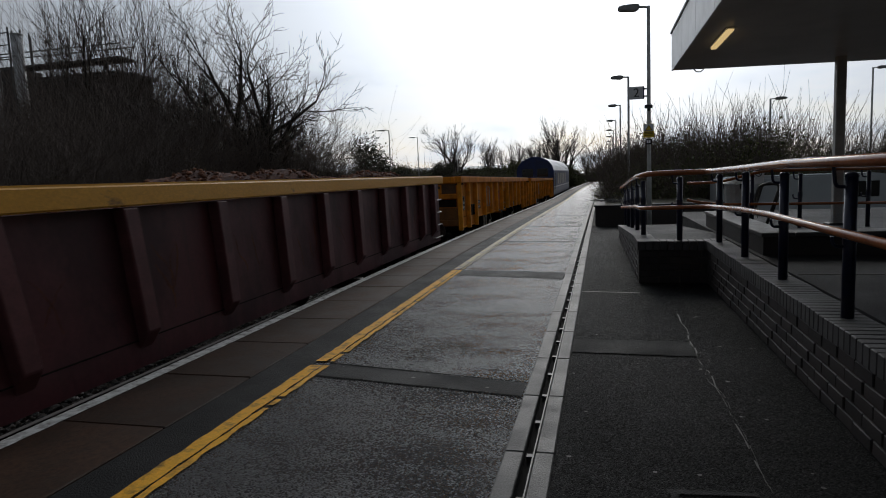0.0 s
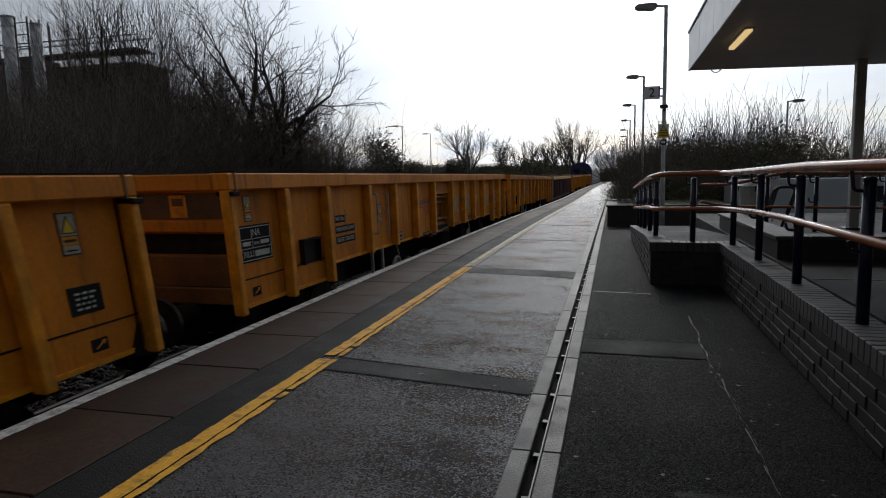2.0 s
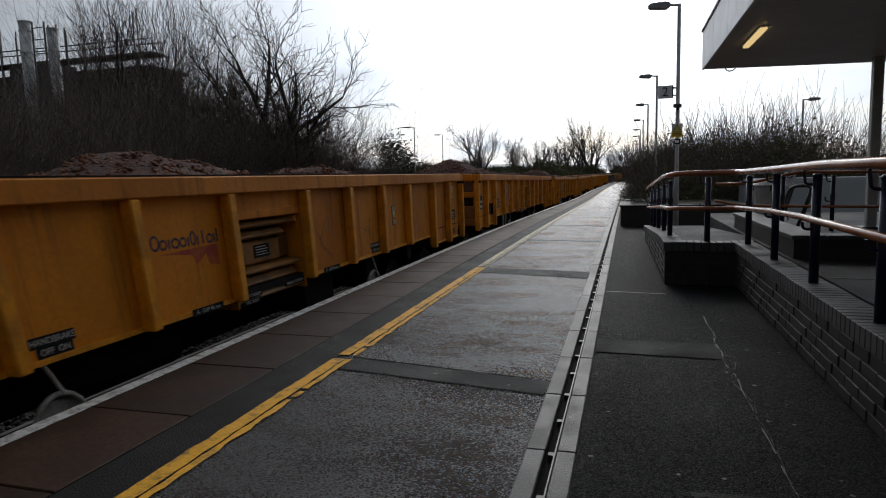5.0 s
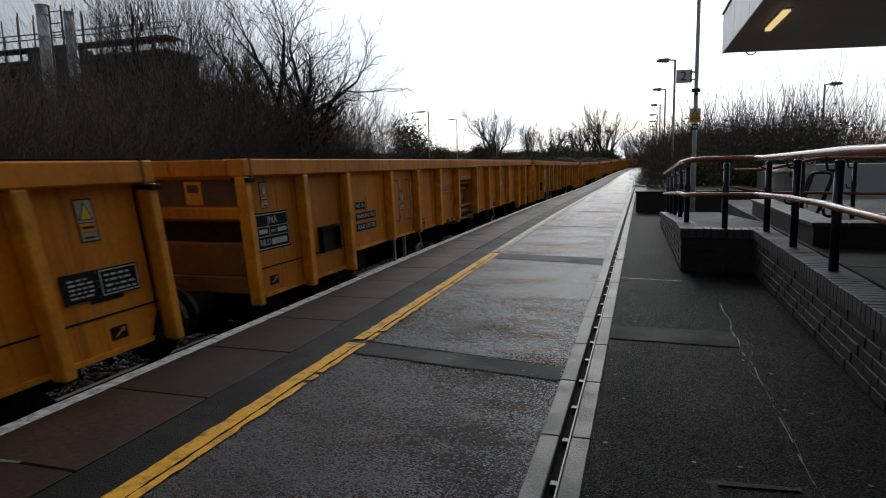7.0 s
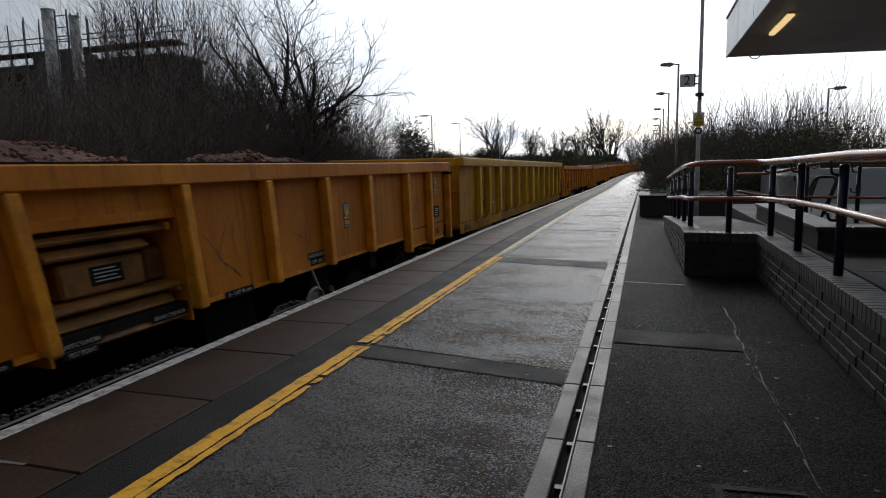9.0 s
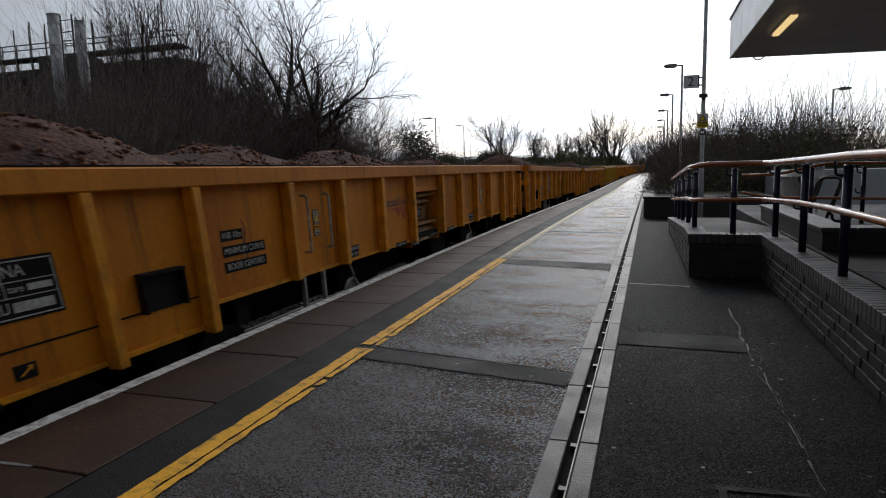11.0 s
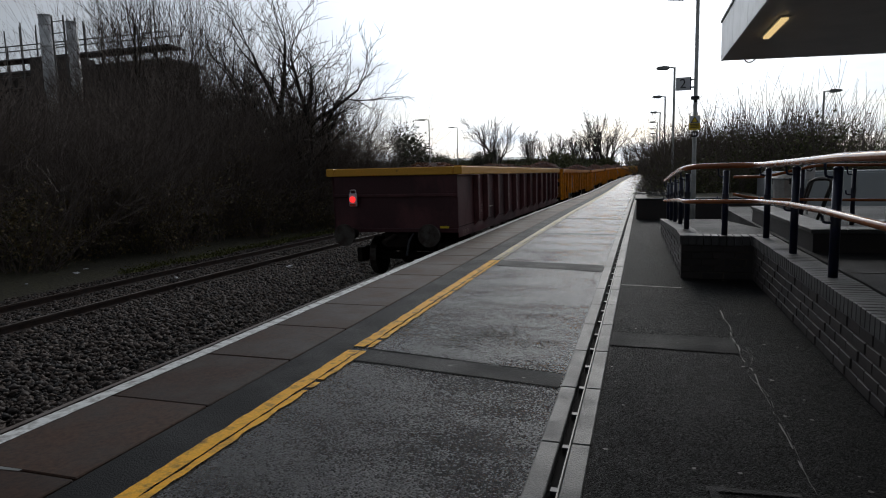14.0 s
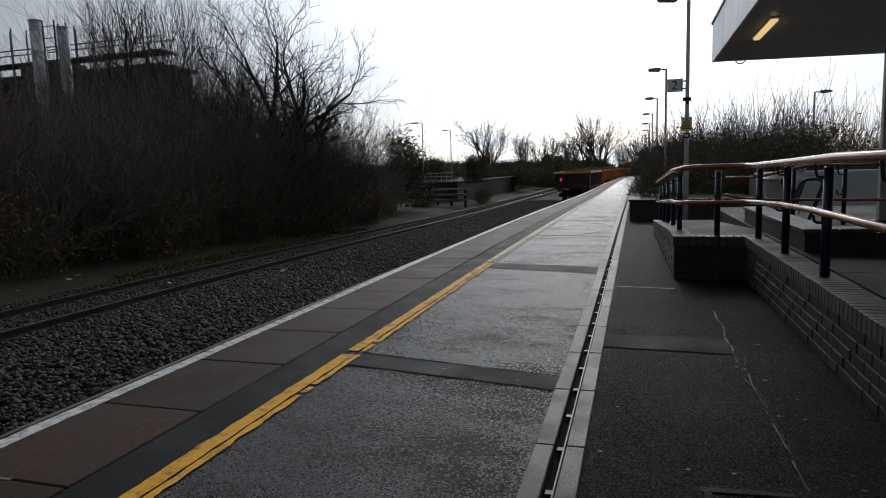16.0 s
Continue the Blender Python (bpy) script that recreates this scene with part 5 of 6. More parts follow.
for x, y, s, a in ((-6.5, 124, 1.12, 80), (-24.5, 108, 1.0, 20), (-19.5, 116, 0.8, 140), (-16.0, 120, 0.78, 200), (-13.5, 126, 0.70, 270), (0.5, 140, 0.75, 45), (-2.5, 136, 0.6, 110), (-27.5, 122, 0.6, 330), (-8.8, 130, 0.9, 12)):
    c = copy_thing(ft, pose(x, y, -1.2, 0, 0, a))
    c.scale = (s * 1.1, s * 1.1, s * 1.3)


def moss():
    rng = np.random.default_rng(14)
    n = 6000
    y = rng.uniform(12.5, 27, n)
    x = -12.1 - 0.9 * rng.uniform(0, 1, n) ** 1.5 + 0.25 * np.sin(y * 1.7)
    z = -1.08 + 0.02 * rng.normal(size=n) + np.array([grade(t) for t in y])
    v, f = leaves(rng, np.stack([x, y, z + 0.02], 1), 0.04, up=0.9)
    tagged(mesh_np("moss", v, f, M_MOSS), "yellow-green moss and short grass on the track verge", "moss", kind="stuff")


moss()


def litter():
    rng = random.Random(3)
    for x, y in ((-12.9, 10.4), (-13.1, 11.9), (-13.4, 12.4), (-8.3, 13.7), (-10.0, 11.7)):
        t = thing("litter", "small crumpled pale scrap of litter by the track", "litter", "litter scraps", (x, y, Z_BED + 0.07))
        bm = bmesh.new()
        v = [bm.verts.new((rng.uniform(-0.09, 0.09), rng.uniform(-0.09, 0.09), rng.uniform(0, 0.06))) for _ in range(8)]
        bmesh.ops.convex_hull(bm, input=v)
        part("scrap", bm, M_SIGNW, t)


litter()
# cut brash heap by the far wall
def brash():
    rng = np.random.default_rng(17)
    t = thing("brushwood_pile", "pale heap of cut twigs on the planter", "brushwood", at=(0.45, 19.5, grade(19.5) + 0.45))
    tagged(t, kind="stuff")
    segs = []
    for _ in range(40):
        p = rng.normal(size=3) * np.array([0.25, 0.3, 0.05]) + np.array([0, 0, 0.06])
        d = rng.normal(size=3) * np.array([0.3, 0.3, 0.1])
        segs.append((p, p + d, 0.012, 0.008))
    tagged(branch_mesh("twigs", segs, M_GUT, t, 4), kind="stuff")


brash()


# ---- the train ----
L_BOX, L_MLA, GAP = 14.9, 14.95, 1.14
SIDE, OUT, RIM_LOW, RIM_TOP = 1.315, 1.425, 1.20, 1.355
RIM_Z0, RIM_Z1 = RIM_LOW, RIM_TOP
RIBS_BOX = (0.045, 1.05, 2.05, 3.40, 4.50, 5.62, 6.76, 8.14, 9.26, 10.38, 11.50, 12.85, 13.85, 14.855)
RIBS_MLA = (1.33, 2.16, 3.26, 4.43, 5.54, 6.69, 7.84, 8.92, 10.05, 11.17, 12.30, 13.38, 14.26)


def wheelset(parent, y):
    b = part("bogie_frame", boxes((0.98, 1.10, y - 1.35, y + 1.35, -0.61, -0.30), (-1.10, -0.98, y - 1.35, y + 1.35, -0.61, -0.30), (-1.0, 1.0, y - 0.2, y + 0.2, -0.5, -0.1),
                                  (0.96, 1.14, y - 0.45, y + 0.45, -0.75, -0.50), bevel=0.02), M_UNDER, parent, "grimy bogie frame")
    for a in (-0.9, 0.9):
        for s in (-1, 1):
            bm = bmesh.new()
            tube(bm, [(s * 0.69, y + a, -0.51), (s * 0.72, y + a, -0.51), (s * 0.721, y + a, -0.51), (s * 0.83, y + a, -0.51)], 0.42, 20)
            part("wheel", bm, M_WHEEL, b)
        part("axle", rod([(-0.7, y + a, -0.51), (0.7, y + a, -0.51)], 0.08, 8), M_UNDER, b)
        part("spring", rod([(1.04, y + a, -0.55), (1.04, y + a, -0.2)], 0.07, 8), M_UNDER, b)


def rim_set(t, L, material, label, up=0.0):
    RIM_Z0, RIM_Z1 = RIM_LOW + up, RIM_TOP + up
    bm = boxes((OUT - 0.17, OUT, 0.0, L, RIM_Z0, RIM_Z1), bevel=0.012)
    part("top_rim", bm, material, t, label)
    part("top_rim", boxes((-OUT, -OUT + 0.17, 0.0, L, RIM_Z0, RIM_Z1), bevel=0.012), material, t, label)
    for y0, y1 in ((0.0, 0.15), (L - 0.15, L)):
        part("end_rim", boxes((-OUT + 0.175, OUT - 0.175, y0, y1, RIM_Z0, RIM_Z1 - 0.004), bevel=0.012), material, t, label)
    part("rim_lip", boxes((OUT - 0.16, OUT - 0.01, 0.05, L - 0.05, RIM_Z1, RIM_Z1 + 0.012)), M_UNDER if material is M_WYEL else material, t)


def buffers(t, L):
    for y, d in ((0.0, -1), (L, 1)):
        for s in (-0.87, 0.87):
            b = part("buffer", rod([(s, y, 0.06), (s, y + d * 0.42, 0.06)], 0.10, 12), M_UNDER, t)
            part("buffer_head", rod([(s, y + d * 0.42, 0.06), (s, y + d * 0.47, 0.06)], 0.22, 16), M_WHEEL, b)
        part("coupling", rod([(0, y, 0.0), (0, y + d * 0.56, -0.06)], 0.05, 8), M_UNDER, t)
        part("brake_hose", rod(curve_pts([(0.4, y, 0.05), (0.4, y + d * 0.25, -0.05), (0.35, y + d * 0.3, -0.35)], 0.1), 0.025, 6), M_DARKMETAL, t)


def plate(t, y0, y1, z0, z1, lines, x=SIDE, word="", border=True):
    p = part("data_plate", boxes((x + 0.001, x + 0.006, y0, y1, z0, z1)), M_PLATE, t, "black data plate with white lettering")
    xx = x + 0.0065
    if border:
        for b in ((y0 + 0.012, y1 - 0.012, z0 + 0.010, z0 + 0.018), (y0 + 0.012, y1 - 0.012, z1 - 0.018, z1 - 0.010), (y0 + 0.012, y0 + 0.02, z0 + 0.02, z1 - 0.02), (y1 - 0.02, y1 - 0.012, z0 + 0.02, z1 - 0.02)):
            part("border_line", boxes((xx, xx + 0.002, *b)), M_INKW, p)
    top = z1 - 0.03
    step = (z1 - z0 - 0.05) / lines
    rng = random.Random(int(1000 * y0))
    for i in range(lines):
        z = top - step * (i + 0.5)
        if word and i == 0:
            words("lettering", word, step * 1.15, M_INKW, p, Matrix.Translation((xx + 0.001, (y0 + y1) / 2, z)) @ Matrix.Rotation(radians(90), 4, "Z") @ Matrix.Rotation(radians(90), 4, "X"), 0.001)
            continue
        y = y0 + 0.05
        while y < y1 - 0.07:
            w = rng.uniform(0.02, 0.06)
            part("text_bar", boxes((xx, xx + 0.002, y, min(y + w, y1 - 0.04), z - step * 0.22, z + step * 0.22)), M_INKW, p)
            y += w + 0.02


def warn_label(t, y, z, x=SIDE, w=0.13, h=0.28):
    p = part("warning_label", boxes((x + 0.001, x + 0.005, y, y + w, z, z + h)), M_INK, t, "small white and yellow warning label")
    part("label_face", boxes((x + 0.0055, x + 0.007, y + 0.010, y + w - 0.010, z + h * 0.46, z + h - 0.010)), M_LABEL, p)
    part("label_strip", boxes((x + 0.0055, x + 0.007, y + 0.010, y + w - 0.010, z + h * 0.24, z + h * 0.44)), M_WRIB, p)
    part("label_foot", boxes((x + 0.0055, x + 0.007, y + 0.010, y + w - 0.010, z + 0.010, z + h * 0.23)), M_LABEL, p)
    for inset, m, d in ((0.016, M_INK, 0.0), (0.030, M_SIGNY, 0.0018)):
        bm = bmesh.new()
        prism(bm, [(y + inset, z + h * 0.48 + inset * 0.5), (y + w - inset, z + h * 0.48 + inset * 0.5), (y + w / 2, z + h - inset * 1.2)], x + 0.0075 + d, x + 0.009 + d, axis="x")
        part("triangle", bm, m, p)
    part("text_bar", boxes((x + 0.0075, x + 0.009, y + 0.025, y + w - 0.025, z + h * 0.31, z + h * 0.37)), M_INK, p)
    part("text_bar", boxes((x + 0.0075, x + 0.009, y + 0.025, y + w - 0.030, z + h * 0.09, z + h * 0.13)), M_INK, p)


def side_words(t, text, y, z, size, material, x=SIDE + 0.0065, align="CENTER"):
    words("lettering", text, size, material, t, Matrix.Translation((x, y, z)) @ Matrix.Rotation(radians(90), 4, "Z") @ Matrix.Rotation(radians(90), 4, "X"), 0.001, align)


def stencil(t, text, y, z, size=0.07, x=SIDE):
    """White lettering on a black strip; y is its rear end."""
    w = len(text) * size * 0.60 + 0.03
    p = part("stencil_panel", boxes((x + 0.001, x + 0.004, y, y + w, z - size * 0.62, z + size * 0.62)), M_PLATE, t, "black stencil panel")
    side_words(p, text, y + w / 2, z, size, M_INKW, x + 0.0055)


def box_wagon():
    """Bogie box wagon; origin at its rear end on the track's centre line, z at platform height. The detailed side faces +x."""
    t = thing("box_wagon", "weathered yellow bogie box wagon with upright ribs", "wagon", "box wagons")
    L = L_BOX
    for s in (1, -1):
        # side sheet, deeper over the bogies, open at the equipment bay
        x0, x1 = (SIDE - 0.012, SIDE) if s > 0 else (-SIDE, -SIDE + 0.012)
        for y0, y1, z0 in ((0.06, 2.12, 0.10), (2.12, 6.80, 0.27), (8.10, 12.79, 0.27), (12.79, L - 0.06, 0.10)):
            part("side_sheet", boxes((x0, x1, y0, y1, z0, RIM_Z0)), M_WYEL, t)
        part("side_sheet", boxes((x0, x1, 6.80, 8.10, 1.03, RIM_Z0)), M_WYEL, t)
        # bottom flange and weld seams
        for a, b, z in ((0.1, 2.1, 0.10), (2.14, 6.74, 0.27), (8.16, 12.77, 0.27), (12.81, L - 0.1, 0.10)):
            part("bottom_flange", boxes((x0, x1 + 0.02, a, b, z - 0.035, z) if s > 0 else (x0 - 0.02, x1, a, b, z - 0.035, z)), M_WRIB, t)
        xo = (SIDE, SIDE + 0.006) if s > 0 else (-SIDE - 0.006, -SIDE)
        for a, b in ((0.1, 2.0), (12.9, L - 0.1)):
            part("weld_seam", boxes((*xo, a, b, 0.335, 0.347)), M_UNDER, t)
        for i, y in enumerate(RIBS_BOX):
            w = 0.045 if i in (0, len(RIBS_BOX) - 1) else 0.052
            deep = y < 2.2 or y > 12.7
            z0 = 0.035 if deep else 0.235
            bm = bmesh.new()
            a, b = (SIDE, OUT) if s > 0 else (-OUT, -SIDE)
            box(bm, a, b, y - w, y + w, z0, RIM_Z0)
            bmesh.ops.bevel(bm, geom=bm.edges[:], offset=0.012, segments=1, affect="EDGES", clamp_overlap=True)
            part("rib", bm, M_WRIB, t)
    rim_set(t, L, M_WYEL, "thick yellow top rim")
    for y in (0.11, L - 0.11):
        part("corner_strap", boxes((OUT - 0.10, OUT + 0.005, y - 0.011, y + 0.011, RIM_Z0 - 0.01, RIM_Z1 + 0.004)), M_WEND, t)
    # ends
    for y0, y1, d in ((0.10, 0.13, -1), (L - 0.13, L - 0.10, 1)):
        part("end_sheet", boxes((-SIDE, SIDE, y0, y1, 0.18, RIM_Z0)), M_WYEL, t)
        ya, yb = (0.0, 0.10) if d < 0 else (L - 0.10, L)
        # lower end parts take the darker brown, which carries the end's shade
        part("end_beam", boxes((-SIDE, SIDE, ya + 0.01, yb - 0.004, 0.14, 0.30), bevel=0.01), M_WEND, t)
        part("end_panel", boxes((-SIDE, 0.12, ya + 0.012, yb - 0.004, 0.302, RIM_Z0 - 0.004), bevel=0.008), M_WYEL, t)
        part("end_beam", boxes((0.122, SIDE - 0.002, ya + 0.02, yb - 0.004, 0.82, 0.93), bevel=0.01), M_WYEL, t)
        part("end_panel", boxes((0.122, SIDE - 0.002, ya + 0.03, yb - 0.004, 0.302, 0.60), bevel=0.008), M_WEND, t, "lower panel in shade-darkened brown")
        # flat dark sheets paint the shade inside the end recesses
        part("end_pocket", boxes((0.34, SIDE - 0.05, y0 - 0.006, y0 - 0.001, 0.61, 0.80)), M_UNDER, t, "near-black sheet for pocket shade")
        part("end_pocket", boxes((0.16, SIDE - 0.05, y0 - 0.006, y0 - 0.001, 0.94, 1.18)), M_WDARK, t, "dark brown sheet for pocket shade")
        if d < 0:
            part("warning_label", boxes((0.72, 0.90, y0 - 0.012, y0 - 0.007, 0.95, 1.16)), M_WRIB, t, "small faded warning label")
            part("label_mark", boxes((0.75, 0.87, y0 - 0.015, y0 - 0.0125, 1.06, 1.13)), M_WDARK, t)
        for sx in (1, -1):
            part("corner_block", boxes((min(sx * 1.28, sx * 1.46), max(sx * 1.28, sx * 1.46), ya + 0.005, yb + 0.01, RIM_Z0 - 0.05, RIM_Z0 - 0.008), bevel=0.008), M_UNDER, t)
            g = bmesh.new()
            prism(g, [(0.12 if d < 0 else L - 0.12, 0.28), (0.12 if d < 0 else L - 0.12, 0.02), (0.24 if d < 0 else L - 0.24, 0.04)], min(sx * 1.25, sx * 1.34), max(sx * 1.25, sx * 1.34), axis="x")
            part("jack_gusset", g, M_UNDER, t)
    part("floor", boxes((-SIDE + 0.02, SIDE - 0.02, 0.14, L - 0.14, 0.24, 0.30)), M_UNDER, t)
    # the last box is an unseen far-side skirt, added to block light underneath
    part("centre_sill", boxes((-0.45, 0.45, 0.1, L - 0.1, -0.35, 0.235), (-1.2, 1.2, 2.6, 2.8, -0.05, 0.235), (-1.2, 1.2, 11.8, 12.0, -0.05, 0.235), (-1.22, -1.1, 2.2, 12.6, -0.20, 0.235)), M_UNDER, t)
    part("brake_reservoir", rod([(0.7, 5.2, -0.12), (0.7, 6.5, -0.12)], 0.19, 12), M_UNDER, t)
    part("brake_rigging", boxes((0.6, 1.0, 8.6, 9.4, -0.28, 0.12), bevel=0.02), M_UNDER, t)
    part("distributor_valve", boxes((0.5, 1.0, 10.5, 11.0, -0.2, 0.2), bevel=0.03), M_UNDER, t)
    wheelset(t, 1.95)
    wheelset(t, L - 1.95)
    buffers(t, L)
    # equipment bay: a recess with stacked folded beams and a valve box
    bay = part("equipment_bay", boxes((SIDE - 0.42, SIDE - 0.40, 6.80, 8.10, 0.14, 0.98)), M_WDARK, t, "recessed equipment bay")
    for b in ((SIDE - 0.40, SIDE, 6.79, 6.81, 0.14, 0.98), (SIDE - 0.40, SIDE, 8.09, 8.11, 0.14, 0.98)):
        part("bay_panel", boxes(b), M_WYEL, bay)
    part("bay_header", boxes((SIDE - 0.06, SIDE + 0.012, 6.815, 8.085, 0.955, 1.028), bevel=0.008), M_WYEL, bay)
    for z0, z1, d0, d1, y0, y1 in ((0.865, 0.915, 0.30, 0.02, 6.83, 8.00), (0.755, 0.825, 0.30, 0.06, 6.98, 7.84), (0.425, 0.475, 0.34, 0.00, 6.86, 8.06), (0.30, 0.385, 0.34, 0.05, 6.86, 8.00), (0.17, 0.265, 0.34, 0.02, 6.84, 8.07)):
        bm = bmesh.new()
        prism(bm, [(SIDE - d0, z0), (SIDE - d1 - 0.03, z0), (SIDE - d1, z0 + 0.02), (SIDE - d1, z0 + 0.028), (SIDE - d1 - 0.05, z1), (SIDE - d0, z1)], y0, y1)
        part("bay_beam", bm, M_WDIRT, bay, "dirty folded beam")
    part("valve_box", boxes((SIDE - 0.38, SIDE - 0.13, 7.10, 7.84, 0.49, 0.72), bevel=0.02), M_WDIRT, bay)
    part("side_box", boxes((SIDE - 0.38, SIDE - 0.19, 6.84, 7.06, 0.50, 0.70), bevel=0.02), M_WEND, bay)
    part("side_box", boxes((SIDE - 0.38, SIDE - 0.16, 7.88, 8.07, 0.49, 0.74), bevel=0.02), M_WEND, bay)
    pl = part("vent_plate", boxes((SIDE - 0.129, SIDE - 0.124, 7.34, 7.62, 0.55, 0.68)), M_PLATE, bay, "black instruction plate")
    for i in range(4):
        part("text_bar", boxes((SIDE - 0.1235, SIDE - 0.122, 7.37, 7.59 - 0.03 * (i % 2), 0.575 + i * 0.026, 0.583 + i * 0.026)), M_INKW, pl)
    for y, z in ((8.02, 0.87), (6.88, 0.72), (8.03, 0.40), (6.87, 0.33)):
        part("end_block", boxes((SIDE - 0.10, SIDE - 0.02, y - 0.025, y + 0.025, z, z + 0.06), bevel=0.006), M_WRIB, bay)
    stencil(bay, "BRAKE CYLINDER", 6.84, 0.235, 0.042, SIDE - 0.018)
    stencil(bay, "TEST POINT", 6.90, 0.175, 0.042, SIDE - 0.018)
    stencil(bay, "BRAKE CYLINDER", 7.68, 0.235, 0.042, SIDE - 0.018)
    # hatch box in the second panel
    h = part("hatch", boxes((SIDE, SIDE + 0.012, 1.42, 1.80, 0.33, 0.60)), M_PLATE, t, "black hinged hatch")
    part("hatch_hood", boxes((SIDE, SIDE + 0.07, 1.39, 1.83, 0.60, 0.62), (SIDE, SIDE + 0.06, 1.39, 1.41, 0.33, 0.60), (SIDE, SIDE + 0.06, 1.81, 1.83, 0.33, 0.60)), M_UNDER, h)
    # grab rails and step
    for y in (3.72, 4.18):
        g = part("grab_rail", rod(curve_pts([(SIDE, y, 1.06), (SIDE + 0.07, y, 1.06), (SIDE + 0.07, y, 0.48), (SIDE, y, 0.48)], 0.03), 0.014, 8), M_GALV, t, "pale grab rail")
    for y in (3.66, 4.08):
        part("step_leg", boxes((SIDE - 0.06, SIDE - 0.02, y, y + 0.045, -0.42, 0.26)), M_GALV, t, "pale step leg")
    part("step_tread", boxes((SIDE - 0.10, SIDE + 0.02, 3.6, 4.12, -0.45, -0.42)), M_UNDER, t)
    # handbrake wheels, their levers and lettering
    for yw in (4.78, 10.12):
        ring = bmesh.new()
        tube(ring, [(SIDE - 0.04, yw + 0.20 * math.cos(a), -0.19 + 0.20 * math.sin(a)) for a in (k * math.pi / 10 for k in range(21))], 0.020, 8)
        hb = part("handbrake_wheel", ring, M_GALV, t, "pale handbrake wheel", True)
        part("wheel_disc", rod([(SIDE - 0.07, yw, -0.19), (SIDE - 0.055, yw, -0.19)], 0.19, 18), M_GALV, hb)
        part("lever", rod([(SIDE - 0.02, yw - 0.06, 0.22), (SIDE + 0.0, yw + 0.02, 0.02)], 0.014, 6), M_GALV, t)
        stencil(t, "HANDBRAKE", yw - 0.14, 0.375, 0.058)
        stencil(t, "OFF  ON", yw - 0.10, 0.305, 0.058)
    # lettering and labels
    pl = part("data_plate", boxes((SIDE + 0.001, SIDE + 0.006, 0.22, 0.80, 0.50, 0.86)), M_PLATE, t, "black data plate with white lettering")
    for b in ((0.235, 0.785, 0.515, 0.523), (0.235, 0.785, 0.837, 0.845), (0.235, 0.243, 0.525, 0.835), (0.777, 0.785, 0.525, 0.835), (0.245, 0.775, 0.632, 0.638), (0.245, 0.775, 0.722, 0.728), (0.44, 0.446, 0.640, 0.720)):
        part("border_line", boxes((SIDE + 0.0065, SIDE + 0.008, *b)), M_INKW, pl)
    side_words(pl, "JNA", 0.51, 0.782, 0.10, M_INKW)
    side_words(pl, "tare", 0.515, 0.682, 0.06, M_INKW)
    for y0, y1, z0, z1 in ((0.27, 0.41, 0.662, 0.702), (0.59, 0.75, 0.662, 0.702), (0.47, 0.74, 0.548, 0.606)):
        part("text_bar", boxes((SIDE + 0.0065, SIDE + 0.008, y0, y1, z0, z1)), M_INKW, pl)
    side_words(pl, "NLU", 0.36, 0.577, 0.09, M_INKW)
    warn_label(t, 0.36, 0.895, w=0.12, h=0.25)
    warn_label(t, 3.92, 0.62, w=0.13, h=0.28)
    warn_label(t, 10.88, 0.595, w=0.15, h=0.29)
    for ya, yb, seed in ((2.2, 3.3, 61), (8.3, 9.1, 62), (9.4, 10.2, 63), (11.65, 12.7, 64), (12.95, 13.7, 65)):
        scrapes(t, ya, yb, seed, M_WEND)
    warn_label(t, 14.26, 0.84, w=0.15, h=0.28)
    plate(t, 14.22, 14.50, 0.44, 0.63, 4, border=False)
    stencil(t, "WB 10m", 2.38, 0.78, 0.075)
    stencil(t, "MINIMUM CURVE", 2.38, 0.645, 0.075)
    stencil(t, "BOGIE CENTRES", 2.38, 0.51, 0.075)
    stencil(t, "A - GAP 46 mm", 6.12, 0.252, 0.050, SIDE + 0.021)
    stencil(t, "A - GAP 46 mm", 8.5, 0.252, 0.050, SIDE + 0.021)
    for y in (0.36, 14.32):
        j = part("jack_mark", boxes((SIDE + 0.001, SIDE + 0.004, y, y + 0.15, 0.16, 0.25)), M_PLATE, t, "black jacking point mark")
        bm = bmesh.new()
        prism(bm, [(y + 0.03, 0.18), (y + 0.05, 0.18), (y + 0.11, 0.215), (y + 0.12, 0.20), (y + 0.13, 0.235), (y + 0.09, 0.235), (y + 0.10, 0.225)], SIDE + 0.0045, SIDE + 0.006, axis="x")
        part("arrow", bm, M_WRIB, j)
    # faded two-tone emblem in the sixth panel
    # a row of rings and stems in place of the lettering
    y = 5.80
    for i, w in enumerate((0.10, 0.08, 0.05, 0.10, 0.08, 0.05, 0.07, 0.04, 0.10, 0.08, 0.04, 0.04)):
        c, h = y + w / 2, 0.115 if i in (0, 6, 8, 11) else 0.075
        if i % 3 == 2 or w < 0.06:
            part("emblem_mark", boxes((SIDE + 0.001, SIDE + 0.003, c - 0.009, c + 0.009, 0.80, 0.80 + h)), M_BLUEINK, t)
        else:
            sprayed(t, [(c + 0.42 * w * math.sin(k * math.pi / 4), 0.80 + h * (0.5 - 0.46 * math.cos(k * math.pi / 4))) for k in range(9)], 0.009, M_BLUEINK, "", "emblem_mark")
        y += w
    bm = bmesh.new()
    prism(bm, [(5.88, 0.765), (6.60, 0.785), (6.60, 0.60), (6.47, 0.62), (6.44, 0.72), (6.30, 0.64), (6.26, 0.725)], SIDE + 0.001, SIDE + 0.003, axis="x")
    part("emblem_swoosh", bm, M_REDFADE, t, "faded red emblem shape")
    return t


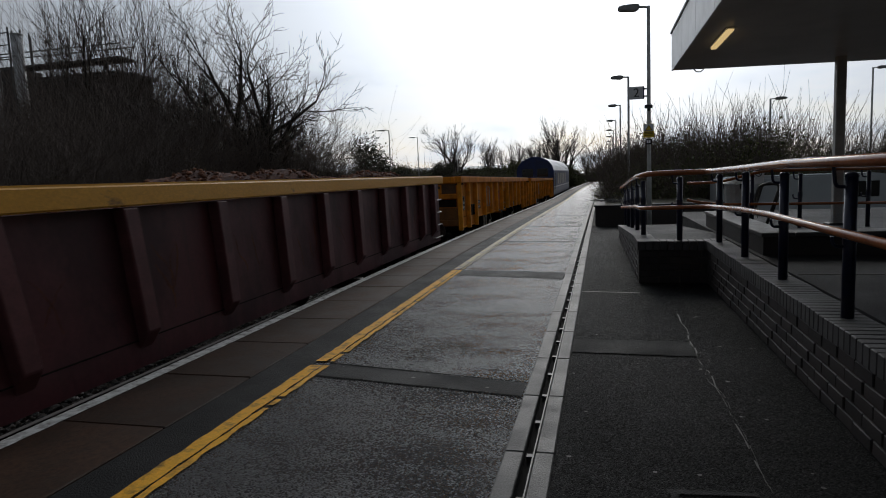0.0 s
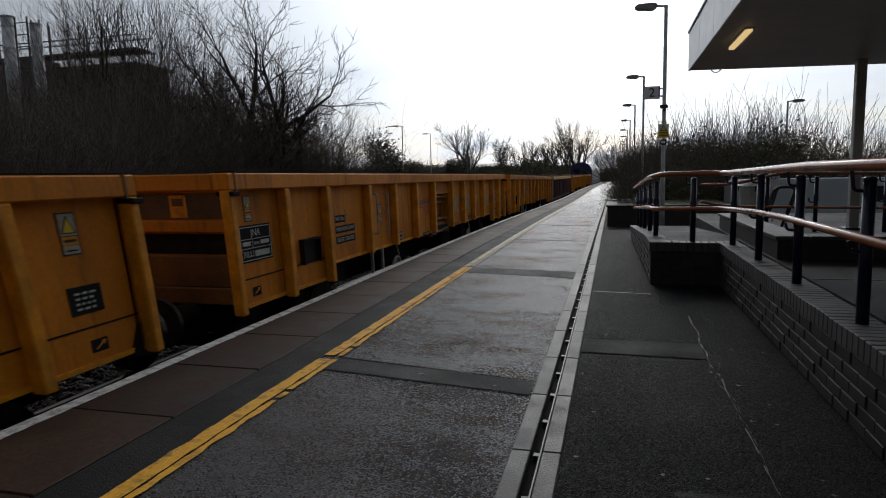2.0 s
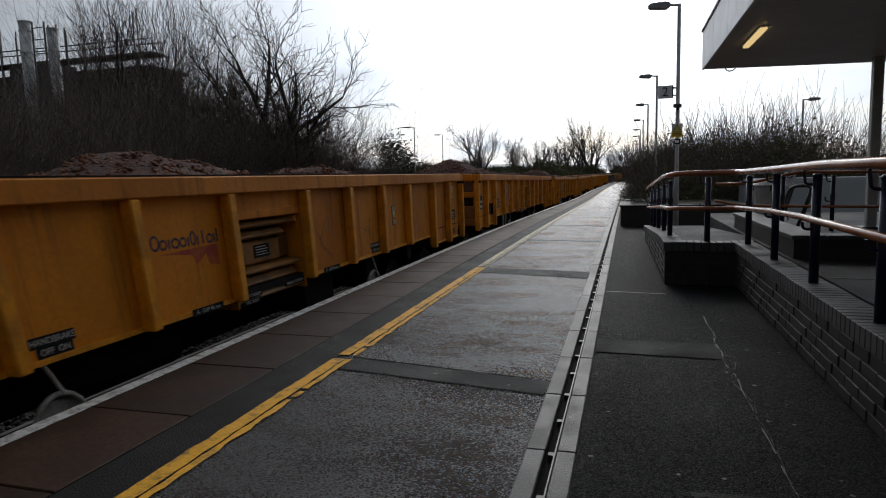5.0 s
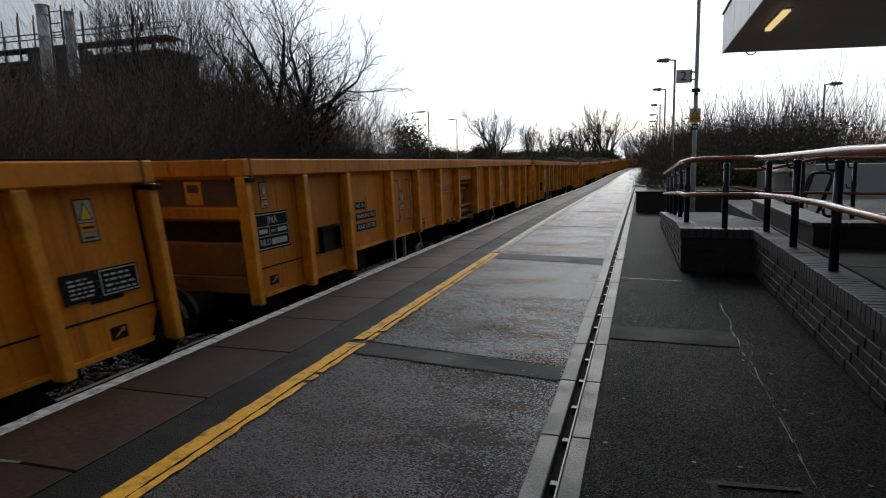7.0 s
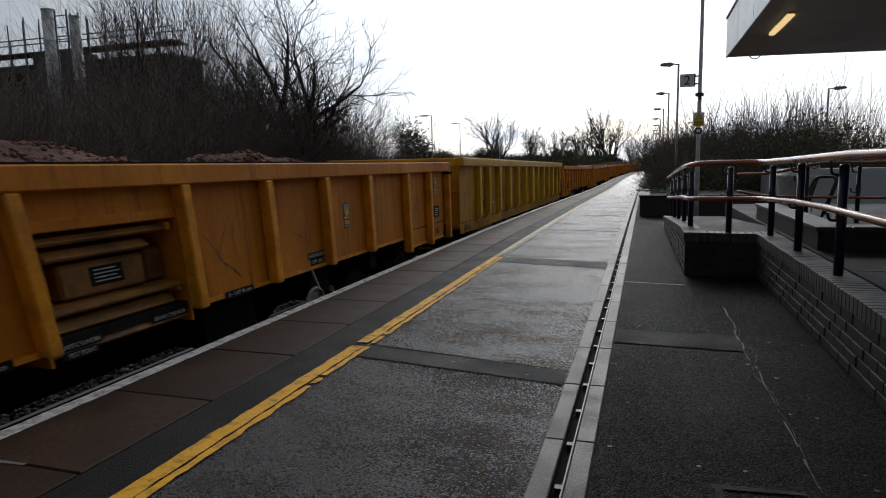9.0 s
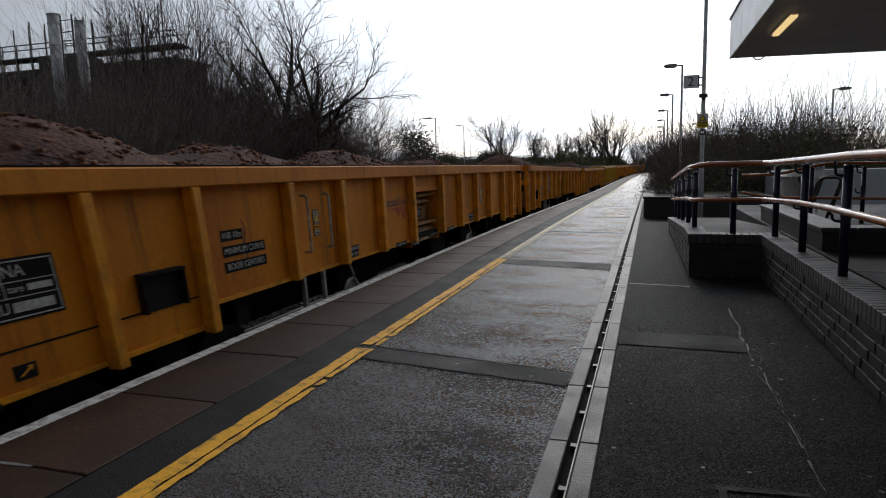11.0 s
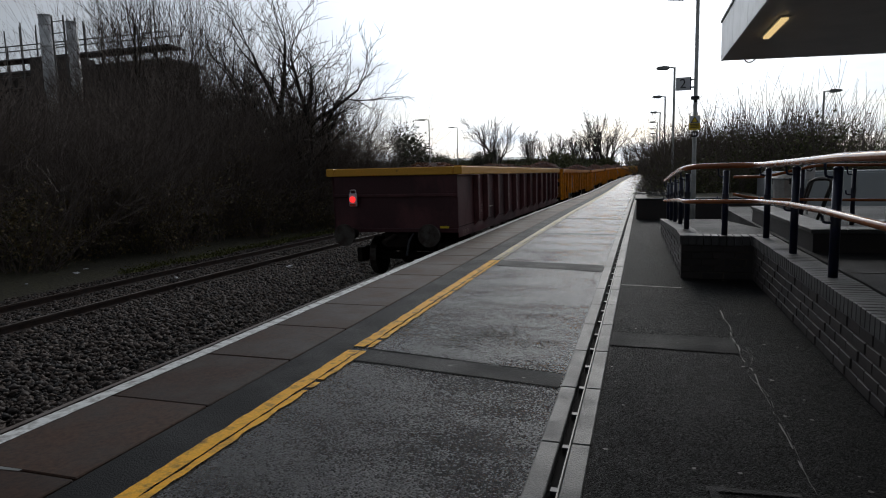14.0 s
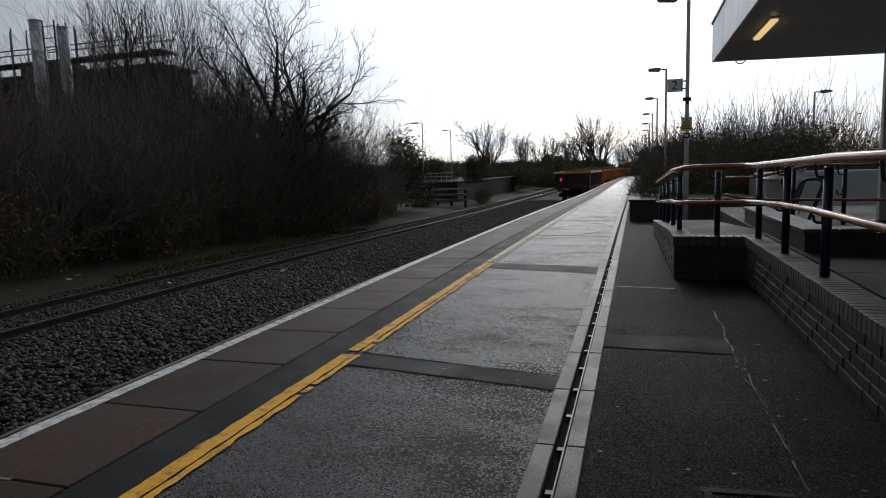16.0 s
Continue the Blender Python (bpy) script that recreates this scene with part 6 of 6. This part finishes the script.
def scrapes(t, y0, y1, seed, material=M_SCRAPE):
    """Rusty grab scrapes on a side sheet: short crooked strokes a millimetre or two proud."""
    rng = random.Random(seed)
    for _ in range(rng.choice((2, 3, 4))):
        bm = bmesh.new()
        y, z = rng.uniform(y0 + 0.1, y1 - 0.1), rng.uniform(0.30, 0.55)
        a = rng.uniform(1.1, 2.0)
        w = rng.uniform(0.005, 0.012)
        last = None
        for i in range(9):
            k = w * (0.25 + math.sin(math.pi * (i + 0.5) / 9)) * rng.uniform(0.5, 1.4)
            y = min(max(y, y0), y1)
            pair = (bm.verts.new((SIDE + 0.0025, y - k, z)), bm.verts.new((SIDE + 0.0025, y + k, z + 0.004)))
            if last:
                bm.faces.new((last[0], last[1], pair[1], pair[0]))
            last = pair
            a += rng.uniform(-0.45, 0.45)
            y += 0.055 * math.cos(a)
            z += 0.055 * abs(math.sin(a))
        bmesh.ops.solidify(bm, geom=bm.faces[:], thickness=0.0015)
        part("rust_scrape", bm, material, t, "dark rusty scrape")


def chute_wagon(label, body, rib, rim, rim_label, ink, up=0.0):
    """Smooth-sided box wagon with tapered ribs and rung ladders."""
    t = thing("box_wagon", label, "wagon", "box wagons")
    L = L_MLA
    for s in (1, -1):
        a, b = (SIDE - 0.012, SIDE) if s > 0 else (-SIDE, -SIDE + 0.012)
        part("side_sheet", boxes((a, b, 0.04, L - 0.04, -0.02, (RIM_LOW + up) - 0.01)), body, t)
        xo = (SIDE, SIDE + 0.006) if s > 0 else (-SIDE - 0.006, -SIDE)
        part("weld_seam", boxes((*xo, 0.1, L - 0.1, 0.185, 0.195)), M_UNDER, t)
        for y in RIBS_MLA:
            bm = bmesh.new()
            prism(bm, [(SIDE * s, (RIM_LOW + up) - 0.012), (OUT * s, (RIM_LOW + up) - 0.012), ((OUT + 0.0) * s, 0.26), (SIDE * s, 0.12)], y - 0.075, y + 0.075)
            bmesh.ops.bevel(bm, geom=bm.edges[:], offset=0.010, segments=1, affect="EDGES", clamp_overlap=True)
            part("rib", bm, rib, t)
    rim_set(t, L, rim, rim_label, up)
    for ya, yb in zip(RIBS_MLA[2:], RIBS_MLA[3:]):
        scrapes(t, ya + 0.12, yb - 0.12, int(ya * 100))
    for y0, y1 in ((0.06, 0.09), (L - 0.09, L - 0.06)):
        part("end_sheet", boxes((-SIDE, SIDE, y0, y1, 0.10, (RIM_LOW + up))), body, t)
    part("end_beam", boxes((-SIDE, SIDE, 0.02, 0.058, 0.78, 0.84), bevel=0.008), body, t)
    part("end_beam", boxes((-SIDE, SIDE, 0.0, 0.058, 0.08, 0.16), bevel=0.008), body, t)
    part("end_stencil", boxes((0.95, 1.13, -0.004, 0.018, 0.165, 0.21)), M_SIGNY, t)
    part("floor", boxes((-SIDE + 0.02, SIDE - 0.02, 0.1, L - 0.1, 0.10, 0.16)), M_UNDER, t)
    part("centre_sill", boxes((-0.25, 0.25, 0.1, L - 0.1, -0.22, 0.098)), M_UNDER, t)
    wheelset(t, 1.9)
    wheelset(t, L - 1.9)
    buffers(t, L)
    for z in (0.86, 0.60, 0.34, 0.08):
        part("ladder_rung", rod(curve_pts([(SIDE, L - 0.60, z), (SIDE + 0.055, L - 0.60, z), (SIDE + 0.055, L - 0.04, z), (SIDE, L - 0.04, z)], 0.03), 0.012, 8), M_GALV, t, "pale bent ladder rung")
    h = part("hatch", boxes((SIDE, SIDE + 0.012, 2.36, 2.72, 0.24, 0.46)), M_PLATE, t, "black hinged hatch")
    part("hatch_hood", boxes((SIDE, SIDE + 0.07, 2.34, 2.74, 0.46, 0.48)), M_GALV, h)
    plate(t, L - 1.62, L - 1.28, 0.36, 0.50, 4, border=False)
    warn_label(t, L - 0.42, 0.92)
    y = RIBS_MLA[0] + 0.16
    side_words(t, "MLA", y + 0.18, 0.665, 0.15, ink, SIDE + 0.002)
    side_words(t, "tare", y + 0.24, 0.52, 0.07, ink, SIDE + 0.002)
    for y0, y1, z0, z1 in ((0.03, 0.13, 0.495, 0.545), (0.36, 0.52, 0.495, 0.55), (0.16, 0.50, 0.365, 0.435)):
        part("text_bar", boxes((SIDE + 0.001, SIDE + 0.003, y + y0, y + y1, z0, z1)), ink, t)
    for z in (0.585, 0.465, 0.325):
        part("rule_line", boxes((SIDE + 0.001, SIDE + 0.003, y, y + 0.58, z, z + 0.008)), ink, t)
    # frame with the painted number on the sill near the rear end
    for b in ((0.30, 0.80, 0.135, 0.143), (0.30, 0.80, 0.0, 0.008), (0.30, 0.308, 0.009, 0.134), (0.47, 0.478, 0.009, 0.134), (0.63, 0.638, 0.009, 0.134), (0.792, 0.80, 0.009, 0.134),
              (0.35, 0.43, 0.03, 0.11), (0.51, 0.59, 0.03, 0.11), (0.67, 0.75, 0.03, 0.11)):
        part("number_bar", boxes((SIDE + 0.001, SIDE + 0.003, *b)), ink, t)
    return t


def spoil_load(seed, L, heap=0.36):
    rng = np.random.default_rng(seed)
    t = thing("stone_load", "reddish-brown heaped rubble and spoil in a wagon", "rubble", "wagon loads")
    nx, ny = 15, 74
    xs, ys = np.linspace(-1.24, 1.24, nx), np.linspace(0.2, L - 0.2, ny)
    cent = [(rng.uniform(-0.4, 0.4), y, heap * rng.uniform(0.15, 1.0), rng.uniform(0.6, 1.0)) for y in np.arange(1.2, L - 0.8, 1.5) + rng.uniform(-0.4, 0.4, len(np.arange(1.2, L - 0.8, 1.5)))]

    def height(x, y):
        z = 1.24
        for cx, cy, ch, cw in cent:
            z = z + ch * np.exp(-(((x - cx) / 0.85) ** 2 + ((y - cy) / cw) ** 2))
        return z - 0.12 * (np.abs(x) / 1.24) ** 6 + 0.02 * np.sin(x * 9 + y * 7)
    gx, gy = np.meshgrid(xs, ys, indexing="ij")
    gz = height(gx, gy) + rng.normal(size=gx.shape) * 0.012
    v = np.stack([gx, gy, gz], 2).reshape(-1, 3)
    i = np.arange(nx * ny).reshape(nx, ny)
    f = np.stack([i[:-1, :-1], i[1:, :-1], i[1:, 1:], i[:-1, 1:]], 2).reshape(-1, 4)
    mesh_np("spoil_bed", v, f, M_LOADBED, t)
    n = 7000
    x, y = rng.uniform(-1.2, 1.2, n), rng.uniform(0.25, L - 0.25, n)
    sv, sf = stones(rng, np.stack([x, y, height(x, y) + 0.003], 1), 0.029)
    mesh_np("rubble", sv, sf, M_LOAD, t)
    return t


def sprayed(t, pts, r, material, label, name="graffiti_stroke"):
    """One flat sprayed stroke on the side sheet along y, z points."""
    path = []
    for a, b, c, d in zip([pts[0]] + pts, pts, pts[1:], pts[2:] + [pts[-1]]):
        for k in range(5):
            u = k / 5
            path.append([0.5 * (2 * q + (w - p0) * u + (2 * p0 - 5 * q + 4 * w - e) * u * u + (3 * q - p0 - 3 * w + e) * u ** 3) for p0, q, w, e in zip(a, b, c, d)])
    path.append(list(pts[-1]))
    bm = bmesh.new()
    tube(bm, [(SIDE + 0.003, y, z) for y, z in path], r, 6)
    for v in bm.verts:
        v.co.x = SIDE + 0.002 + (v.co.x - SIDE - 0.003) * 0.06
    part(name, bm, material, t, label)


def tag_letters(t, y0, y1, z0, z1, material, label, r):
    """Three joined, meaningless letter-like strokes."""
    def at(*uv):
        return [(y0 + (y1 - y0) * u, z0 + (z1 - z0) * v) for u, v in uv]
    sprayed(t, at((0.0, 0.62), (0.14, 0.95), (0.17, 0.30), (0.10, 0.05), (0.0, 0.20)), r, material, label)
    sprayed(t, at((0.26, 0.05), (0.30, 0.90), (0.36, 0.98), (0.50, 0.10), (0.58, 0.95), (0.60, 0.10)), r, material, label)
    sprayed(t, at((0.74, 0.55), (0.94, 0.66), (0.97, 0.92), (0.80, 0.96), (0.70, 0.50), (0.78, 0.06), (1.0, 0.14)), r, material, label)


def loops(t, y0, y1, z0, z1, material, label, r):
    """A drop-shaped loop with a long tail, and a forked flourish."""
    def at(*uv):
        return [(y0 + (y1 - y0) * u, z0 + (z1 - z0) * v) for u, v in uv]
    sprayed(t, at((0.02, 0.70), (0.14, 0.84), (0.30, 0.72), (0.42, 0.92), (0.50, 0.98), (0.46, 0.60), (0.34, 0.44), (0.26, 0.58), (0.38, 0.80), (0.46, 0.95)), r, material, label)
    sprayed(t, at((0.50, 0.98), (0.66, 0.78), (0.80, 0.98), (0.74, 0.70), (0.86, 0.62), (0.72, 0.54), (0.76, 0.30), (0.62, 0.22), (0.40, 0.28), (0.24, 0.04)), r, material, label)
    sprayed(t, at((0.10, 0.30), (0.0, 0.18), (0.06, 0.05), (0.16, 0.14), (0.10, 0.30), (0.18, 0.40)), r, material, label)
    sprayed(t, at((0.86, 0.32), (0.96, 0.36), (0.99, 0.12)), r, material, label)


def colour_panel(t, y0, y1, z0, z1, material, label):
    part("repainted_panel", boxes((SIDE + 0.0005, SIDE + 0.002, y0, y1, z0, z1)), material, t, label)


def locomotive():
    t = thing("locomotive", "dark blue freight locomotive with a rounded silver roof", "locomotive")
    L = 20.5
    bm = bmesh.new()
    prism(bm, [(-1.32, 0.05), (1.32, 0.05), (1.36, 0.6), (1.36, 1.9), (-1.36, 1.9), (-1.36, 0.6)], 0.5, L - 0.5)
    part("body", bm, M_LOCO, t, "dark blue body")
    bm = bmesh.new()
    prism(bm, [(-1.36, 1.9), (1.36, 1.9), (1.25, 2.25), (0.95, 2.62), (0.45, 2.86), (0, 2.92), (-0.45, 2.86), (-0.95, 2.62), (-1.25, 2.25)], 0.55, L - 0.55)
    part("roof", bm, M_LOCOROOF, t, "silver rounded roof")
    for y0, y1 in ((0.30, 0.545), (L - 0.545, L - 0.30)):
        bm = bmesh.new()
        prism(bm, [(-1.34, 0.0), (1.34, 0.0), (1.36, 1.9), (1.25, 2.26), (0.95, 2.63), (0.45, 2.87), (0, 2.93), (-0.45, 2.87), (-0.95, 2.63), (-1.25, 2.26), (-1.36, 1.9)], y0, y1)
        part("cab_end", bm, M_LOCO, t, "dark cab end")
    for x in (-0.95, 0.15):
        part("cab_window", boxes((x, x + 0.8, 0.285, 0.298, 1.45, 2.05)), M_GLASS, t)
    for i in range(5):
        part("side_grille", boxes((1.362, 1.372, 4 + i * 2.2, 5.6 + i * 2.2, 0.8, 1.7)), M_GALV, t)
    part("handrail", rod([(1.42, 1.2, 0.4), (1.42, 1.2, 1.7)], 0.02, 6), M_GALV, t)
    part("side_stripe", boxes((1.362, 1.37, 0.6, L - 0.6, 0.62, 0.70)), M_SIGNW, t)
    part("underframe", boxes((-1.25, 1.25, 0.5, L - 0.5, -0.15, 0.048), (-0.9, 0.9, 8.5, 12.0, -0.45, -0.152)), M_UNDER, t)
    wheelset(t, 3.2)
    wheelset(t, L - 3.2)
    buffers(t, L)
    return t


def tail_lamp():
    t = thing("tail_lamp", "white tail lamp with a red light on a wagon end", "tail lamp")
    part("case", boxes((-0.92, -0.76, -0.06, -0.008, 0.60, 0.86), bevel=0.012), M_SIGNW, t)
    part("lens", rod([(-0.84, -0.064, 0.74), (-0.84, -0.082, 0.74)], 0.062, 16), M_TAIL, t, "glowing red lens")
    part("reflector", boxes((-0.905, -0.775, -0.067, -0.061, 0.605, 0.66)), M_RED, t)
    part("handle", rod(curve_pts([(-0.90, -0.03, 0.86), (-0.90, -0.03, 0.93), (-0.78, -0.03, 0.93), (-0.78, -0.03, 0.86)], 0.03), 0.01, 6), M_SIGNW, t)
    return t


SPEED = 19.2
# moments at which each wagon's rear end passes y = 4.51, front of the train first; W: yellow ribbed, R: maroon, Y: lemon
CONSIST = [("W", -1.395), ("W", -0.555), ("R", 0.318), ("W", 1.145), ("W", 1.974), ("W", 2.808), ("W", 3.643), ("W", 4.485), ("W", 5.335), ("W", 6.175), ("W", 6.985), ("W", 7.815),
           ("Y", 8.629), ("W", 9.450), ("W", 10.295), ("W", 11.13), ("W", 11.95), ("W", 12.783), ("R", 13.625)]


def run(t):
    """Metres run by the train."""
    return SPEED * t


def on_track(y, L):
    a, b = y + 2.0, y + L - 2.0
    dx, dz = bend(b) - bend(a), grade(b) - grade(a)
    yaw, tilt = -math.degrees(math.atan2(dx, b - a)), math.degrees(math.atan2(dz, b - a))
    return pose(X_TRACK + bend(a), y, grade(a) - 2.0 * dz / (b - a), tilt, 0, yaw)


protos = {"W": box_wagon(), "R": chute_wagon("faded maroon box wagon with tapered ribs and a chipped yellow rim", M_WMAR, M_WMRIB, M_RIMRUST, "chipped yellow top rim", M_INKM),
          "Y": chute_wagon("dirty lemon-yellow box wagon with tapered ribs", M_WLEM, M_LEMRIB, M_LEMRIB, "lemon-yellow top rim", M_INK, 0.085)}
loads = [spoil_load(71, L_BOX, 0.10), spoil_load(72, L_BOX, 0.44), spoil_load(73, L_MLA, 0.30)]
HEAPED = (6, 7, 8, 13, 14, 15, 16, 17)
used, used_load, TRAIN = set(), set(), []
for k, (kind, t_rear) in enumerate(CONSIST):
    L = L_BOX if kind == "W" else L_MLA
    start = on_track(4.51 - SPEED * t_rear, L)
    if kind in used:
        ob = copy_thing(protos[kind], start)
    else:
        ob = protos[kind]
        used.add(kind)
    j = 2 if kind != "W" else int(k in HEAPED)
    if j in used_load:
        lo = copy_thing(loads[j], start)
    else:
        lo = loads[j]
        used_load.add(j)
    TRAIN.append((ob, t_rear, L))
    TRAIN.append((lo, t_rear, L))
loco = locomotive()
TRAIN.append((loco, -1.395 - (L_BOX + GAP) / SPEED, 20.5))
lamp = tail_lamp()
TRAIN.append((lamp, 13.625, L_MLA))

# what sets single wagons apart
wag = [ob for ob, _, _ in TRAIN[:2 * len(CONSIST):2]]
colour_panel(wag[3], 9.30, 10.25, 0.36, 0.62, M_LIME, "lime-yellow repainted patch")
colour_panel(wag[6], 2.12, 3.33, 0.30, 1.02, M_LIME, "lime-yellow repainted panel")
colour_panel(wag[9], 0.80, 1.0, 0.12, 1.05, M_LIME, "lime-yellow repainted panel")
colour_panel(wag[9], 2.12, 3.33, 0.32, 1.05, M_LIME, "lime-yellow repainted panel")
colour_panel(wag[9], 4.58, 5.5, 0.32, 0.8, M_LIME, "lime-yellow repainted panel")
colour_panel(wag[17], 8.22, 9.18, 0.30, 1.16, M_FRESH, "brighter repainted panel")
colour_panel(wag[12], 7.93, 8.84, 0.20, 1.17, M_LEMP, "brighter repainted panel")
for y0, y1 in ((8.3, 9.1), (9.4, 10.2), (11.62, 12.7), (12.98, 13.7), (14.02, 14.7)):
    tag_letters(wag[4], y0, y1, 0.50, 0.88, M_SPRAYW, "white spray-paint scrawl", 0.026)
plate(wag[11], 14.02, 14.30, 0.47, 0.66, 5, x=SIDE + 0.008, border=False)
plate(wag[11], 14.31, 14.66, 0.47, 0.66, 4, x=SIDE + 0.008)
tag_letters(wag[7], 8.3, 9.12, 0.55, 1.0, M_SPRAYK, "black spray-paint tag", 0.024)
for y0, y1 in ((9.4, 10.25), (10.5, 11.4), (11.62, 12.6), (12.98, 13.7)):
    loops(wag[7], y0, y1, 0.36, 1.04, M_SPRAYK, "black spray-paint loops", 0.020)


# ---- movement ----
def motions():
    for ob, t_rear, L in TRAIN:
        walk(ob, [(t, on_track(4.51 + run(t) - SPEED * t_rear, L)) for t in (i * 0.25 for i in range(65))])


motions()
